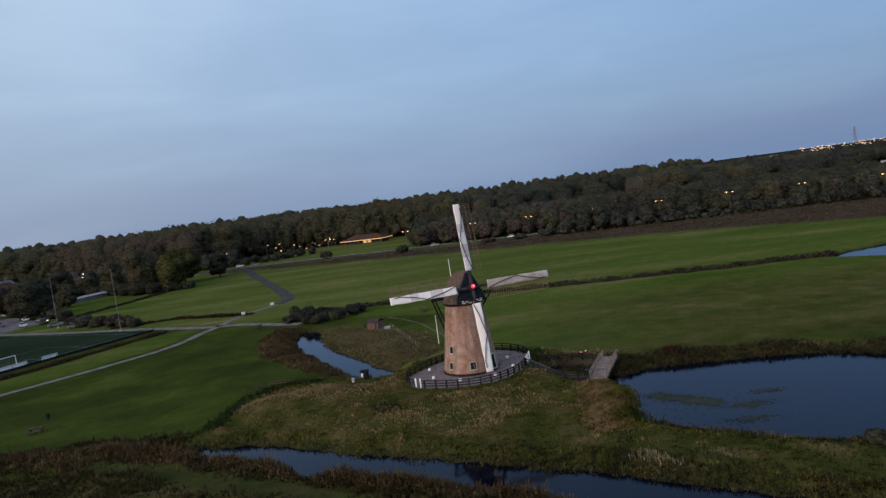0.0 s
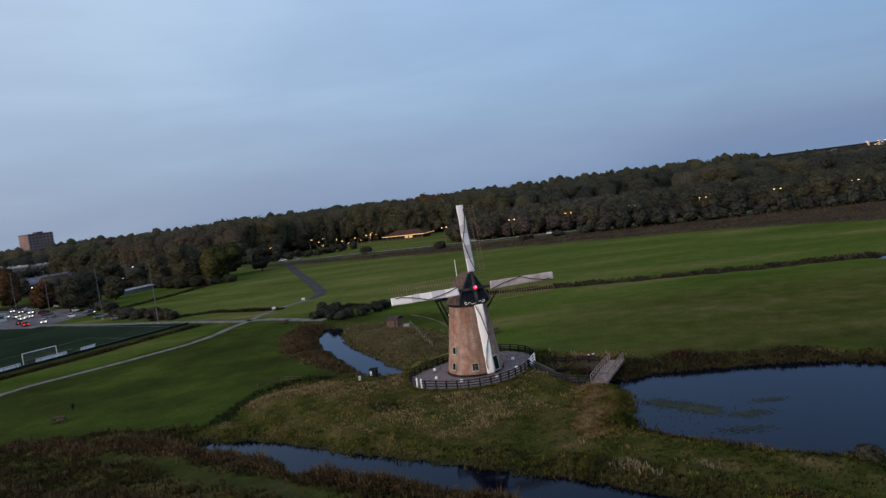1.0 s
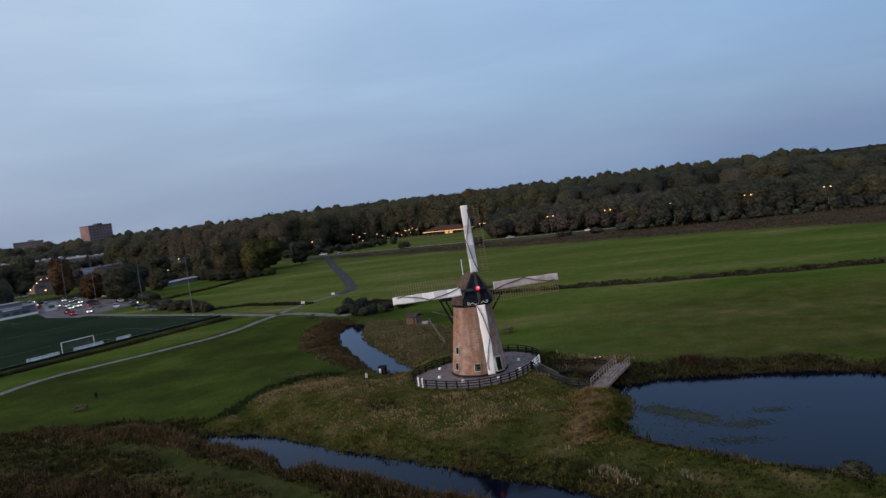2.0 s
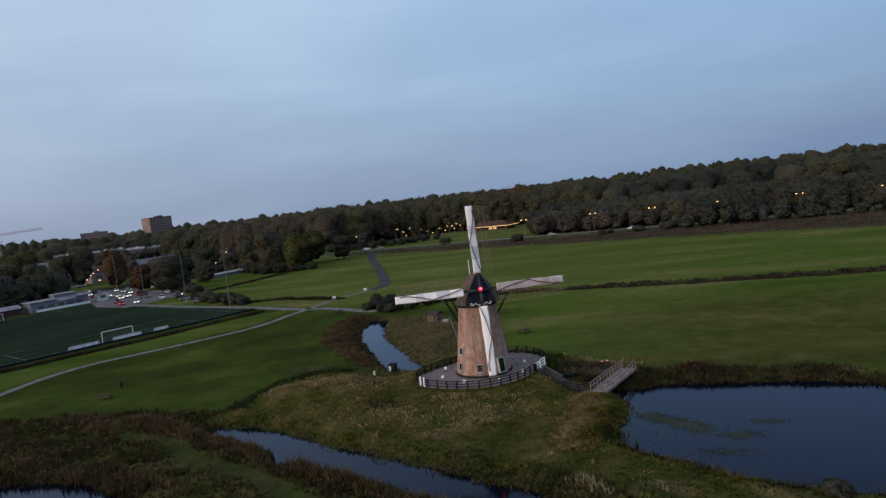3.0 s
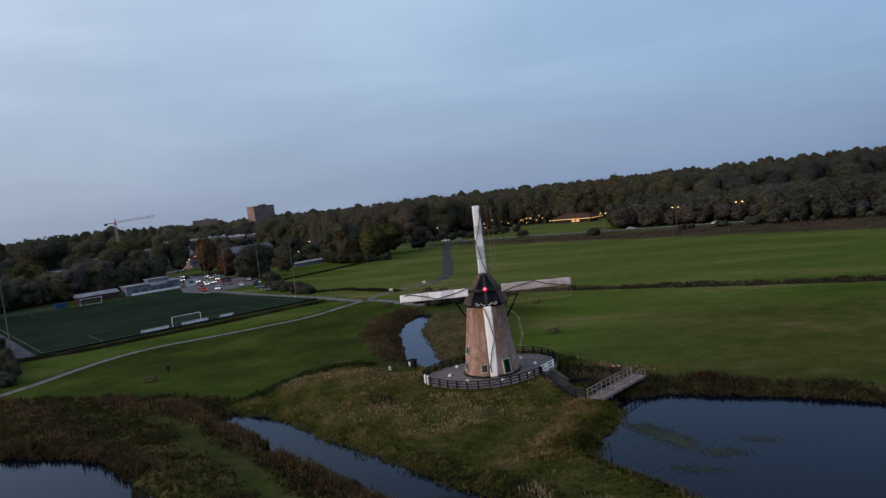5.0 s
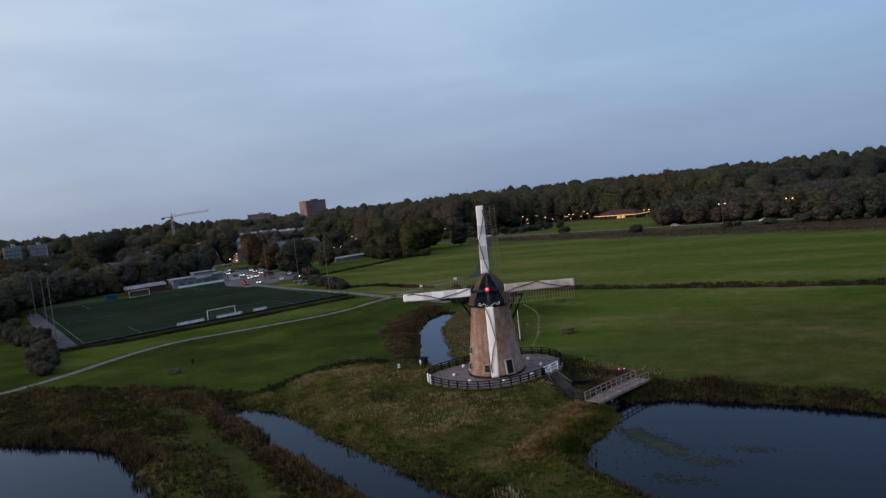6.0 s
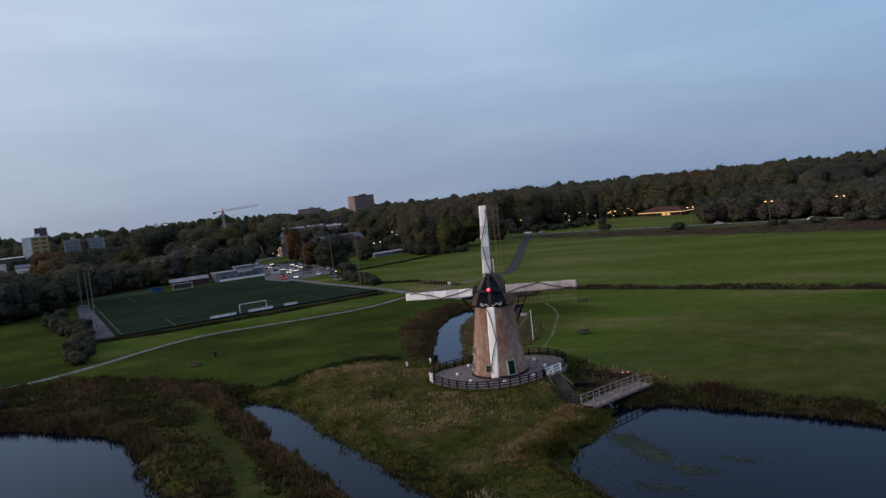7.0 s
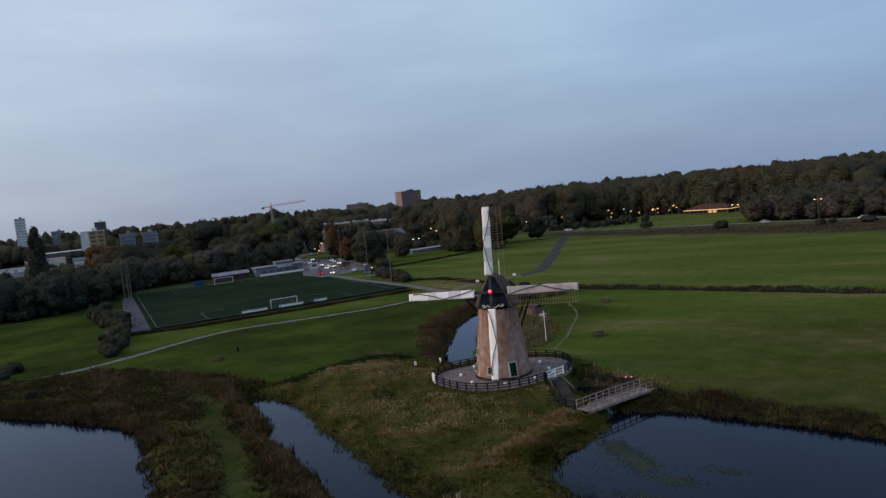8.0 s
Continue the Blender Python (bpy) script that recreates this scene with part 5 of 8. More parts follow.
# reeds along every bank
x, y, z, g = scatter((-38, 84, 40, 110), 90000, lambda x, y, g: (g > -0.5) * (g < 2.6) * off_yard(x, y) * zone_of(x, y, mound, 2) * (0.5 + 0.4 * wobble(x, y, 0.5, 2.0)))
blades("bank_reeds", x, y, np.maximum(z, WATER - 0.1), rng.uniform(0.35, 0.75, len(x)), rng.uniform(0.06, 0.11, len(x)), "mound_grass", "olive and brown reeds along the water's edge", "reeds", 1.0, tone=-0.24 + 0.16 * wobble(x, y, 0.7, 3.0))
x, y, z, g = scatter((14, 90, 74, 100), 60000, lambda x, y, g: zone_of(x, y, reeds_north, 1.6) * (g > -0.5) * off_yard(x, y) * (0.75 + 0.25 * wobble(x, y, 0.6, 2.0)))
blades("pond_reeds", x, y, np.maximum(z, WATER - 0.1), rng.uniform(0.6, 0.95, len(x)) * (1.15 - 0.6 * ease(g, 0.5, 4.0)) * (1 + 0.25 * wobble(x, y, 0.7, 5.0)), rng.uniform(0.06, 0.11, len(x)), "pond_reed", "dark olive and brown reeds on the far bank of the pond", "reeds", 0.8, 3, tone=0.22 * wobble(x, y, 0.35, 3.0) + 0.1)
x, y, z, g = scatter((26, 33, 88, 94), 1100, lambda x, y, g: (g > 0.3) * np.exp(-((x - 29) / 1.5) ** 2 - ((y - 91.4) / 0.9) ** 2))
blades("red_stalks", x, y, z, rng.uniform(0.8, 1.15, len(x)), rng.uniform(0.06, 0.12, len(x)), "red_stalk", "patch of dark red autumn stalks by the pond", "plants", 0.3)
# western reed beds with a mown lane
keep_lane = lambda x, y: ease(off_line(x, y, LANE) + 0.4 * wobble(x, y, 0.7, 4.0), 0.7, 1.8)
x, y, z, g = scatter((-100, 30, 36, 88), 88000, lambda x, y, g: zone_of(x, y, reeds_west, 1.5) * (g > -0.6) * keep_lane(x, y) * (0.55 + 0.35 * wobble(x, y, 0.3, 6.0)))
split = rng.random(len(x)) < 0.45 + 0.4 * wobble(x, y, 0.22, 9.0)
for sel, nm, mt, lb in ((split, "brown_reeds", "reed", "tall brown reed beds beside the ponds"), (~split, "olive_reeds", "reed_green", "tall olive reed beds beside the ponds")):
    blades(nm, x[sel], y[sel], np.maximum(z[sel], WATER - 0.1), rng.uniform(0.5, 1.1, sel.sum()) * np.clip(0.75 + 0.6 * tussocks(x[sel], y[sel]), 0.3, 1.5), rng.uniform(0.07, 0.13, sel.sum()), mt, lb, "reeds", 0.9, 5)
# rusty clumps of taller reed standing over the western beds
spots = ((-37, 77.5, 5.0, 1.3), (-28, 73.4, 3.5, 1.1), (-13.5, 63.6, 3.0, 1.2), (-7, 61.6, 2.6, 1.0), (3, 55, 3.5, 1.4), (-50, 80, 6.0, 2.0), (-46, 66, 5.0, 1.3), (-30, 61.5, 4.0, 1.2), (-70, 78, 6.0, 2.0))
x, y, z, g = scatter((-80, 12, 50, 86), 36000, lambda x, y, g: (g > -0.4) * (g < 40) * np.maximum.reduce([np.exp(-((x - cx + 0.9 * (y - cy)) / sx) ** 2 - ((y - cy + 0.3 * (x - cx)) / sy) ** 2) for cx, cy, sx, sy in spots]) * zone_of(x, y, reeds_west, 1.5))
blades("rusty_reeds", x, y, np.maximum(z, WATER - 0.1), rng.uniform(0.7, 1.5, len(x)), rng.uniform(0.08, 0.15, len(x)), "reed_straw", "rusty straw-coloured reed clumps by the channel", "reeds", 0.5)
# tall rounded ridge of reed between the mown lane and the channel
RIDGES = ([(-44, 81.2), (-37, 77.2), (-28, 72.8), (-19.5, 68.2)], [(-13, 63.2), (-6.5, 59.8), (0, 56.8), (8, 51.2)])
off_ridge = lambda x, y: np.minimum(off_line(x, y, RIDGES[0]), off_line(x, y, RIDGES[1]))
x, y, z, g = scatter((-48, 12, 48, 84), 60000, lambda x, y, g: (g > -0.5) * (1 - ease(off_ridge(x, y) + 0.5 * wobble(x, y, 0.9, 3.0), 0.9, 2.0)))
tall = rng.uniform(1.0, 1.7, len(x)) * (1.15 - 0.45 * off_ridge(x, y)) * (1 + 0.25 * wobble(x, y, 0.45, 6.0))
blades("reed_ridge", x, y, np.maximum(z, WATER - 0.1), np.maximum(tall, 0.3), rng.uniform(0.08, 0.15, len(x)), "reed_straw", "tall rusty reeds between lane and channel", "reeds", 0.55, 3)
# a rounded bed of tall reed on the pond's western bank, straw on its crest and dark towards the water
SPUR = [(17.2, 81), (16.6, 77), (15.6, 73), (15.0, 69)]
x, y, z, g = scatter((9, 22, 62, 86), 40000, lambda x, y, g: (g > -0.5) * off_yard(x, y) * (1 - ease(off_line(x, y, SPUR) + 0.9 * wobble(x, y, 0.8, 3.0), 0.8, 4.2)))
side_x = x - np.interp(y, [69, 73, 77, 81], [15.0, 15.6, 16.6, 17.2])
tall = 1.0 * (1 - 0.78 * ease(off_line(x, y, SPUR) + 0.7 * wobble(x, y, 0.6, 1.0), 0.2, 3.6)) * (1 + 0.22 * wobble(x, y, 0.8, 6.0)) * rng.uniform(0.7, 1.1, len(x))
blades("reed_spur", x, y, np.maximum(z, WATER - 0.1), tall, rng.uniform(0.05, 0.10, len(x)), "mound_grass", "tall olive and straw-coloured reed bed on the pond bank", "reeds", 0.7, 3, tone=0.04 + 0.30 * np.exp(-((side_x + 1.6) / 1.5) ** 2) - 0.16 * ease(side_x, 0.4, 2.6) + 0.12 * wobble(x, y, 0.9, 2.0))
# stream banks and the rough plot by the hut
x, y, z, g = scatter((-42, -8, 98, 154), 42000, lambda x, y, g: zone_of(x, y, reeds_stream, 1.2) * (g > -0.4) * 0.9)
split = rng.normal(0, 0.15, len(x)) < wobble(x, y, 0.16, 5.0) + 0.25 * (x < -19 - 0.3 * (y - 108))
for sel, nm, mt, lb in ((split, "stream_reeds", "reed_straw", "brown reeds lining the winding stream"), (~split, "stream_grass", "plot", "olive grass among the reeds by the stream")):
    blades(nm, x[sel], y[sel], np.maximum(z[sel], WATER - 0.1), rng.uniform(0.5, 0.95, sel.sum()) * (1 + 0.3 * wobble(x[sel], y[sel], 0.4, 1.0)), rng.uniform(0.06, 0.12, sel.sum()), mt, lb, "reeds", 0.7)
x, y, z, g = scatter((-30, 0, 102, 148), 40000, lambda x, y, g: zone_of(x, y, rough_hut, 1.2) * (g > -0.3) * 0.9)
blades("plot_grass", x, y, z, rng.uniform(0.35, 0.6, len(x)) * (1 + 0.4 * wobble(x, y, 0.35, 2.0)), rng.uniform(0.07, 0.13, len(x)), "plot", "rough olive grass on the plot by the hut", "grass", 0.8, 3)
# overgrown ditches: along the pitch, beside the path and round the back field
x, y, z, g = scatter((-130, -50, 100, 305), 240000, lambda x, y, g: np.maximum.reduce([1 - ease(off_line(x, y, q), w * 0.6, w) for q, w in (
    ([(-113, 107), (-101, 118.5), (-93, 131), (-84, 145), (-76, 161), (-71, 169)], 1.7), ([(-92, 190), (-76, 192.5), (-59, 184), (-53, 182)], 1.6), ([(-126, 226), (-118, 254), (-110, 296)], 1.8))]))
blades("ditch_growth", x, y, z, rng.uniform(0.35, 1.0, len(x)), rng.uniform(0.12, 0.26, len(x)), "reed", "dark withered growth along the field ditches", "plants", 0.6, 3)
# dark growth at the mound's foot, its colour standing in for the hollow's shade
x, y, z, g = scatter((-36, -18, 80, 105), 9000, lambda x, y, g: (g > 0.1) * (1 - ease(off_line(x, y, [(-31.5, 84), (-30.5, 91), (-29.5, 97), (-26, 101), (-21, 100.5)]), 0.6, 1.8)) * 0.6)
blades("nettles", x, y, z, rng.uniform(0.3, 0.65, len(x)), rng.uniform(0.08, 0.16, len(x)), "dark_growth", "dark green growth along the foot of the mound, shade in its colour", "plants", 0.6)
# field ditch and the brown heath strip
x, y, z, g = scatter((-36, 95, 150, 180), 42000, lambda x, y, g: zone_of(x, y, ditch_edge, 0.8) * (g > -0.3) * 0.8)
blades("ditch_reeds", x, y, np.maximum(z, WATER), rng.uniform(0.35, 0.6, len(x)), rng.uniform(0.10, 0.2, len(x)), "ditch_reed", "dark withered reeds along the field ditch", "reeds", 1.0)
x, y, z, g = scatter((-130, 235, 165, 365), 34000, lambda x, y, g: zone_of(x, y, heath, 3.0) * 0.9)
blades("heath_growth", x, y, z, rng.uniform(0.25, 0.7, len(x)), rng.uniform(0.25, 0.5, len(x)), "heath", "brown withered growth beyond the meadow", "plants", 0.8, 3)
# pale plumes on the near bank
x, y, z, g = scatter((11, 25, 54, 63), 3600, lambda x, y, g: (g > 0.2) * (np.exp(-((x - 16.0) / 1.3) ** 2 - ((y - 58.1 + 0.65 * (x - 16.0)) / 0.55) ** 2) + 0.7 * np.exp(-((x - 21.6) / 1.1) ** 2 - ((y - 57.4 + 0.45 * (x - 21.6)) / 0.5) ** 2)) * zone_of(x, y, mound))
blades("reed_plumes", x, y, z, rng.uniform(0.5, 0.95, len(x)), rng.uniform(0.04, 0.08, len(x)), "reed_pale", "pale feathery reed plumes on the near bank", "reeds", 0.6)

# dark brown growth along the channel side of the near bank
x, y, z, g = scatter((2, 50, 38, 66), 26000, lambda x, y, g: (g > -0.4) * (1 - ease(signed(x, y, channel) + 0.6 * wobble(x, y, 0.8, 4.0), 1.6, 3.6)) * zone_of(x, y, mound, 2))
blades("channel_growth", x, y, np.maximum(z, WATER - 0.1), rng.uniform(0.3, 0.65, len(x)), rng.uniform(0.06, 0.11, len(x)), "pond_reed", "dark brown sedge along the channel bank", "reeds", 0.9, 3)

# low brown clumps on the pond's near bank
x, y, z, g = scatter((18, 52, 48, 70), 12000, lambda x, y, g: (g > -0.4) * np.maximum.reduce([np.exp(-((x - cx) / 2.2) ** 2 - ((y - cy + 0.45 * (x - cx)) / 0.7) ** 2) for cx, cy in ((21.2, 64.6), (25.3, 61.6), (32.3, 58.0), (40.5, 55.2), (46.5, 53.0))]))
blades("bank_clumps", x, y, np.maximum(z, WATER - 0.1), rng.uniform(0.5, 1.0, len(x)), rng.uniform(0.06, 0.11, len(x)), "reed", "dark brown reed clumps on the pond's near bank", "reeds", 0.7)
# tall dark reeds along the north bank of the western pond
NORTH_BANK = [(-100, 58.2), (-84, 59.8), (-68, 61.6), (-56, 63.4), (-43, 64.4), (-37, 64.2), (-33, 62.2), (-28, 59)]
x, y, z, g = scatter((-102, -24, 54, 70), 16000, lambda x, y, g: (g > -0.6) * (1 - ease(off_line(x, y, NORTH_BANK) + 0.5 * wobble(x, y, 0.7, 5.0), 0.6, 1.8)))
blades("bank_edge_reeds", x, y, np.maximum(z, WATER - 0.1), rng.uniform(1.0, 1.9, len(x)), rng.uniform(0.08, 0.15, len(x)), "reed", "tall dark brown reeds edging the western pond", "reeds", 0.5, 3)
# tufts hanging over the rim of the yard
deg = rng.uniform(-180, 180, 2600)
deg = deg[(deg < -14) | (deg > 11)]
far = yard_radius(deg) + rng.uniform(0.16, 0.8, len(deg))
x, y = YARD_C.x + far * np.cos(np.radians(deg)), YARD_C.y + far * np.sin(np.radians(deg))
blades("rim_grass", x, y, height(x, y), rng.uniform(0.15, 0.35, len(x)), rng.uniform(0.05, 0.09, len(x)), "grass_green", "long green grass against the rim of the yard", "grass", 0.8)

# withered grass on the bank about the boat and brown reed in the moat
x, y, z, g = scatter((11, 24, 90, 99), 9000, lambda x, y, g: (g > 0.0) * (np.hypot(x - 17.7, y - 95.2) > 1.0) * off_yard(x, y) * np.exp(-((x - 17) / 3.4) ** 2 - ((y - 95.6) / 1.4) ** 2))
blades("bank_straw", x, y, z, rng.uniform(0.3, 0.6, len(x)), rng.uniform(0.05, 0.1, len(x)), "mound_grass", "withered orange-brown grass on the moat bank", "grass", 0.9, 3, tone=np.full(len(x), 0.28))
x, y, z, g = scatter((11, 20, 88, 95), 5000, lambda x, y, g: (g < 0.6) * np.exp(-((x - 15.6) / 2.2) ** 2 - ((y - 92.6) / 0.8) ** 2))
blades("moat_growth", x, y, np.maximum(z, WATER - 0.1), rng.uniform(0.4, 0.8, len(x)), rng.uniform(0.06, 0.11, len(x)), "reed", "brown reed growing in the moat", "reeds", 0.7, 3)

# reeds standing in the mouth of the moat
x, y, z, g = scatter((16, 23, 85, 92), 2600, lambda x, y, g: (g < 1.2) * np.exp(-((x - 20.2) / 1.7) ** 2 - ((y - 89.3) / 1.6) ** 2))
blades("moat_reeds", x, y, np.maximum(z, WATER - 0.2), rng.uniform(0.7, 1.2, len(x)), rng.uniform(0.08, 0.15, len(x)), "reed_green", "olive reeds in the shallows below the footbridge", "reeds", 0.6)

# lily pads: small flat discs afloat
run = rng.uniform(0, 1, 2600)
x = np.concatenate([21.8 + 5.4 * run + rng.normal(0, 0.5, 2600), rng.normal(30, 1.2, 420), rng.normal(33.5, 1.0, 160), rng.normal(28, 1.3, 240), rng.normal(24, 3.0, 120)])
y = np.concatenate([77.2 - 4.8 * run + rng.normal(0, 0.6, 2600) * (0.5 + np.sin(run * 9) ** 2), rng.normal(70.6, 0.5, 420), rng.normal(74, 0.4, 160), rng.normal(66.5, 0.5, 240), rng.normal(73, 2.4, 120)])
ok = water_gap(x, y) < -0.3
x, y = x[ok], y[ok]
ang = np.arange(7) * 2 * math.pi / 7
rad = rng.uniform(0.05, 0.11, len(x))
v = np.stack([x[:, None] + rad[:, None] * np.cos(ang), y[:, None] + rad[:, None] * np.sin(ang), np.full((len(x), 7), WATER + 0.012)], 2)
v[:, :, 2] += rng.uniform(0, 0.012, len(x))[:, None]
thing("lily_pads", raw_mesh("lily_pads", v.reshape(-1, 3), np.arange(len(x) * 7).reshape(-1, 7)), "lily", "dull green lily pads afloat on the pond", "lily pads", kind="stuff")


# ---------------------------------------------------------------- trees


def ball_mesh(level):
    bm = bmesh.new()
    bmesh.ops.create_icosphere(bm, subdivisions=level, radius=1.0)
    v, f = np.array([q.co[:] for q in bm.verts]), np.array([[q.index for q in p.verts] for p in bm.faces])
    bm.free()
    return v, f


BALLS = {k: ball_mesh(k) for k in (1, 2, 3)}


def crown_arrays(gen, centre, radius, tall, leaves, leaf, lobes=7, slim=False, level=2):
    """A crown of uneven leafy lobes, fringed with small leaf clumps that make its outline ragged."""
    cx, cy, cz = centre
    n = lobes
    if slim:
        lx, ly = gen.normal(0, radius * 0.2, n), gen.normal(0, radius * 0.2, n)
        lz = cz + tall * np.linspace(-0.45, 0.42, n)
        lr = radius * np.interp(np.linspace(0, 1, n), [0, 0.4, 1], [0.75, 1.0, 0.45])
        sq = np.full(n, 1.5)
    else:
        # one full body, with shallow shoulders that swell out of it
        t = gen.uniform(0, 2 * math.pi, n) * 0.35 + np.arange(n) * 2.4
        q = gen.uniform(0.38, 0.60, n) * radius
        q[0] = 0.06 * radius
        lx, ly = q * np.cos(t), q * np.sin(t)
        lz = cz + tall * (0.34 * gen.uniform(-1, 1, n) - 0.02)
        lr = gen.uniform(0.34, 0.52, n) * radius
        lr[0], lz[0] = 0.80 * radius, cz
        sq = gen.uniform(0.8, 1.15, n)
        sq[0] = 0.47 * tall / (0.80 * radius)
    v0, f0, o0, k = [], [], [], 0
    for i in range(n):
        ball_v, ball_f = BALLS[min(3, level + 1) if i == 0 and not slim else level]
        at = ball_v * np.array([1, 1, sq[i]]) * lr[i]
        if i == 0 and not slim:
            at[:, 2] *= (np.abs(ball_v[:, 2]) + 0.02) ** -0.28
        swell = wobble(at[:, 0] * 1.3 + at[:, 2] + cx, at[:, 1] * 1.3 - at[:, 2] + cy, 1.1 / radius, float(i)) * 0.09
        rough = 0.98 + swell + 0.12 * gen.normal(size=len(ball_v)).clip(-1.8, 1.8)
        v0.append(at * rough[:, None] + np.array([cx + lx[i], cy + ly[i], lz[i]]))
        f0.append(ball_f + k)
        o0.append(ball_v)
        k += len(ball_v)
    v0, f0, o0 = np.concatenate(v0), np.concatenate(f0), np.concatenate(o0)
    share = lr ** 2 / (lr ** 2).sum()
    pick = gen.choice(n, leaves, p=share)
    d = gen.normal(size=(leaves, 3))
    d /= np.linalg.norm(d, axis=1)[:, None]
    d[:, 2] = np.where(d[:, 2] < -0.5, -d[:, 2], d[:, 2])
    rr = lr[pick] * (1.0 + 0.13 * np.abs(gen.normal(size=leaves)).clip(0, 1.7))
    p = np.stack([cx + lx[pick] + d[:, 0] * rr, cy + ly[pick] + d[:, 1] * rr, lz[pick] + d[:, 2] * rr * sq[pick]], 1)
    nrm = d + gen.normal(size=(leaves, 3)) * 0.5
    nrm /= np.linalg.norm(nrm, axis=1)[:, None]
    a = np.cross(nrm, gen.normal(size=(leaves, 3)))
    a /= np.linalg.norm(a, axis=1)[:, None]
    b = np.cross(nrm, a)
    sz = leaf * gen.uniform(0.7, 1.3, leaves)
    a, b = a * sz[:, None], b * (sz * gen.uniform(0.5, 0.9, leaves))[:, None]
    v1 = np.stack([p - a, p + a * 0.6 - b, p + a * 0.7 + b], 1).reshape(-1, 3)
    f1 = np.arange(leaves * 3).reshape(-1, 3) + len(v0)
    v = np.concatenate([v0, v1])
    out = np.concatenate([o0, np.repeat(d, 3, 0)])
    whole = (v - np.array([cx, cy, cz - 0.25 * tall])) / np.array([radius, radius, tall * 0.6])
    whole /= np.linalg.norm(whole, axis=1)[:, None] + 1e-6
    puff = 0.38 * whole + 0.07 * out + np.array([0.0, 0.0, 0.55])
    return v, np.concatenate([f0, f1]), puff / (np.linalg.norm(puff, axis=1)[:, None] + 1e-6)


def set_puff(me, puff):
    me.attributes.new("puff", "FLOAT_VECTOR", "POINT").data.foreach_set("vector", np.asarray(puff, np.float32).ravel())


def wood(name, trees, mat, label, leaves, leaf, seed, level=1, lobes=(6, 9), shade=0.0):
    """A whole distant wood as one mesh of crowns and trunks; trees: x, y, height, crown radius."""
    gen = np.random.default_rng(seed)
    vs, fs, ts, ps, k = [], [], [], [], 0
    for tx, ty, th, tr in trees:
        tall = th * gen.uniform(0.78, 0.95)
        v, f, pf = crown_arrays(gen, (tx, ty, th - tall * 0.56), tr, tall, leaves, leaf, lobes=int(gen.integers(*lobes)), level=level)
        vs.append(v)
        fs.append(f + k)
        k += len(v)
        w = 0.02 * th
        q = np.array([(tx - w, ty, 0), (tx + w, ty, 0), (tx + w * 0.5, ty, th * 0.7), (tx - w * 0.5, ty, th * 0.7), (tx, ty - w, 0), (tx, ty + w, 0), (tx, ty + w * 0.5, th * 0.7), (tx, ty - w * 0.5, th * 0.7)])
        vs.append(q)
        fs.append(np.array([(0, 1, 2), (0, 2, 3), (4, 5, 6), (4, 6, 7)]) + k)
        k += 8
        ps += [pf, np.tile([0.0, 0.0, 1.0], (8, 1))]
        drift = float(wobble(np.array([tx]), np.array([ty]), 0.024, 3.0)[0])
        ts.append(np.full(len(v) + 8, gen.normal(0, 0.08) + 0.30 * drift + shade))
    me = raw_mesh(name, np.concatenate(vs), np.concatenate(fs))
    me.attributes.new("tone", "FLOAT", "POINT").data.foreach_set("value", np.concatenate(ts).astype(np.float32))
    set_puff(me, np.concatenate(ps))
    return thing(name, me, mat, label, "woodland", kind="stuff")


def plant_area(gen, poly, count, tall, spread=(0.26, 0.40), clear=()):
    xs, ys = [p[0] for p in poly], [p[1] for p in poly]
    x, y = gen.uniform(min(xs), max(xs), count * 3), gen.uniform(min(ys), max(ys), count * 3)
    ok = inside(x, y, poly)
    for cx, cy, cr in clear:
        ok &= np.hypot(x - cx, y - cy) > cr
    ok &= off_line(x, y, CROSS_ROAD) > 9
    x, y = x[ok][:count], y[ok][:count]
    h = gen.uniform(*tall, len(x)) * (1 + 0.13 * wobble(x, y, 0.022, 4.0) + 0.05 * wobble(x, y, 0.08, 2.0))
    return [(a, b, c, max(c, 9) * gen.uniform(*spread)) for a, b, c in zip(x, y, h)]


def edge_row(gen, line, step, tall, depth=6.0, spread=(0.32, 0.46)):
    """Close-set trees and shrubs along the edge of a wood."""
    out = []
    for p in smooth_line(line, step):
        h = gen.uniform(*tall)
        out.append((p.x + gen.uniform(-depth, depth) * 0.5, p.y + gen.uniform(0, depth), h, max(h, 5) * gen.uniform(*spread)))
    return out


# x, y, bearing and length of the row houses among the trees
ROOFS = ((-330, 300, 62, 18), (-360, 350, 58, 22), (-398, 398, 52, 20), (-300, 268, 62, 14), (-350, 392, 40, 18), (-252, 335, 66, 16), (-310, 385, 60, 16), (-440, 392, 58, 24), (-395, 318, 60, 20), (-240, 372, 70, 14))
gen = np.random.default_rng(21)
wood("wood_east", plant_area(gen, WOOD_EAST, 560, (10.6, 13.0), (0.46, 0.64)), "leaf", "olive and brown autumn wood beyond the main road", 320, 0.54, 1, shade=0.06)
wood("wood_edge", edge_row(gen, WOOD_EAST[:5], 2.4, (8, 12), 9.0, (0.36, 0.52)) + edge_row(gen, WOOD_EAST[:5], 3.4, (2.5, 6)), "leaf", "dark green edge of the wood along the main road", 230, 0.46, 41, shade=0.08)
wood("bare_trees", edge_row(gen, [(-8, 346), (20, 340), (60, 333)], 5.0, (7, 10), 5.0, (0.34, 0.48)) + edge_row(gen, WOOD_EAST[1:5], 16.0, (7, 11), 6.0, (0.3, 0.42)), "bare", "grey-brown bare trees at the edge of the wood", 260, 0.40, 43)
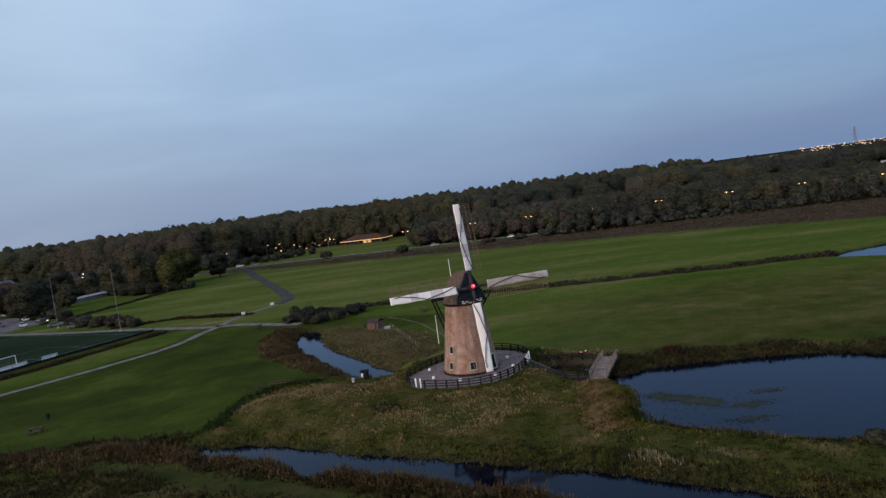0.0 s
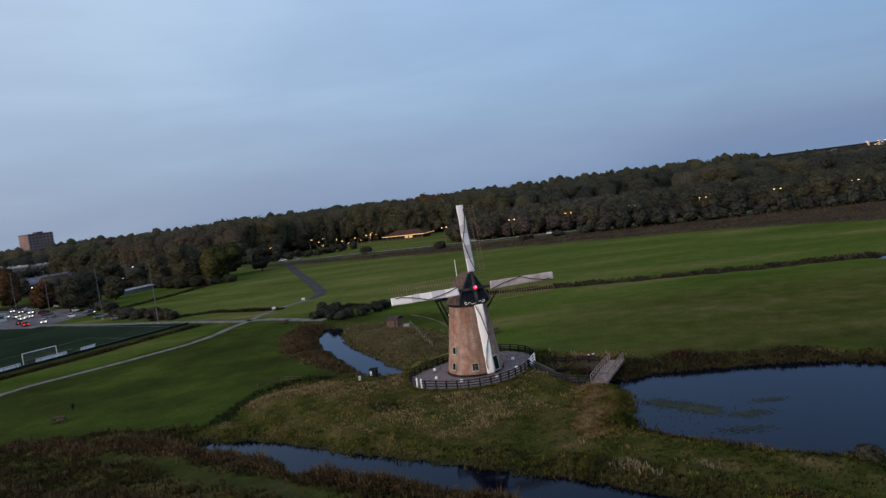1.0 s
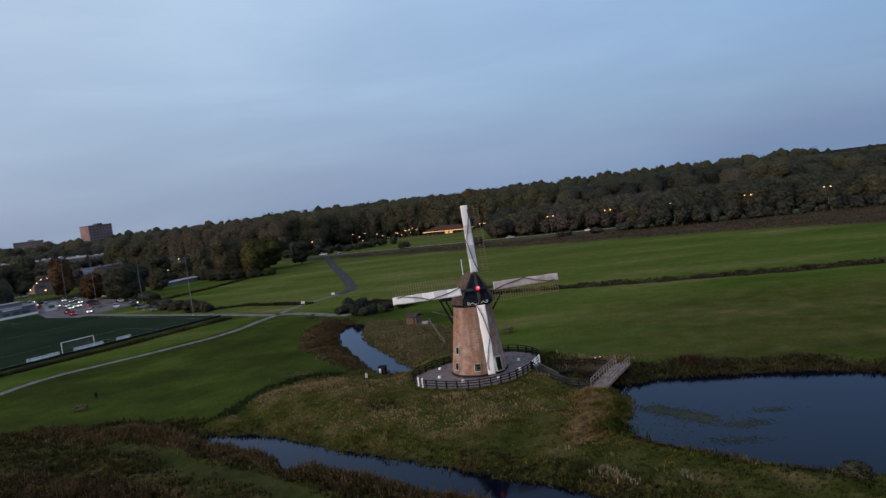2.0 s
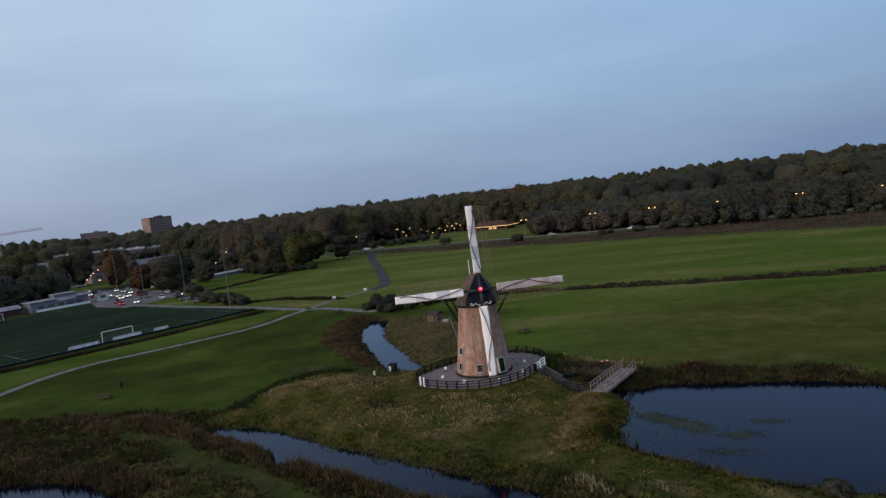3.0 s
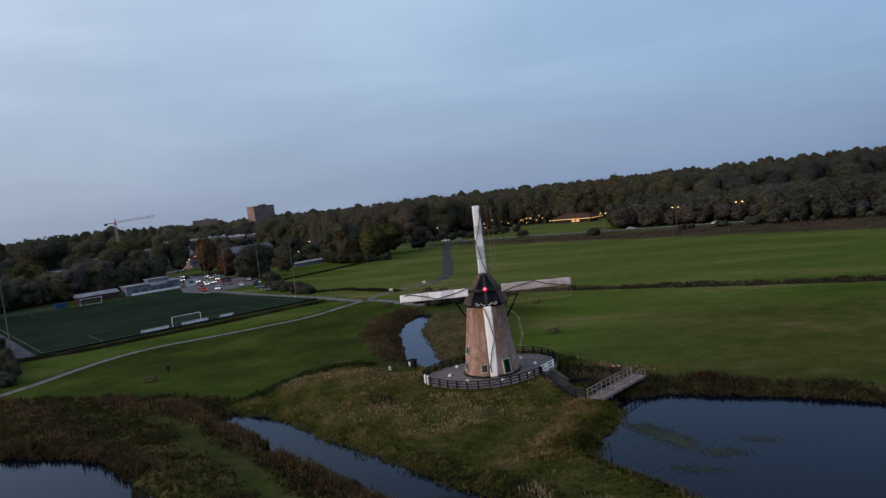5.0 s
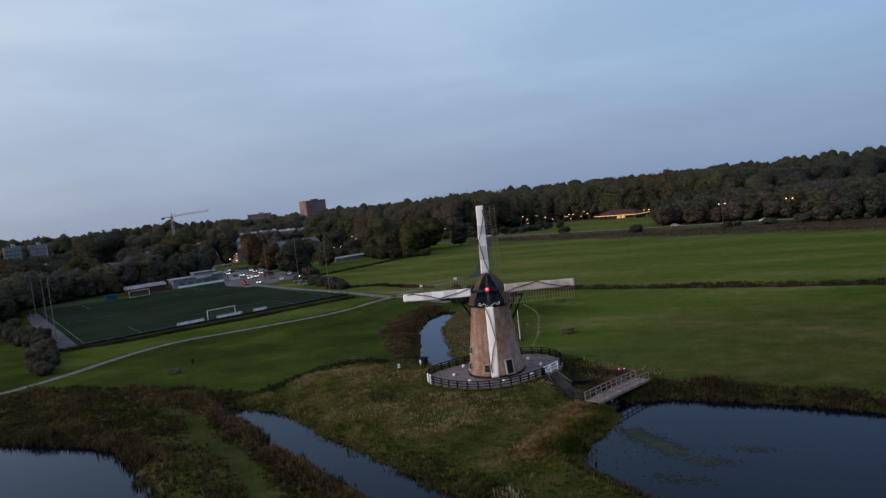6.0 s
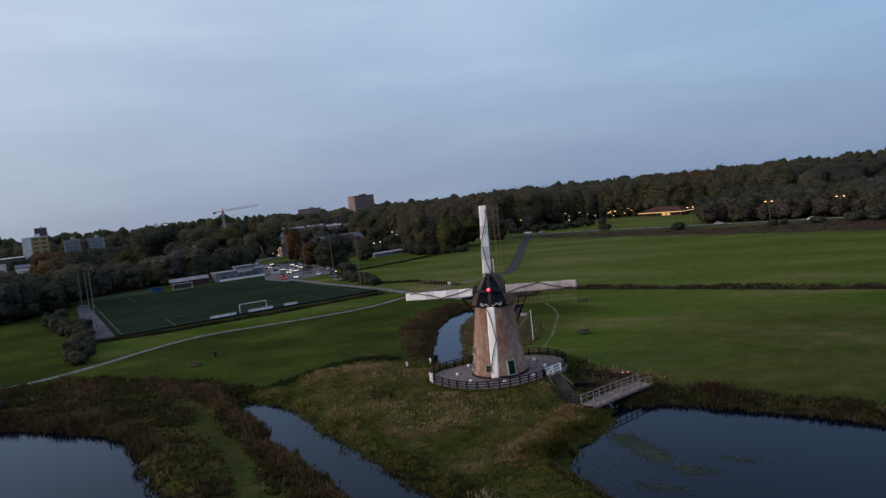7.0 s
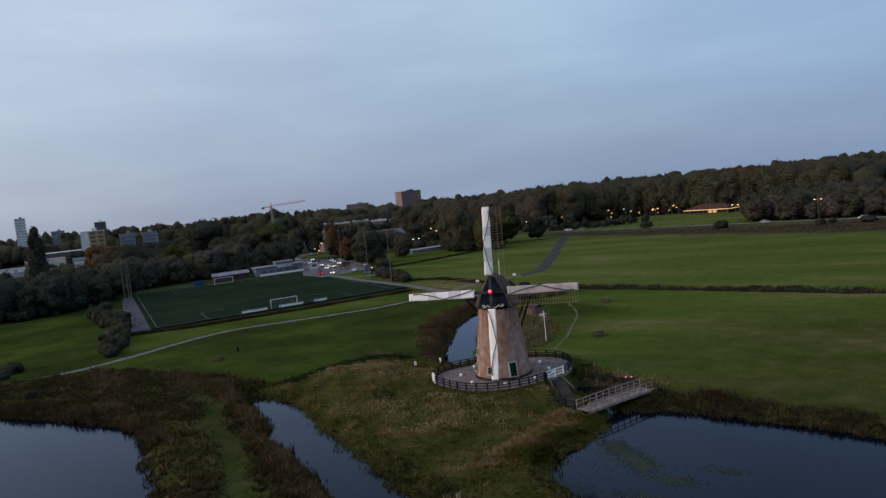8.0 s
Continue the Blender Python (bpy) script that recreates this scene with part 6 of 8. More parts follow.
wood("wood_far_east", [(a, b, c * (0.88 if a > 0.36 * b else 1.0), d) for a, b, c, d in plant_area(gen, WOOD_FAR_EAST, 690, (19.2, 21.2), (0.50, 0.68))], "leaf", "wooded rise fading towards the horizon", 90, 0.6, 2, lobes=(4, 6))
wood("wood_tall", [(a, b, c * (0.80 if a < -205 else 0.96), d) for a, b, c, d in plant_area(gen, WOOD_TALL, 400, (22.5, 26.5), (0.34, 0.50))] + edge_row(gen, WOOD_TALL[:8], 4.0, (19, 25.5), 8, (0.26, 0.36)) + edge_row(gen, WOOD_TALL[:8], 4.0, (4, 9)), "leaf_lightened", "tall dark wood of mixed autumn trees", 300, 0.60, 3)
rust_mid = [(-75, 478), (-20, 474), (0, 500), (-70, 520)]
wood("wood_rust", plant_area(gen, rust_mid, 30, (23.5, 26), (0.2, 0.28)), "leaf_rust", "rust-brown trees in the tall wood", 200, 0.6, 4)
wood("wood_town", plant_area(gen, WOOD_TOWN, 250, (4, 11), (0.40, 0.62), clear=tuple((x, y, 11) for x, y, t, w in ROOFS) + ((-430, 526, 16), (-405, 546, 16), (-375, 572, 16), (-240, 310, 22), (-262, 335, 15), (-225, 285, 16), (-395, 505, 18), (-370, 535, 16), (-308, 228, 12), (-268, 385, 22), (-262, 408, 20), (-290, 350, 14), (-205, 285, 16), (-215, 305, 12), (-430, 281, 15), (-405, 266, 15), (-415, 290, 10), (-480, 256, 18), (-455, 246, 15), (-440, 262, 12), (-395, 290, 12))), "leaf", "dark garden trees between the houses of the town", 160, 0.5, 5, shade=0.14)
screen = [(-300, 40), (-232, 84), (-203, 108), (-194, 126), (-198, 144), (-212, 158), (-228, 174), (-226, 199), (-215, 222), (-208, 250)]
wood("wood_screen", edge_row(gen, screen, 3.0, (9, 15), 9) + edge_row(gen, [(x - 10, y + 4) for x, y in screen], 3.6, (10, 16), 12) + edge_row(gen, [(x + 3, y - 2) for x, y in screen], 3.0, (2.5, 6), 4), "leaf", "dark belt of trees and scrub behind the pitch", 200, 0.42, 16)
wood("wood_southwest", plant_area(gen, WOOD_SOUTH, 150, (9, 15), (0.30, 0.44), clear=((-232, 140, 20),)), "leaf", "dark trees behind the western meadow", 140, 0.5, 6)
far_west = [(-1500, 300), (-760, 350), (-600, 480), (-520, 600), (-420, 700), (-300, 650), (-320, 1000), (-900, 1300), (-1600, 900)]
wood("wood_far_west", plant_area(gen, far_west, 400, (20.5, 25.5), (0.44, 0.60), clear=((-592, 880, 45), (-560, 830, 35), (-525, 780, 30), (-734, 925, 50), (-690, 870, 35), (-728, 470, 50), (-476, 494, 20)) + tuple((47 - 781 * q, 13 + 912 * q, 30) for q in np.linspace(0.5, 0.95, 14))), "leaf_lightened", "low wooded horizon behind the town", 50, 0.8, 7, lobes=(4, 6))
far_north = [(-320, 660), (0, 680), (0, 1000), (-320, 1000)]
wood("wood_far_north", plant_area(gen, far_north, 160, (20, 28), (0.30, 0.42)), "leaf_lightened", "distant wood on the northern horizon", 50, 0.8, 8, lobes=(4, 6))
ring = [(math.sin(radians(a)) * d, math.cos(radians(a)) * d, gen.uniform(24, 32) + (5 if a < -40 else 0), gen.uniform(8, 13)) for a in np.arange(-80, 44, 0.66) for d in (gen.uniform(900, 1150), gen.uniform(1150, 1500)) if a < 21] + [(math.sin(radians(a)) * d, math.cos(radians(a)) * d, gen.uniform(12, 17), gen.uniform(8, 12)) for a in np.arange(19, 46, 0.5) for d in (gen.uniform(700, 850), gen.uniform(850, 1000), gen.uniform(1000, 1200))]
wood("wood_horizon", ring, "leaf_lightened", "thin dark line of woods on the horizon", 30, 1.0, 17, lobes=(4, 6))
willow_row = [(-215, 405), (-180, 398), (-118, 402), (-118, 412), (-180, 412), (-215, 418)]
wood("terrace_trees", edge_row(gen, [(-424, 496), (-404, 513), (-386, 528)], 2.2, (10.6, 12.6), 7, (0.34, 0.5)) + edge_row(gen, [(-386, 528), (-366, 545), (-345, 562)], 2.2, (7.6, 9.6), 7, (0.36, 0.52)) + edge_row(gen, [(-480, 600), (-440, 622), (-405, 648), (-380, 690)], 2.2, (16, 19), 10, (0.36, 0.5)) + edge_row(gen, [(-520, 622), (-480, 626), (-440, 632), (-420, 640)], 2.2, (16, 19), 8, (0.36, 0.5)) + edge_row(gen, [(-470, 285), (-455, 315), (-448, 350), (-440, 385)], 2.4, (14.5, 17), 8, (0.34, 0.5)), "leaf", "trees before the pale terraces", 60, 0.5, 19, lobes=(4, 6))
wood("road_hedge", edge_row(gen, [(-165, 386), (-120, 377), (-92, 384), (-74, 398)], 2.6, (2.5, 5), 5, (0.4, 0.6)), "leaf", "dark hedge between the road and the lawn", 110, 0.35, 29)
wood("skyline_trees", edge_row(gen, [(-790, 300), (-740, 360), (-690, 420), (-640, 470)], 4.0, (20, 25), 14, (0.36, 0.5)), "leaf_lightened", "trees before the far tower blocks", 50, 0.7, 31, lobes=(4, 6))
wood("willow_thicket", edge_row(gen, [(46, 310), (84, 303), (104, 299)], 1.7, (2.5, 6.5), 4.0, (0.34, 0.6)) + edge_row(gen, [(126, 295), (158, 289), (196, 280)], 1.9, (2.0, 6.0), 4.0, (0.34, 0.6)), "leaf_grey", "grey willow thicket along the main road", 150, 0.3, 33, lobes=(4, 6))
wood("willow_row", plant_area(gen, willow_row, 42, (6, 9), (0.34, 0.46)), "leaf_grey", "row of grey willows before the tall wood", 130, 0.38, 9)


def tree_mesh(seed, th, tr, leaves, leaf, mat, slim=False):
    """Trunk with limbs, and a crown, as two meshes."""
    gen = np.random.default_rng(seed)
    s = Shape()
    fork = th * (0.28 if not slim else 0.15)
    s.rod((0, 0, -0.2), (0.1, 0.05, fork), 0.022 * th, 0.016 * th, 8)
    s.rod((0.1, 0.05, fork), (0.0, 0.1, th * 0.8), 0.016 * th, 0.004 * th, 7)
    for i in range(6):
        t = i * 2.4 + seed
        a = Vector((0.08, 0.06, fork + th * 0.07 * i))
        b = a + Vector((math.cos(t) * tr * 0.7, math.sin(t) * tr * 0.7, th * 0.2))
        s.rod(a, b, 0.008 * th, 0.003 * th, 6)
    tall = th * (0.88 if not slim else 0.95)
    v, f, pf = crown_arrays(gen, (0, 0, th - tall * 0.55), tr, tall, leaves, leaf, lobes=11 if not slim else 14, slim=slim, level=2)
    crown = raw_mesh("crown", v, f)
    set_puff(crown, pf)
    crown.materials.append(M[mat])
    trunk = s.mesh("trunk")
    trunk.materials.append(M["bark"])
    return trunk, crown


TREES = {
    "green": (tree_mesh(1, 12, 4.6, 1700, 0.28, "leaf"), "dark green broadleaf tree beside the sports ground"),
    "green_b": (tree_mesh(2, 12, 5.2, 1800, 0.28, "leaf"), "broad dark green tree with a ragged crown"),
    "yellow": (tree_mesh(3, 12, 5.6, 1800, 0.28, "leaf_yellow"), "large yellowing tree at the edge of the meadow"),
    "rust": (tree_mesh(4, 10, 4.4, 1500, 0.26, "leaf_rust"), "rust-brown autumn tree by the car park"),
    "grey": (tree_mesh(5, 8, 2.5, 1300, 0.2, "leaf_grey"), "small grey-leaved willow by the road"),
    "grey_b": (tree_mesh(8, 7, 2.9, 1200, 0.2, "leaf_grey"), "low ragged grey willow by the road"),
    "poplar": (tree_mesh(6, 26, 3.6, 2600, 0.34, "leaf", True), "tall slim dark poplar above the houses"),
}


def tree(kind, x, y, scale=1.0, wide=None):
    (trunk, crown), label = TREES[kind]
    w = wide or scale
    ob = empty("tree", Matrix.Translation((x, y, 0)) @ Matrix.Rotation(x * 1.7 + y, 4, "Z") @ Matrix.Diagonal((w, w, scale, 1)), label, "tree", "trees about the fields")
    part("trunk", trunk, "bark", ob)
    part("crown", crown, "leaf", ob)


SIZE = {"green": (12, 4.6), "green_b": (12, 5.2), "yellow": (12, 5.6), "rust": (10, 4.4)}
# kind, x, y, height, crown radius
for k, x, y, h, r in (
        ("green", -245, 312, 20.5, 6.5),
        ("rust", -202, 283, 18.8, 5.1),
        ("rust", -169, 255, 11.8, 4.7),
        ("green_b", -145, 244, 14.8, 7.8),
        ("yellow", -337, 360, 21.3, 13.0),
        ("green_b", -355, 317, 28.1, 17.2),
        ("green", -232, 251, 18.5, 7.4),
        ("green", -247, 249, 17.7, 7.6),
        ("yellow", -245, 220, 17.6, 8.7),
        ("green", -264, 220, 16.0, 9.1),
        ("green", -272, 211, 17.6, 9.1),
        ("rust", -332, 235, 19.6, 12.4),
        ("green", -251, 303, 17.6, 5.7),
        ("green", -126, 289, 19.0, 7.4),
        ("yellow", -112, 286, 16.7, 6.5),
        ("green_b", -148, 309, 15.2, 5.8),
        ("green", -180, 325, 13.4, 6.3),
        ("green_b", -159, 309, 9.3, 5.3),
        ("green", -150, 242, 10.1, 4.4),
        ("green", -281, 320, 14.8, 6.6)):
    tree(k, x, y, h / SIZE[k][0], r / SIZE[k][1])
for k, x, y, sc in (("yellow", -117, 313, 1.35), ("green_b", -128, 302, 1.25), ("green", -138, 318, 1.2), ("green_b", -150, 338, 1.25), ("green", -104, 322, 1.0), ("green", -146, 326, 1.1), ("rust", -166, 262, 0.9), ("green_b", -147, 268, 0.8), ("green_b", -262, 128, 1.2), ("green", -240, 120, 1.1), ("green_b", -222, 108, 1.0)):
    tree(k, x, y, sc)
# grey willows along the main road: x, y, size
for x, y, sc in ((56, 306, 1.15), (64, 304, 1.2), (71, 303, 1.25), (78, 302, 1.15), (48, 308, 0.8), (91, 300, 0.95), (99, 298, 0.8), (110, 296, 1.0), (118, 295, 0.9), (128, 293, 1.1), (136, 291, 1.0), (144, 289, 0.9), (152, 287, 1.1), (36, 312, 0.7), (178, 282, 1.2), (84, 301, 0.7), (161, 286, 1.0), (170, 284, 1.1), (24, 315, 0.6), (188, 279, 1.1), (104, 297, 0.7)):
    tree("grey" if int(x) % 3 else "grey_b", x, y, sc * (0.85 + 0.3 * math.sin(x)), sc * (1.2 + 0.3 * math.sin(x * 2.3)))
tree("poplar", -217.6, 140.2, 1.22, 0.95)


def bush_mesh(seed, th, tr, leaves, leaf, mat):
    gen = np.random.default_rng(seed)
    v, f, pf = crown_arrays(gen, (0, 0, th * 0.5), tr, th, leaves, leaf, lobes=6, level=2)
    v[:, 2] = np.maximum(v[:, 2], -0.05)
    me = raw_mesh("bush", v, f)
    set_puff(me, pf)
    me.materials.append(M[mat])
    return me


BUSH = {"dark": (bush_mesh(11, 3, 2.2, 1500, 0.15, "leaf"), "dense dark green bush"), "grey": (bush_mesh(12, 3, 2.0, 1500, 0.14, "bare"), "bare grey-brown thorn bush"), "olive": (bush_mesh(13, 3, 2.1, 900, 0.16, "leaf_grey"), "grey-green willow scrub bush")}
BUSHES_STREAM = (("dark", -58, 349, 1.5), ("dark", -18, 323, 1.4), ("grey", 20, 312, 1.0), ("dark", 34, 55.5, 0.5), ("grey", 38, 54, 0.6))
BUSHES_WEST = (("grey", -95, 72, 0.8), ("dark", -99, 76, 0.9))
gen = np.random.default_rng(61)
head = [(-31, 151), (-34, 155), (-36.5, 160), (-36, 167)]
wood("stream_thicket", edge_row(gen, head, 0.9, (1.2, 2.6), 4.5, (0.22, 0.34)) + edge_row(gen, [(-31, 151), (-26, 155), (-21, 160)], 1.2, (1.2, 2.4), 3.5, (0.26, 0.38)), "leaf", "dark brown-green thicket at the head of the stream", 260, 0.15, 62, lobes=(4, 6), shade=0.05)
belt = [(-88, 87.5), (-96, 92.5), (-105, 99), (-118, 107), (-134, 115), (-150, 122), (-170, 132)]
wood("lawn_thicket", edge_row(gen, belt, 1.15, (1.8, 4.2), 5.0, (0.24, 0.36)), "leaf", "dark overgrown hedge between the lawn and the pitch", 300, 0.17, 63, lobes=(4, 6))
BUSHES_PATH = (("dark", -90, 191, 1.2), ("grey", -95, 195, 1.3), ("dark", -101, 199, 1.2), ("olive", -107, 203, 1.4), ("dark", -86, 188, 1.0), ("grey", -113, 207, 1.2), ("dark", -71, 66, 0.6))
BUSHES_CLUMP = (("dark", -126, 284, 2.0), ("dark", -119, 283, 1.8), ("dark", -133, 290, 2.0), ("dark", -140, 297, 1.9), ("dark", -112, 282, 1.4), ("dark", -147, 303, 1.9), ("dark", -105, 284, 1.2), ("dark", -155, 305, 1.8), ("dark", -163, 303, 1.7), ("dark", -170, 300, 1.8), ("olive", -174, 318, 1.9), ("dark", -124, 296, 2.1), ("dark", -150, 318, 2.0), ("olive", -134, 236, 1.4), ("dark", -128, 230, 1.3), ("olive", -142, 242, 1.3))
for k, x, y, sc in BUSHES_STREAM + BUSHES_WEST + BUSHES_PATH + BUSHES_CLUMP:
    me, label = BUSH[k]
    at = Matrix.Translation((x, y, float(height(np.array([float(x)]), np.array([float(y)]))[0]) - 0.05)) @ Matrix.Rotation(x + y, 4, "Z") @ Matrix.Diagonal((sc * 1.05, sc * 1.05, sc * 0.8, 1))
    thing("bush", me, "leaf", label + " in the grass", "bush", "bushes about the fields", m=at)

# ---------------------------------------------------------------- sports ground
goal = empty("football_goal", Matrix.Identity(4), "white steel football goal with a net", "goal", "football goals")
part("goal_post", Shape().rod((-3.66, 0, 0), (-3.66, 0, 2.44), 0.07), "white", goal)
part("goal_post", Shape().rod((3.66, 0, 0), (3.66, 0, 2.44), 0.07), "white", goal)
part("crossbar", Shape().rod((-3.66, 0, 2.44), (3.66, 0, 2.44), 0.07), "white", goal)
s = Shape()
for i in range(19):
    x = -3.66 + i * 7.32 / 18
    s.rod((x, 0.03, 2.4), (x, 1.6, 0.05), 0.012, n=3, caps=False)
for i in range(8):
    t = i / 7
    s.rod((-3.66, 0.03 + 1.57 * t, 2.4 - 2.35 * t), (3.66, 0.03 + 1.57 * t, 2.4 - 2.35 * t), 0.012, n=3, caps=False)
part("net", s, "steel", goal, "thin grey net")
part("back_stay", Shape().rod((-3.66, 1.6, 0.05), (3.66, 1.6, 0.05), 0.04), "white", goal)
turn_a = math.atan2(PITCH_A.y, PITCH_A.x)
goal.matrix_world = Matrix.Translation(on_pitch(33, -0.1, 0.03)) @ Matrix.Rotation(turn_a + math.pi, 4, "Z")
copy_thing(goal, Matrix.Translation(on_pitch(33, 103.1, 0.03)) @ Matrix.Rotation(turn_a, 4, "Z"))

for a0, a1 in ((21.0, 27.8), (31.0, 37.8), (41.0, 44.6)):
    s = Shape().box(((a0 + a1) / 2, 0, 0.5), (a1 - a0, 0.08, 0.86))
    b = empty("advert_board", Matrix.Translation(on_pitch(0, -2.2, 0.02)) @ Matrix.Rotation(turn_a, 4, "Z"), "plain white perimeter board at the pitch edge", "board", "perimeter boards")
    part("panel", s, "white", b)
    for a in (a0 + 0.3, a1 - 0.3):
        part("foot", Shape().box((a, -0.1, 0.3), (0.08, 0.3, 0.6)), "steel", b)

# pitch fence: posts and top rail along the near side and ends
pfence = empty("pitch_fence", Matrix.Translation(on_pitch(0, -4.2)) @ Matrix.Rotation(turn_a, 4, "Z"), "low dark rail fence along the pitch", "fence")
pm = Shape().rod((0, 0, 0), (0, 0, 1.1), 0.04, n=6).mesh("post")
for i in range(29):
    part("post", pm, "black", pfence, "", Matrix.Translation((-1.5 + i * 2.5, 0, 0)))
part("rail", Shape().rod((-1.5, 0, 1.08), (68.5, 0, 1.08), 0.04, n=6), "black", pfence)
# added board that stands in for the dark hedge along the pitch
part("lower_hedge_board", Shape().box((33.5, 0.05, 0.3), (70, 0.05, 0.5)), "black", pfence, "dark board standing in for a low hedge")


def mast(x, y, h=16.5):
    ob = empty("floodlight_mast", Matrix.Translation((x, y, 0)), "slim grey steel floodlight mast, lamps unlit", "floodlight", "floodlight masts")
    part("pole", Shape().rod((0, 0, 0), (0, 0, h), 0.10, 0.06, 8), "steel", ob)
    part("base", Shape().box((0, 0, 0.15), (0.6, 0.6, 0.3)), "concrete", ob)
    part("cross_arm", Shape().box((0, 0, h), (1.2, 0.1, 0.1), None, turn_a + 0.6), "steel", ob)
    for d in (-0.4, 0.4):
        part("lamp_head", Shape().box((d * math.cos(turn_a + 0.6), d * math.sin(turn_a + 0.6), h + 0.1), (0.4, 0.3, 0.2), None, turn_a), "steel", ob)


for x, y in ((-87.3, 182.5), (-118, 208), (-147, 226), (-172, 244), (-126.5, 119.5), (-140, 127), (-163, 139.5), (-200, 162)):
    mast(x, y)

# paved strip and stand on the south side
s = Shape()
s.add([on_pitch(-7.5, -2, 0.03), on_pitch(-1.6, -2, 0.03), on_pitch(-1.6, 101, 0.03), on_pitch(-5.5, 101, 0.03)], [(3, 2, 1, 0)])
thing("paved_strip", s, "dark_paving", "grey paved strip beside the pitch", "pavement", kind="structure")

# clubhouse along the far end of the pitch
club_turn = Matrix.Rotation(turn_a, 4, "Z")
club = empty("clubhouse", Matrix.Translation((-181.2, 222.9, 0)) @ club_turn, "long grey flat-roofed sports clubhouse at the pitch end", "building")
part("wall", Shape().box((0, 3, 1.8), (20.5, 8, 3.6)), "grey_clad", club)
part("roof", Shape().box((0, 3, 3.7), (21.5, 9, 0.25)), "roof_sheet", club, "blue-grey flat roof")
part("upper_storey", Shape().box((3.2, 5, 4.4), (8, 5, 1.3)), "grey_clad", club, "grey upper storey")
part("upper_roof", Shape().box((3.2, 5, 5.1), (8.6, 5.6, 0.2)), "roof_sheet", club)
part("front_board", Shape().box((0.6, -2.4, 0.55), (19, 0.15, 0.8)), "white", club, "white board along the terrace")
part("fascia_board", Shape().box((2.2, -1.35, 3.3), (6.5, 0.1, 0.7)), "pale_wall", club, "pale sign board under the roof")
for i in range(5):
    w = part("window", Shape().box((-6.8 + i * 3.4, -1.03, 1.6), (2.2, 0.08, 1.1)), "far_pane", club)
kiosk = empty("kiosk", Matrix.Translation((-173.5, 236, 0)) @ club_turn, "small white kiosk beside the clubhouse", "kiosk")
part("body", Shape().box((0, 0, 1.3), (4.2, 2.6, 2.6)), "pale_wall", kiosk)
part("roof", Shape().box((0, 0, 2.7), (4.8, 3.2, 0.18)), "concrete", kiosk)
part("hatch", Shape().box((0.2, -1.33, 1.6), (2.2, 0.07, 1.0)), "far_pane", kiosk)
side = empty("changing_rooms", Matrix.Translation((-193.6, 207.1, 0)) @ club_turn, "low shed with blue-grey pitched roof beside the clubhouse", "building")
part("wall", Shape().box((0, 2, 1.2), (14.6, 6, 2.4)), "red_wall", side, "dull red board wall")
part("roof", Shape().add([(-7.7, -1.4, 2.4), (7.7, -1.4, 2.4), (7.7, 2, 3.6), (-7.7, 2, 3.6), (7.7, 5.4, 2.4), (-7.7, 5.4, 2.4)], [(0, 1, 2, 3), (3, 2, 4, 5), (0, 3, 5), (1, 4, 2), (0, 5, 4, 1)]), "roof_sheet", side)
box_blue = empty("blue_container", Matrix.Translation(on_pitch(24, 110, 0)) @ club_turn @ Matrix.Scale(0.75, 4), "dark blue storage container beside the pitch", "container")
part("body", Shape().box((0, 0, 1.2), (6, 2.4, 2.4)), "blue_sheet", box_blue)
for i in range(10):
    part("rib", Shape().box((-2.7 + i * 0.6, -1.22, 1.2), (0.12, 0.05, 2.1)), "blue_sheet", box_blue)

s = Shape()
for i in range(3):
    s.box((0, 0, 0.5 + i * 0.45), (22, 0.06, 0.14))
thing("spectator_rail", s, "steel", "low pale three-bar spectator rail by the pitch", "railing", m=Matrix.Translation(on_pitch(11, 106.5, 0)) @ club_turn)

# car park
s = Shape()
s.add([(-140, 206, 0.045), (-132, 226, 0.045), (-156, 252, 0.045), (-196, 276, 0.045), (-236, 286, 0.045), (-256, 322, 0.045), (-262, 319, 0.045), (-243, 276, 0.045), (-206, 256, 0.045), (-176, 232, 0.045), (-158, 214, 0.045)], [(0, 1, 2, 3, 4, 5, 6, 7, 8, 9, 10)])
thing("car_park", s, "park_asphalt", "worn asphalt car park behind the pitch", "car park", kind="structure")


def car_meshes():
    body = Shape()
    side_line = [(-2.1, 0.35), (-2.15, 0.75), (-1.75, 0.95), (-1.1, 1.0), (1.35, 1.0), (2.05, 0.88), (2.15, 0.6), (2.1, 0.32)]
    n = len(side_line)
    body.add([(x, -0.86, z) for x, z in side_line] + [(x, 0.86, z) for x, z in side_line], [tuple(range(n - 1, -1, -1)), tuple(range(n, 2 * n))] + [(i, (i + 1) % n, n + (i + 1) % n, n + i) for i in range(n)])
    cab = Shape()
    line = [(-1.75, 0.97), (-1.25, 1.42), (0.35, 1.46), (1.15, 0.99)]
    cab.add([(x, -0.78 + 0.14 * (z - 0.97) / 0.45, z) for x, z in line] + [(x, 0.78 - 0.14 * (z - 0.97) / 0.45, z) for x, z in line], [(3, 2, 1, 0), (4, 5, 6, 7), (0, 1, 5, 4), (1, 2, 6, 5), (2, 3, 7, 6)])
    roof = Shape().box((-0.45, 0, 1.455), (1.6, 1.28, 0.04))
    wheel = Shape().rod((0, -0.11, 0), (0, 0.11, 0), 0.32, n=14)
    rim = Shape().rod((0, -0.12, 0), (0, 0.12, 0), 0.19, n=10)
    light = Shape().box((0, 0, 0), (0.12, 0.34, 0.16))
    return [q.mesh(k) for q, k in ((body, "body"), (cab, "cabin_glass"), (roof, "roof"), (wheel, "wheel"), (rim, "rim"), (light, "headlight"))]


CAR = car_meshes()
CAR[1].materials.append(M["pane"])
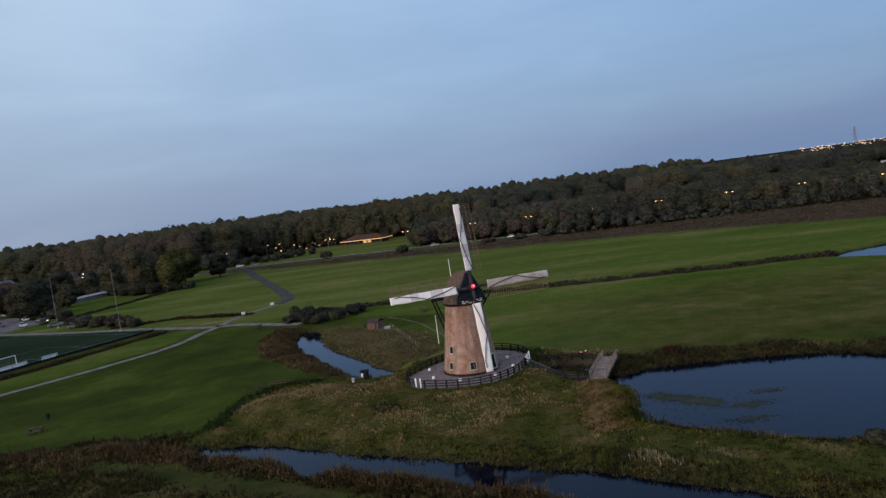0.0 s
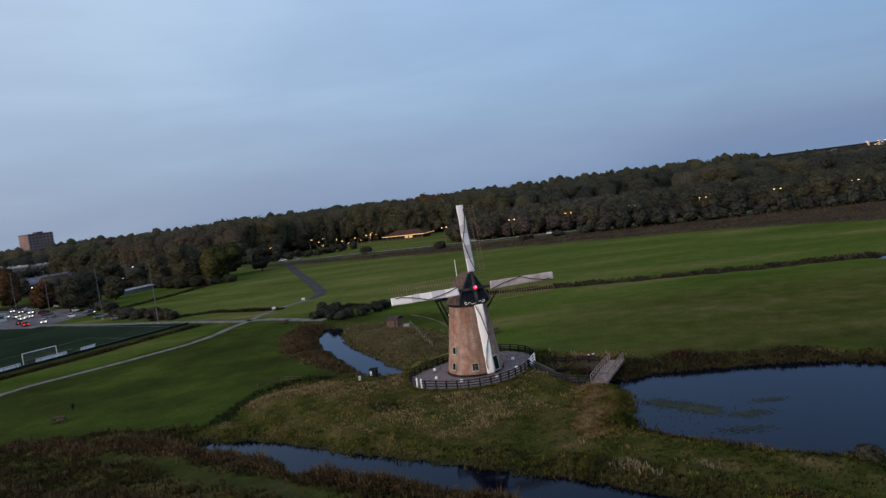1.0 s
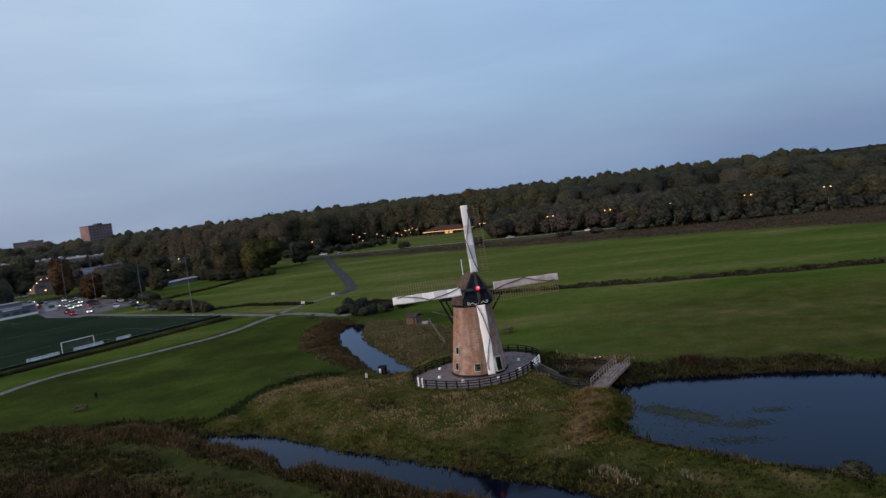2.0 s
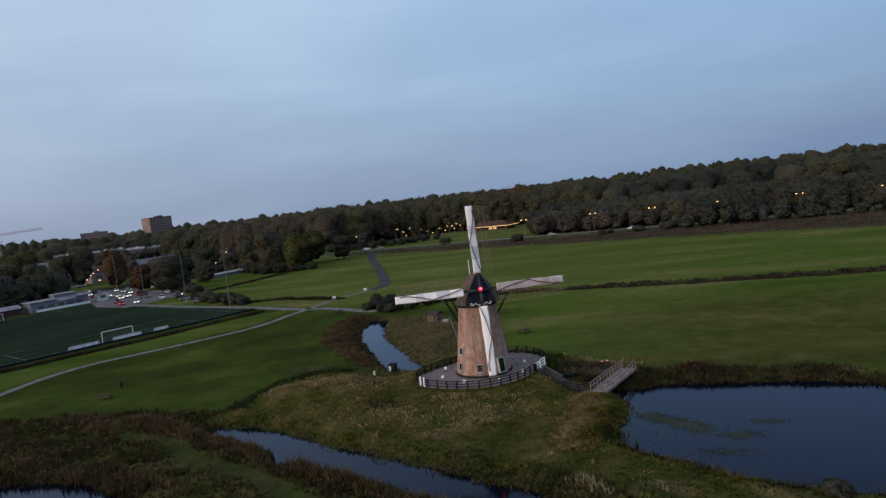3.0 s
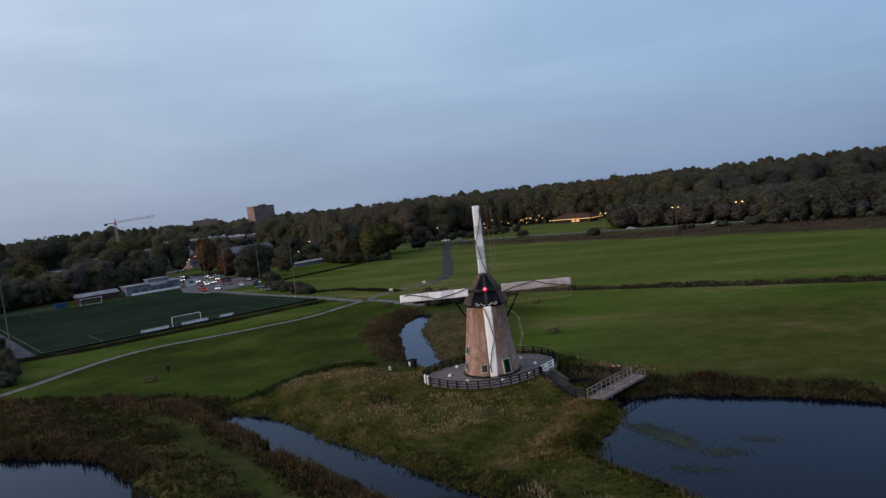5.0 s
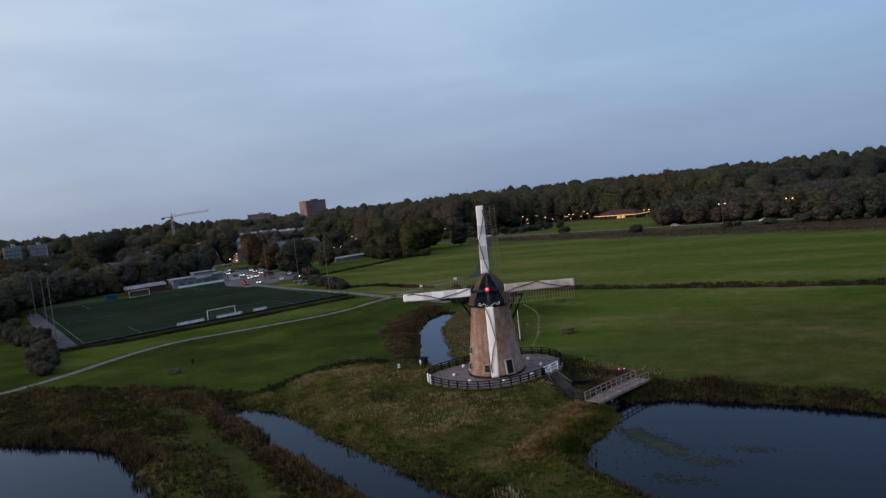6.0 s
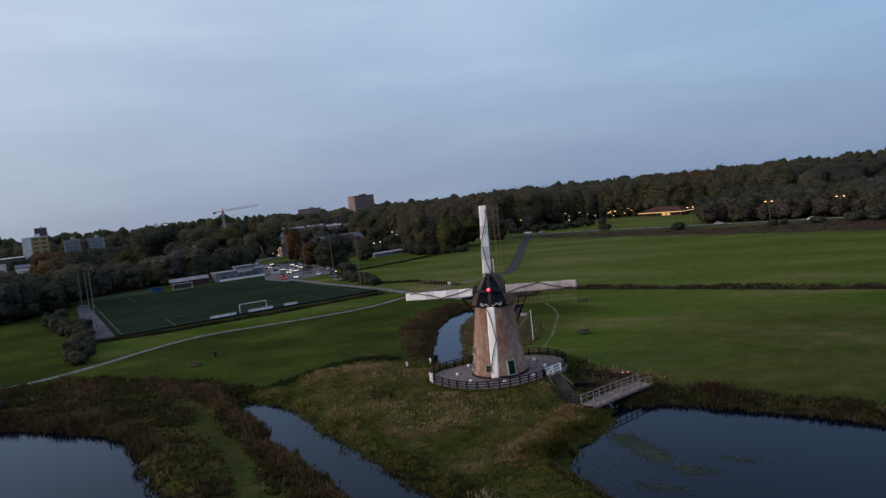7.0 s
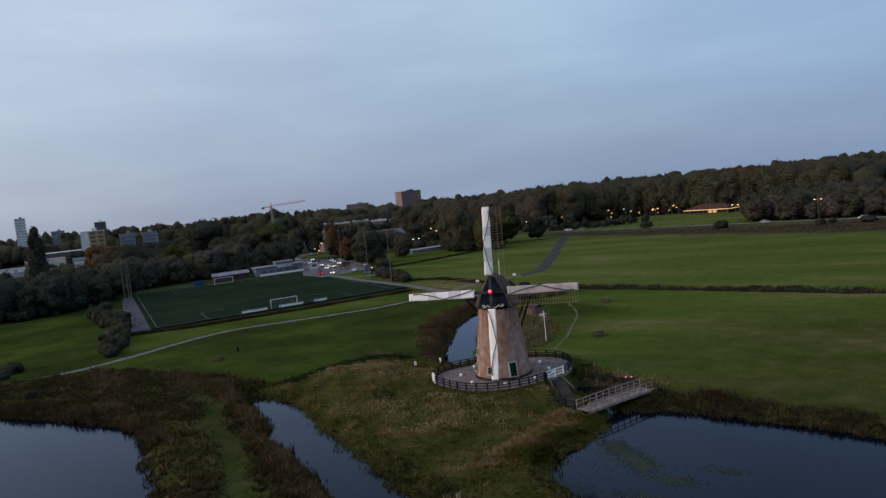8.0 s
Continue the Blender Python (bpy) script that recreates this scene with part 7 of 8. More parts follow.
CAR[3].materials.append(M["tyre"])
CAR[4].materials.append(M["steel"])


def car(x, y, heading, paint, colour, lit=False, tail=False, place="parked on the asphalt"):
    ob = empty("car", Matrix.Translation((x, y, 0.06)) @ Matrix.Rotation(radians(heading), 4, "Z"), colour + " hatchback car " + place, "car", "cars by the sports ground")
    for me, nm in ((CAR[0], "body"), (CAR[2], "roof")):
        c = me.copy()
        c.materials.clear()
        c.materials.append(M[paint])
        part(nm, c, paint, ob)
    part("cabin_glass", CAR[1], "pane", ob)
    for wx in (-1.3, 1.35):
        for wy in (-0.8, 0.8):
            w = part("wheel", CAR[3], "tyre", ob, "", Matrix.Translation((wx, wy, 0.32)))
            part("rim", CAR[4], "steel", w)
    for wy in (-0.62, 0.62):
        for wx, on, mat in ((2.1, lit, "lamp_pale"), (-2.12, tail, "tail_red")):
            c = CAR[5].copy()
            c.materials.clear()
            c.materials.append(M[mat if on else ("steel" if wx > 0 else "car_red")])
            part("headlight" if wx > 0 else "tail_light", c, mat, ob, "", Matrix.Translation((wx, wy, 0.72)))


car(-142.5, 215.5, -60, "car_white", "white", lit=True)
car(-164, 238, -20, "car_white", "white", lit=True)
car(-203, 260, 30, "car_white", "white")
car(-199, 264, 20, "car_dark", "dark", tail=True)
car(-207, 267, 100, "car_white", "white", lit=True)
car(-231, 278, 100, "car_grey", "grey", tail=True)
car(-110, 202.5, 30, "car_grey", "pale blue-grey", place="beside the bushes")
car(-137, 222, -50, "car_white", "white", place="turning into the car park")
car(-137, 231, 120, "car_grey", "silver grey")
car(-133, 227, -50, "car_grey", "grey", lit=True)
car(-131, 223, 130, "car_dark", "dark")
car(-155, 236, 30, "car_red", "red", tail=True)
car(-163, 246, 40, "car_dark", "dark", tail=True)
car(-172, 252, -60, "car_white", "white", lit=True)
car(-181, 259, -60, "car_grey", "grey", lit=True)
car(-190, 266, -50, "car_white", "white", lit=True)
car(-214, 268, 120, "car_white", "white", lit=True)
car(-186, 248, 40, "car_red", "red", tail=True)
car(-150, 230, 40, "car_grey", "silver grey")
car(-147, 240, 130, "car_white", "white")
car(-246, 311, 60, "car_white", "white", lit=True, place="on the access road")
car(-182, 263, 100, "car_white", "white")
car(-171, 242, -40, "car_white", "white", lit=True)
car(-190, 255, 140, "car_grey", "grey", tail=True)
car(-170, 266, 15, "car_white", "white")
car(-176, 268, 20, "car_dark", "dark")
car(-212, 274, -30, "car_white", "white", lit=True)
car(-229, 281, 150, "car_white", "white")
car(-121, 212, 40, "car_grey", "pale blue-grey", place="standing by the floodlight masts")
for x, y, paint, colour in ((-148, 214, "car_red", "red"), (-155, 221, "car_dark", "dark")):
    car(x, y, 134, paint, colour, tail=True, place="in a row behind the pitch")
for x, y in ((-163, 233.5), (-178, 246), (-197, 258)):
    car(x, y, -46, "car_white", "white", lit=True, place="in a row behind the pitch")
car(-108, 369, 10, "car_white", "white", place="at the road junction")
car(-99, 366, 15, "car_grey", "grey", place="at the road junction")
car(-3, 337, -14, "car_grey", "grey", tail=True, place="driving the main road")
car(34, 326, -14, "car_white", "white", place="driving the main road")

# ---------------------------------------------------------------- lamps


def street_lamp(x, y, h, heading, mat="lamp_warm", double=False, lab="grey street lamp with a warm light along the road", grp="street lamps"):
    ob = empty("street_lamp", Matrix.Translation((x, y, 0)) @ Matrix.Rotation(heading, 4, "Z"), lab, "street lamp", grp)
    part("pole", Shape().rod((0, 0, 0), (0, 0, h), 0.11, 0.06, 7), "steel", ob)
    for sx in ((-1, 1) if double else (1,)):
        part("arm", Shape().rod((0, 0, h - 0.05), (sx * 1.1, 0, h + 0.12), 0.045, n=6), "steel", ob)
        head = part("lamp_head", Shape().box((sx * 1.3, 0, h + 0.14), (0.6, 0.22, 0.12)), "steel", ob)
        part("lamp_glass", Shape().box((sx * 1.3, 0, h + 0.0), (0.52, 0.3, 0.18)), mat, head, "glowing warm glass")


for x, y in ((196, 300), (165, 311), (135, 318), (104, 324), (73, 330), (44, 336), (17, 341.5), (-17, 349), (-60, 372)):
    street_lamp(x, y, 8.3, radians(-14), double=True)
LAMPS_NORTH = ((-120, 392, 7), (-141, 384, 6), (-165, 395, 6), (-98, 408, 6), (-88, 414, 6), (-80, 428, 5), (-108, 430, 7), (-72, 445, 6), (-103, 451, 6), (-90, 385, 5), (-70, 430, 4), (-74, 424, 3.5), (-78, 432, 4.5), (-82, 420, 3), (-66, 438, 5), (-86, 428, 4), (-91, 415, 3))
LAMPS_TOWN = ((-317, 338, 6), (-322, 347, 6), (-218, 258, 5), (-229, 302, 7), (-251, 334, 7), (-165, 321, 9.8), (-201, 356, 3), (-163, 304, 6), (-150, 330, 8.5), (-155, 345, 7), (-205, 300, 7), (-213, 292, 7), (-230, 300, 6), (-196, 262, 6), (-232, 250, 6), (-188, 330, 6), (-248, 180, 5), (-262, 172, 5), (-245, 160, 5), (-328, 354, 6), (-337, 368, 6), (-213, 254, 5), (-270, 355, 7), (-250, 328, 7), (-180, 344, 7), (-173, 314, 5), (-213, 240, 5), (-218, 260, 5), (-259, 293, 5), (-366, 429, 9), (-221, 417, 7), (-300, 290, 6), (-345, 330, 6), (-225, 290, 5), (-238, 283, 5), (-285, 330, 6))
for x, y, h in LAMPS_NORTH + LAMPS_TOWN:
    street_lamp(x, y, h, x * 0.7, "lamp_pale" if int(x) % 2 else "lamp_warm", lab="small street lamp glowing among the trees", grp="town street lamps")

# guard rail along the main road
gr = smooth_line([(x + 1.5, y - 6.0) for x, y in CROSS_ROAD[3:]], 4.0)
rail = empty("guard_rail", Matrix.Translation(gr[0]), "pale galvanised guard rail beside the main road", "guard rail")
s = Shape()
for a, b in zip(gr, gr[1:]):
    s.beam(a - gr[0] + Vector((0, 0, 0.7)), b - gr[0] + Vector((0, 0, 0.7)), 0.35, 0.08)
part("beam", s, "concrete", rail)
pm = Shape().box((0, 0, 0.35), (0.12, 0.12, 0.75)).mesh("post")
for p in gr[::2]:
    part("post", pm, "steel", rail, "", Matrix.Translation(p - gr[0]))

# ---------------------------------------------------------------- small things in the fields
hut = empty("hut", Matrix.Translation((-15.1, 136.4, 0.0)) @ Matrix.Rotation(radians(-25), 4, "Z") @ Matrix.Diagonal((0.58, 0.80, 0.84, 1)), "small reddish-brown board hut with a dark shallow roof", "hut")
part("wall", Shape().box((0, 0, 1.0), (4.2, 2.6, 2.0)), "hut_board", hut)
part("roof", Shape().add([(-2.5, -1.7, 1.9), (2.5, -1.7, 1.9), (2.5, 0, 2.6), (-2.5, 0, 2.6), (2.5, 1.7, 1.9), (-2.5, 1.7, 1.9), (-2.5, -1.7, 2.02), (2.5, -1.7, 2.02), (2.5, 0, 2.72), (-2.5, 0, 2.72), (2.5, 1.7, 2.02), (-2.5, 1.7, 2.02)],
                         [(3, 2, 1, 0), (5, 4, 2, 3), (6, 7, 8, 9), (9, 8, 10, 11), (0, 1, 7, 6), (4, 5, 11, 10), (1, 2, 8, 7), (2, 4, 10, 8), (3, 0, 6, 9), (5, 3, 9, 11)]), "hut_roof", hut)
part("door", Shape().box((1.2, -1.33, 0.9), (0.9, 0.06, 1.8)), "hut_roof", hut)
for i in range(9):
    part("board", Shape().box((-1.95 + i * 0.29, -1.32, 1.0), (0.25, 0.04, 1.95)), "hut_board", hut)
crate = thing("crate", Shape().box((0, 0, 0.3), (1.1, 0.8, 0.6)).box((0, 0, 0.63), (1.2, 0.9, 0.08)), "concrete", "pale grey lidded box beside the hut", "box", m=Matrix.Translation((-12.6, 134.6, 0)))

pole = empty("flagpole", Matrix.Translation((-2.5, 114.6, 0)), "bare white flagpole in the meadow", "flagpole")
part("pole", Shape().rod((0, 0, 0), (0.0, 0, 4.95), 0.07, 0.045), "white", pole)
part("truck", Shape().ball((0, 0, 5.0), 0.09, 5), "white", pole)
part("base", Shape().box((0, 0, 0.08), (0.4, 0.4, 0.16)), "concrete", pole)


def picnic(x, y, a, lab="weathered brown picnic table on the grass"):
    ob = empty("picnic_table", Matrix.Translation((x, y, 0)) @ Matrix.Rotation(a, 4, "Z"), lab, "picnic table", "picnic tables")
    for i in range(4):
        part("top_board", Shape().box((0, -0.28 + 0.19 * i, 0.74), (2.0, 0.18, 0.08)), "hut_wall", ob)
    for sy in (-0.72, 0.72):
        part("seat", Shape().box((0, sy, 0.45), (2.0, 0.28, 0.08)), "hut_wall", ob)
    for sx in (-0.7, 0.7):
        part("leg_frame", Shape().beam((sx, -0.75, 0), (sx, -0.25, 0.72), 0.09).beam((sx, 0.75, 0), (sx, 0.25, 0.72), 0.09).box((sx, 0, 0.41), (0.08, 1.6, 0.08)), "hut_wall", ob)


picnic(4.6, 119.5, 0.75)
picnic(-5.5, 150, 0.1)
picnic(-44, 157, 0.6)


picnic(-58.2, 92.8, 0.2)
bin_ = empty("litter_bin", Matrix.Translation((-59.7, 98.6, 0)), "dark green litter bin on a post on the lawn", "litter bin")
part("post", Shape().rod((0, 0, 0), (0, 0, 0.5), 0.05), "black", bin_)
part("drum", Shape().spin([(0.24, 0.3), (0.27, 0.95), (0.25, 0.98)], 14), "green_door", bin_)
part("lid", Shape().spin([(0.29, 0.98), (0.27, 1.05), (0.08, 1.12)], 14), "black", bin_)


def sign(x, y, z=0.0, h=1.5, w=0.9):
    ob = empty("information_board", Matrix.Translation((x, y, z)) @ Matrix.Rotation(0.3, 4, "Z"), "small white information board on two posts", "sign", "information boards")
    for sx in (-w / 2 + 0.05, w / 2 - 0.05):
        part("post", Shape().box((sx, 0, h / 2), (0.08, 0.08, h)), "grey_wood", ob)
    part("panel", Shape().box((0, -0.06, h - 0.3), (w, 0.05, 0.6)), "white", ob)
    for i in range(3):
        part("text_bar", Shape().box((0, -0.09, h - 0.15 - 0.14 * i), (w * 0.7, 0.012, 0.04)), "spar", ob)


sign(-53, 177.5)
sign(-49, 192, h=1.1)
sign(-14.6, 94.6, 0.95, h=0.42, w=0.34)

# sluice in the stream
sl = empty("sluice", Matrix.Translation((-13.7, 100.8, WATER)) @ Matrix.Rotation(-0.1, 4, "Z"), "small dark sluice box with a white gauge board", "sluice")
part("frame", Shape().box((0, 0, 0.55), (1.0, 0.9, 1.9)), "black", sl)
part("lid", Shape().box((0, 0, 1.55), (1.2, 1.1, 0.12)), "black", sl)
part("gauge", Shape().box((-0.3, -0.48, 0.75), (0.28, 0.05, 1.2)), "white", sl, "white gauge board")

wf = empty("wire_fence", Matrix.Translation((-12, 136, 0)), "thin grey post-and-wire fence beside the rough plot", "fence")
pm = Shape().rod((0, 0, -0.2), (0, 0, 1.0), 0.045, n=6).mesh("post")
ends = Vector((6.2, -22.2, 0))
for i in range(11):
    part("post", pm, "grey_wood", wf, "", Matrix.Translation(ends * (i / 10)))
for z in (0.45, 0.9):
    part("wire", Shape().rod((0, 0, z), tuple(ends + Vector((0, 0, z))), 0.014, n=4), "steel", wf)

ff = empty("field_fence", Matrix.Translation((-31, 99, 0)), "short dark wooden fence at the foot of the mound", "fence")
run = [Vector((x, y, 0)) for x, y in ((-31, 99), (-29.8, 100.6), (-28.2, 101.6), (-26.4, 101.4), (-24.8, 101))]
for a in run:
    part("post", Shape().box((a.x + 31, a.y - 99, 0.4), (0.10, 0.10, 0.9)), "hut_wall", ff)
for a, b in zip(run, run[1:]):
    for z in (0.4, 0.75):
        part("rail", Shape().beam((a.x + 31, a.y - 99, z), (b.x + 31, b.y - 99, z), 0.03, 0.06), "hut_wall", ff)

# upturned red tub and white float by the footbridge
boat = empty("rowing_boat", Matrix.Translation((17.7, 95.2, 0.42)) @ Matrix.Rotation(0.2, 4, "Z") @ Matrix.Scale(0.48, 4), "small faded red and white boat drawn up on the bank", "boat")
s = Shape()
sec = [(-1.5, 0.45), (-0.8, 0.62), (0.3, 0.62), (1.1, 0.45), (1.7, 0.05)]
pts = []
for x, w in sec:
    pts += [(x, -w, 0.45), (x, -w * 0.6, 0.0), (x, w * 0.6, 0.0), (x, w, 0.45)]
s.add(pts, [(j * 4 + i, j * 4 + i + 1, j * 4 + i + 5, j * 4 + i + 4) for j in range(4) for i in range(3)] + [(0, 1, 2, 3)])
part("hull", s, "red_plastic", boat)
part("thwart", Shape().box((-0.4, 0, 0.4), (0.35, 1.1, 0.06)), "white", boat)
part("stern_cover", Shape().box((1.0, 0.0, 0.48), (0.5, 0.6, 0.08)), "white", boat, "white deck cover")

# ---------------------------------------------------------------- buildings
pav = empty("pavilion", Matrix.Translation((-46.5, 439, 0)) @ Matrix.Rotation(radians(-20), 4, "Z"), "low brown-roofed pavilion with brightly lit eaves", "building")
part("wall", Shape().box((0, 0, 1.4), (26, 11, 2.8)), "hut_wall", pav)
s = Shape().add([(-15, -7.5, 2.7), (15, -7.5, 2.7), (15, 7.5, 2.7), (-15, 7.5, 2.7), (-7.5, 0, 5.6), (7.5, 0, 5.6)], [(0, 1, 5, 4), (1, 2, 5), (2, 3, 4, 5), (3, 0, 4), (3, 2, 1, 0)])
part("roof", s, "tile_roof", pav, "red-brown hipped roof")
part("eaves_light", Shape().box((0, -7.56, 2.52), (29.6, 0.16, 0.22)), "eave_glow", pav, "row of warm lights under the eaves")
part("eaves_light", Shape().box((15.06, 0, 2.52), (0.16, 14.6, 0.22)), "eave_glow", pav)
for i in range(8):
    part("window", Shape().box((-10.5 + i * 3, -5.53, 1.4), (2.2, 0.06, 1.6)), "window_lit" if i in (4, 5) else "pane", pav)

shed = empty("long_shed", Matrix.Translation((-150, 293.5, 0)) @ Matrix.Rotation(math.atan2(22, 8.5), 4, "Z"), "long low shed with a pale metal roof", "building")
part("wall", Shape().box((0, 0, 0.8), (22, 4, 1.6)), "grey_clad", shed)
part("roof", Shape().add([(-11.5, -2.4, 1.6), (11.5, -2.4, 1.6), (11.5, 0, 2.2), (-11.5, 0, 2.2), (11.5, 2.4, 1.6), (-11.5, 2.4, 1.6)], [(0, 1, 2, 3), (3, 2, 4, 5), (0, 3, 5), (1, 4, 2), (5, 4, 1, 0)]), "concrete", shed)


def tower_block(name, x, y, turn, w, d, h, mats, label, storeys, bays, base=0.0, bands=False, pane="far_pane"):
    ob = empty(name, Matrix.Translation((x, y, base)) @ Matrix.Rotation(turn, 4, "Z"), label, "building", "")
    part("wall", Shape().box((0, 0, h / 2), (w, d, h)), mats[0], ob)
    part("side_wall", Shape().box((w / 2 + 0.06, 0, h / 2), (0.3, d + 0.2, h + 0.3)), mats[1], ob)
    part("roof", Shape().box((0, 0, h + 0.25), (w + 0.6, d + 0.6, 0.5)), mats[2], ob)
    part("lift_house", Shape().box((w * 0.1, 0, h + 1.4), (w * 0.22, d * 0.5, 2.2)), mats[2], ob)
    if name == "ochre_block":
        part("stair_wall", Shape().box((-w * 0.34, -d / 2 - 0.1, h / 2), (w * 0.34, 0.3, h + 0.2)), "pale_wall", ob, "white stairwell wall")
    wm = Shape().box((0, 0, 0), (w / bays * 0.6, 0.15, h / storeys * 0.5)).mesh("window")
    wm.materials.append(M[pane])
    sm = Shape().box((0, 0, 0), (0.15, d / 5 * 0.6, h / storeys * 0.5)).mesh("window")
    sm.materials.append(M[pane])
    for j in range(storeys):
        z = (j + 0.55) * h / storeys
        if bands:
            part("balcony", Shape().box((0, -d / 2 - 0.6, z - h / storeys * 0.35), (w * 0.96, 1.2, h / storeys * 0.3)), mats[2], ob)
        for i in range(bays):
            part("window", wm, pane, ob, "", Matrix.Translation((-w / 2 + (i + 0.5) * w / bays, -d / 2 - 0.05, z)))
        for i in range(5):
            part("window", sm, pane, ob, "", Matrix.Translation((w / 2 + 0.2, -d / 2 + (i + 0.5) * d / 5, z)))


# plum side wall: the tower's shaded face is put into its brick colour
tower_block("apartment_tower", -592, 880, radians(60), 32, 25, 42, ("block_brick", "dark_brick", "dark_brick"), "square salmon-brick apartment tower far off, shaded side coloured plum", 11, 7)
tower_block("apartment_slab", -734, 925, radians(40), 38, 20, 31.5, ("block_brick", "block_brick", "concrete"), "long salmon-brick apartment slab behind trees", 10, 10)
tower_block("ochre_block", -476, 308, radians(62), 16.5, 15, 28.5, ("yellow_wall", "yellow_wall", "pale_wall"), "ochre and white apartment block above the trees", 9, 3)
tower_block("plum_tower", -730, 462, radians(60), 12, 12, 40, ("dark_brick", "block_brick", "pale_wall"), "plum brick tower on the skyline", 13, 5)
tower_block("grey_block", -480, 339, radians(60), 11, 12, 23.5, ("grey_clad", "grey_clad", "concrete"), "grey concrete apartment block in the town", 8, 5, pane="roof_sheet")
tower_block("grey_block_low", -471, 353, radians(60), 11, 12, 23, ("grey_clad", "pale_wall", "concrete"), "pale grey apartment block in the town", 8, 5, pane="roof_sheet")
# far window panes in concrete tone: distance haze put into the colour
tower_block("white_tower", -859, 435, radians(64), 11, 11, 55, ("pale_wall", "concrete", "concrete"), "slim white tower on the far skyline", 16, 4, pane="concrete")
tower_block("skyline_block", -900, 500, radians(62), 16, 12, 36, ("grey_clad", "concrete", "concrete"), "hazy grey tower on the far skyline", 10, 4, pane="concrete")
tower_block("skyline_slab", -880, 466, radians(62), 34, 12, 30, ("grey_clad", "concrete", "concrete"), "grey slab on the far skyline", 8, 8, pane="concrete")

# pale terraces between the garden trees: brick below, pale boarded tops of uneven height
for i, (x, y, w, h) in enumerate(((-436, 520, 18, 12.4), (-420, 532, 16, 12.0), (-407, 545, 17, 11.8), (-393, 556, 16, 10.9), (-379, 569, 18, 9.9), (-364, 581, 17, 9.0), (-350, 592, 16, 8.6), (-337, 602, 16, 8.4))):
    ob = empty("terrace_house", Matrix.Translation((x, y, 0)) @ Matrix.Rotation(radians(40), 4, "Z"), "pale-topped flat-roofed terrace seen over the trees", "house", "pale terraces")
    part("wall", Shape().box((0, 0, h / 2), (w, 9, h)), "block_brick", ob)
    part("fascia", Shape().box((0, -4.6, h - 0.5), (w - 0.4, 0.3, 1.3 if i in (2, 3) else 0.8)), "pale_wall" if i % 2 else "concrete", ob, "pale boarded top storey")
    part("roof", Shape().box((0, 0, h + 0.1), (w + 0.5, 9.5, 0.3)), "concrete", ob)
    for k in range(4):
        if (k * 3 + i * 5) % 4:
            part("dormer", Shape().box((-w / 2 + (k + 0.3 + 0.1 * ((i + k) % 4)) * w / 4, -2.5, h + 0.45), (w / 4 * (0.25 + 0.2 * ((k + i) % 3)), 2.4, 0.4 + 0.25 * ((k * 2 + i) % 3))), ("pale_wall", "concrete", "white")[(k + i) % 3], ob)
        part("chimney", Shape().box((-w / 2 + k * w / 4 + 0.6, 1.5, h + 0.8), (0.6, 0.6, 1.2)), "dark_brick", ob)
    for j in range(3):
        for k in range(6):
            part("window", Shape().box((-w / 2 + (k + 0.5) * w / 6, -4.53, 2 + j * 3.0), (w / 6 * 0.6, 0.08, 1.4)), "far_pane", ob)


def row_house(x, y, turn, w, d, eave, ridge, wall, roof, label):
    ob = empty("row_house", Matrix.Translation((x, y, 0)) @ Matrix.Rotation(turn, 4, "Z"), label, "house", "town roofs")
    part("wall", Shape().box((0, 0, eave / 2), (w, d, eave)), wall, ob)
    part("roof", Shape().add([(-w / 2 - 0.4, -d / 2 - 0.5, eave), (w / 2 + 0.4, -d / 2 - 0.5, eave), (w / 2 + 0.4, 0, ridge), (-w / 2 - 0.4, 0, ridge), (w / 2 + 0.4, d / 2 + 0.5, eave), (-w / 2 - 0.4, d / 2 + 0.5, eave)], [(0, 1, 2, 3), (3, 2, 4, 5), (0, 3, 5), (1, 4, 2), (5, 4, 1, 0)]), roof, ob)
    part("ridge_cap", Shape().box((0, 0, ridge), (w + 0.6, 0.4, 0.16)), "concrete", ob)
    n = max(2, int(w / 6))
    for k in range(n):
        u = -w / 2 + (k + 0.5) * w / n
        part("window", Shape().box((u, -d / 2 - 0.04, eave * 0.55), (w / n * 0.45, 0.08, 1.3)), "far_pane", ob)
        part("chimney", Shape().box((u + 1, 0.6, ridge + 0.2), (0.7, 0.7, 1.3)), "dark_brick", ob)


row_house(-266, 403, radians(68), 31, 11, 3.6, 7.2, "grey_clad", "grey_clad", "large grey-roofed hall among dark trees")
row_house(-362, 428, radians(40), 34, 10, 7.6, 10.8, "dark_brick", "grey_clad", "row of brick houses with grey roofs")
row_house(-308, 228, radians(62), 15, 8, 5.2, 7.6, "dark_brick", "tile_roof", "small brick house with a dark red roof")
row_house(-430, 281, radians(61), 26, 9, 8.6, 11.0, "pale_wall", "grey_clad", "pale house row with a grey roof")
row_house(-486, 258, radians(64), 30, 9, 7.4, 8.0, "pale_wall", "concrete", "white flat-roofed terrace in the town")
row_house(-470, 238, radians(64), 22, 9, 5.6, 6.2, "pale_wall", "concrete", "low white terrace in the town")
row_house(-515, 290, radians(63), 28, 9, 10.4, 11.0, "pale_wall", "concrete", "white flat-roofed terrace behind other houses")
row_house(-556, 327, radians(62), 36, 12, 14.0, 14.6, "dark_brick", "pale_wall", "long brick block with a white flat roof")
row_house(-420, 330, radians(58), 14, 8, 9.2, 9.9, "pale_wall", "concrete", "low white flat building between trees")
row_house(-392, 262, radians(62), 26, 9, 8.5, 9.4, "pale_wall", "concrete", "long pale flat-roofed house row in the town")
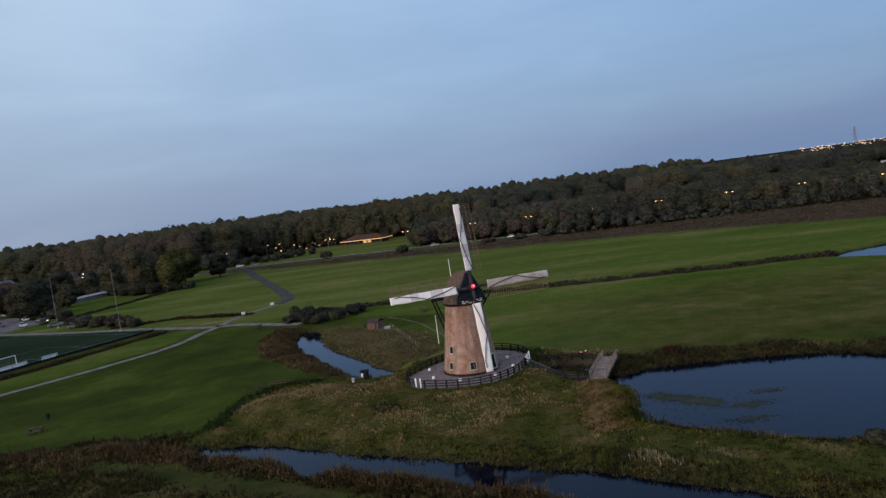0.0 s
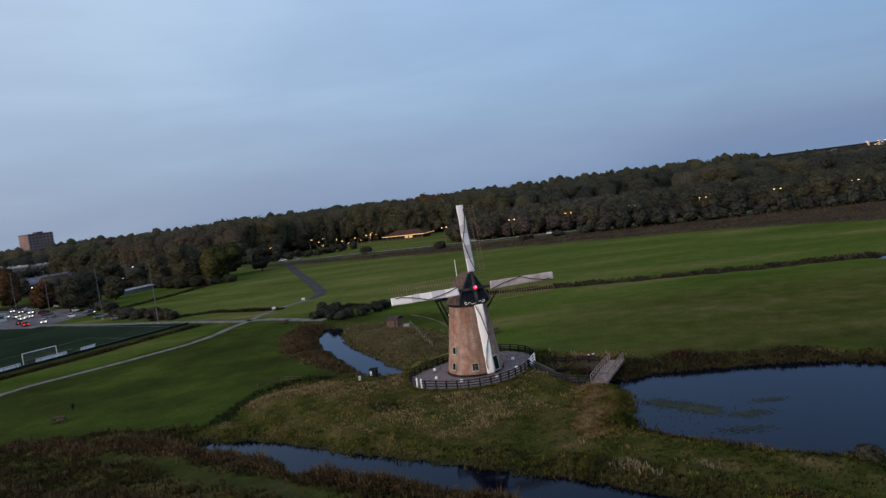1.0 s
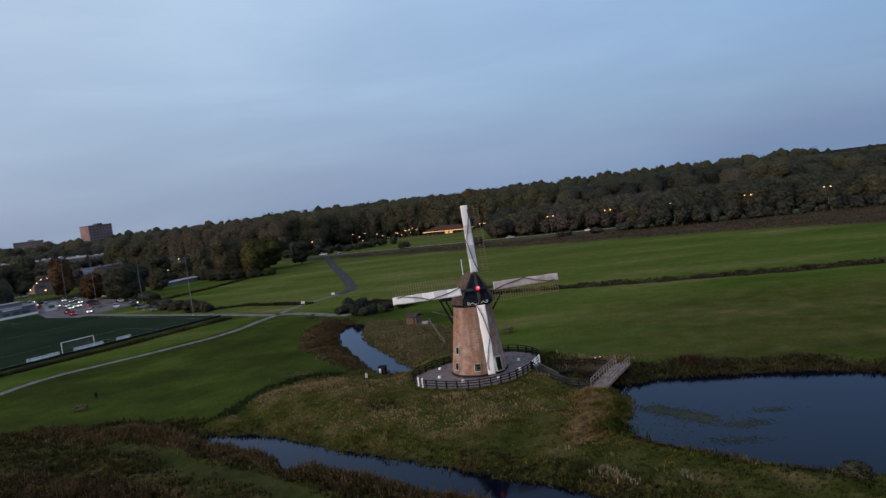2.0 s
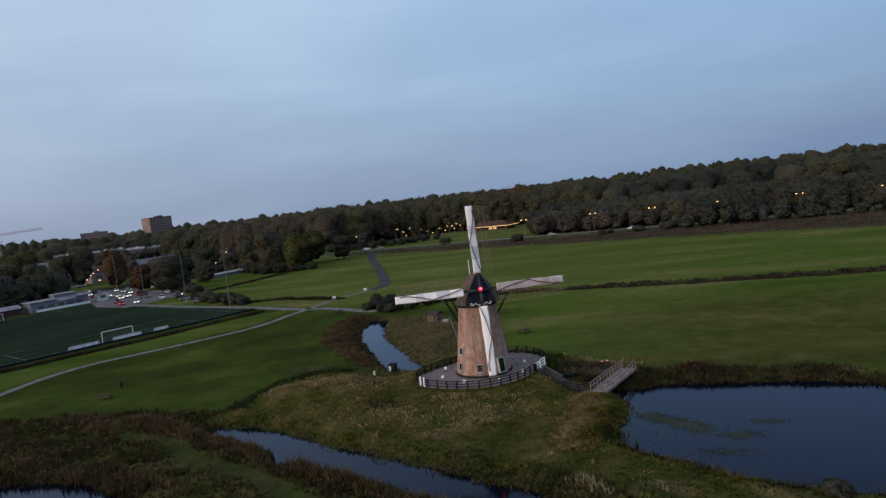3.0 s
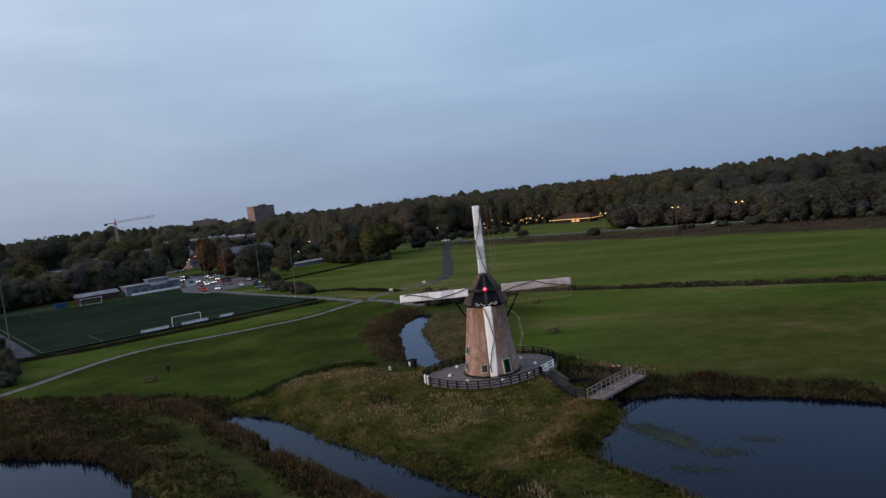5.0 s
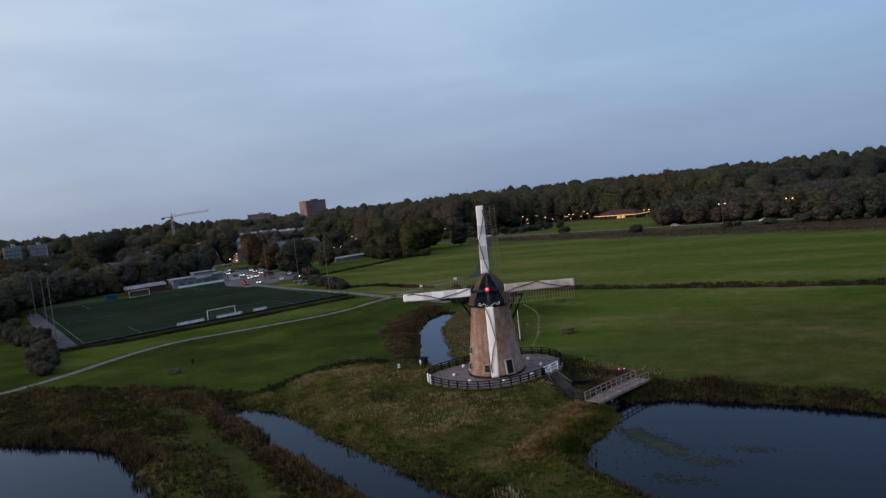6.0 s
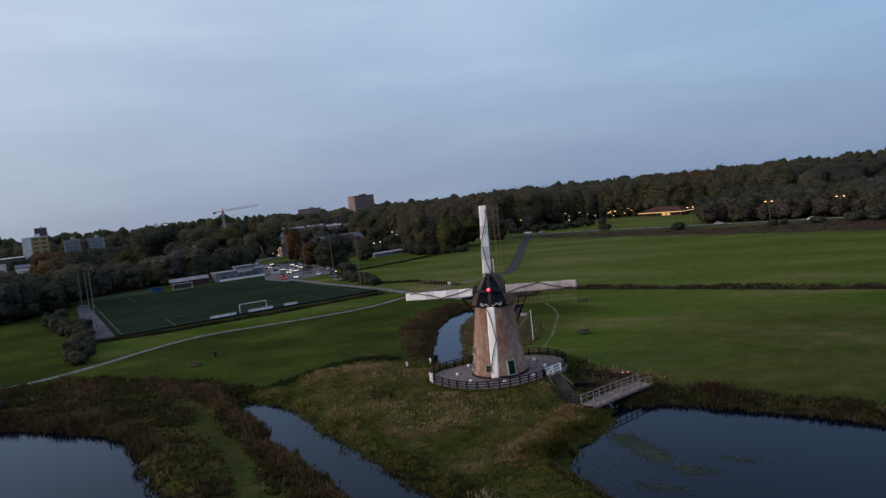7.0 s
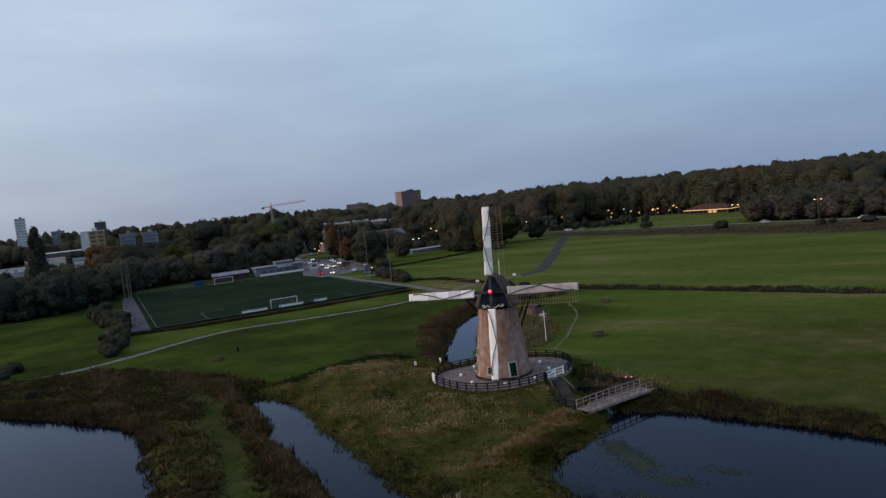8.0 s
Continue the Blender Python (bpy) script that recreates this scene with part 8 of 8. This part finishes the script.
row_house(-352, 200, radians(64), 22, 9, 7.2, 9.6, "dark_brick", "grey_clad", "brick house row with a grey roof")
for i, (x, y, t, w) in enumerate(ROOFS):
    row_house(x, y, radians(t), w, 8.5, 5.0 + 0.4 * (i % 3), 7.6 + 0.5 * (i % 4), ("dark_brick", "pale_wall", "block_brick")[i % 3], ("grey_clad", "tile_roof", "grey_clad", "hut_roof")[i % 4], ("brick", "pale rendered", "salmon brick")[i % 3] + " house row with a " + ("grey", "red-brown", "grey", "dark")[i % 4] + " roof")
row_house(-296, 345, radians(60), 20, 9, 4.0, 6.4, "dark_brick", "grey_clad", "low brick house by the car park")

# tower crane
cr = empty("tower_crane", Matrix.Translation((-476, 493, 0)), "red and white tower crane over the town", "crane")
ms = Shape()
for sx in (-0.8, 0.8):
    for sy in (-0.8, 0.8):
        ms.beam((sx, sy, 0), (sx, sy, 34), 0.25)
for i in range(17):
    z = i * 2
    ms.beam((-0.8, -0.8, z), (0.8, -0.8, z + 2), 0.14).beam((-0.8, 0.8, z), (0.8, 0.8, z + 2), 0.14).beam((0.8, -0.8, z), (0.8, 0.8, z + 2), 0.14).beam((-0.8, -0.8, z), (-0.8, 0.8, z + 2), 0.14)
part("tower", ms, "concrete", cr, "pale lattice tower")
d = Vector((0.70, 0.71, 0))
jib = Shape()
for i in range(20):
    a, b = d * (i * 1.7) + Vector((0, 0, 35.2 + i * 0.09)), d * (i * 1.7 + 1.7) + Vector((0, 0, 35.3 + i * 0.09))
    jib.beam(a, b, 0.3).beam(a + Vector((0, 0, 1.4)), b + Vector((0, 0, 1.4)), 0.25).beam(a, b + Vector((0, 0, 1.4)), 0.15)
part("jib", jib, "crane_red", cr, "red lattice jib")
part("counter_jib", Shape().beam((0, 0, 35.2), tuple(d * -9 + Vector((0, 0, 35.0))), 0.7), "crane_red", cr)
part("counterweight", Shape().box(tuple(d * -8 + Vector((0, 0, 34.3))), (2, 2, 1.8)), "spar", cr)
part("cab", Shape().box((0.6, -0.9, 34.4), (1.6, 1.6, 1.8)), "crane_red", cr)
part("apex", Shape().beam((0, 0, 35), (0, 0, 39), 0.5), "crane_red", cr)

# far town lights on the north-eastern skyline
gen = np.random.default_rng(5)
s = Shape()
for i in range(330):
    a = radians(39 - 11 * gen.uniform(0, 1) ** 1.2)
    dist = gen.uniform(1250, 1900)
    s.box((math.sin(a) * dist, math.cos(a) * dist, gen.uniform(9, 20)), (gen.uniform(0.7, 2.4), 1.0, gen.uniform(0.5, 0.9)))
thing("town_lights", s, "lamp_far", "strip of warm lights of a distant town", "lights", kind="stuff")
s = Shape()
for i in range(60):
    a = radians(gen.uniform(24, 36))
    dist = gen.uniform(1400, 2000)
    h = gen.uniform(5, 13)
    s.box((math.sin(a) * dist, math.cos(a) * dist, h / 2), (gen.uniform(20, 60), 15, h))
thing("town_blocks", s, "grey_clad", "low grey roofs of a distant town", "buildings", kind="stuff")
tower_block("roadside_block", 232, 358, radians(-28), 18, 12, 9.5, ("pale_wall", "concrete", "concrete"), "pale banded office block beside the main road", 3, 6, bands=True)


def pylon(x, y, h):
    ob = empty("pylon", Matrix.Translation((x, y, 0)), "grey lattice power pylon on the skyline", "pylon", "power pylons")
    s = Shape()
    for sx in (-1, 1):
        for sy in (-1, 1):
            s.beam((sx * 3.5, sy * 3.5, 0), (sx * 0.5, sy * 0.5, h), 0.35)
    for i in range(8):
        t0, t1 = i / 8, (i + 1) / 8
        w0, w1 = 3.5 - 3 * t0, 3.5 - 3 * t1
        s.beam((-w0, -w0, h * t0), (w1, -w1, h * t1), 0.2).beam((w0, -w0, h * t0), (-w1, -w1, h * t1), 0.2)
    part("tower", s, "steel", ob)
    for z, w in ((h * 0.72, 9), (h * 0.88, 6)):
        part("arm", Shape().beam((-w, 0, z), (w, 0, z), 0.4), "steel", ob)


pylon(760, 1240, 46)
pylon(900, 1180, 46)
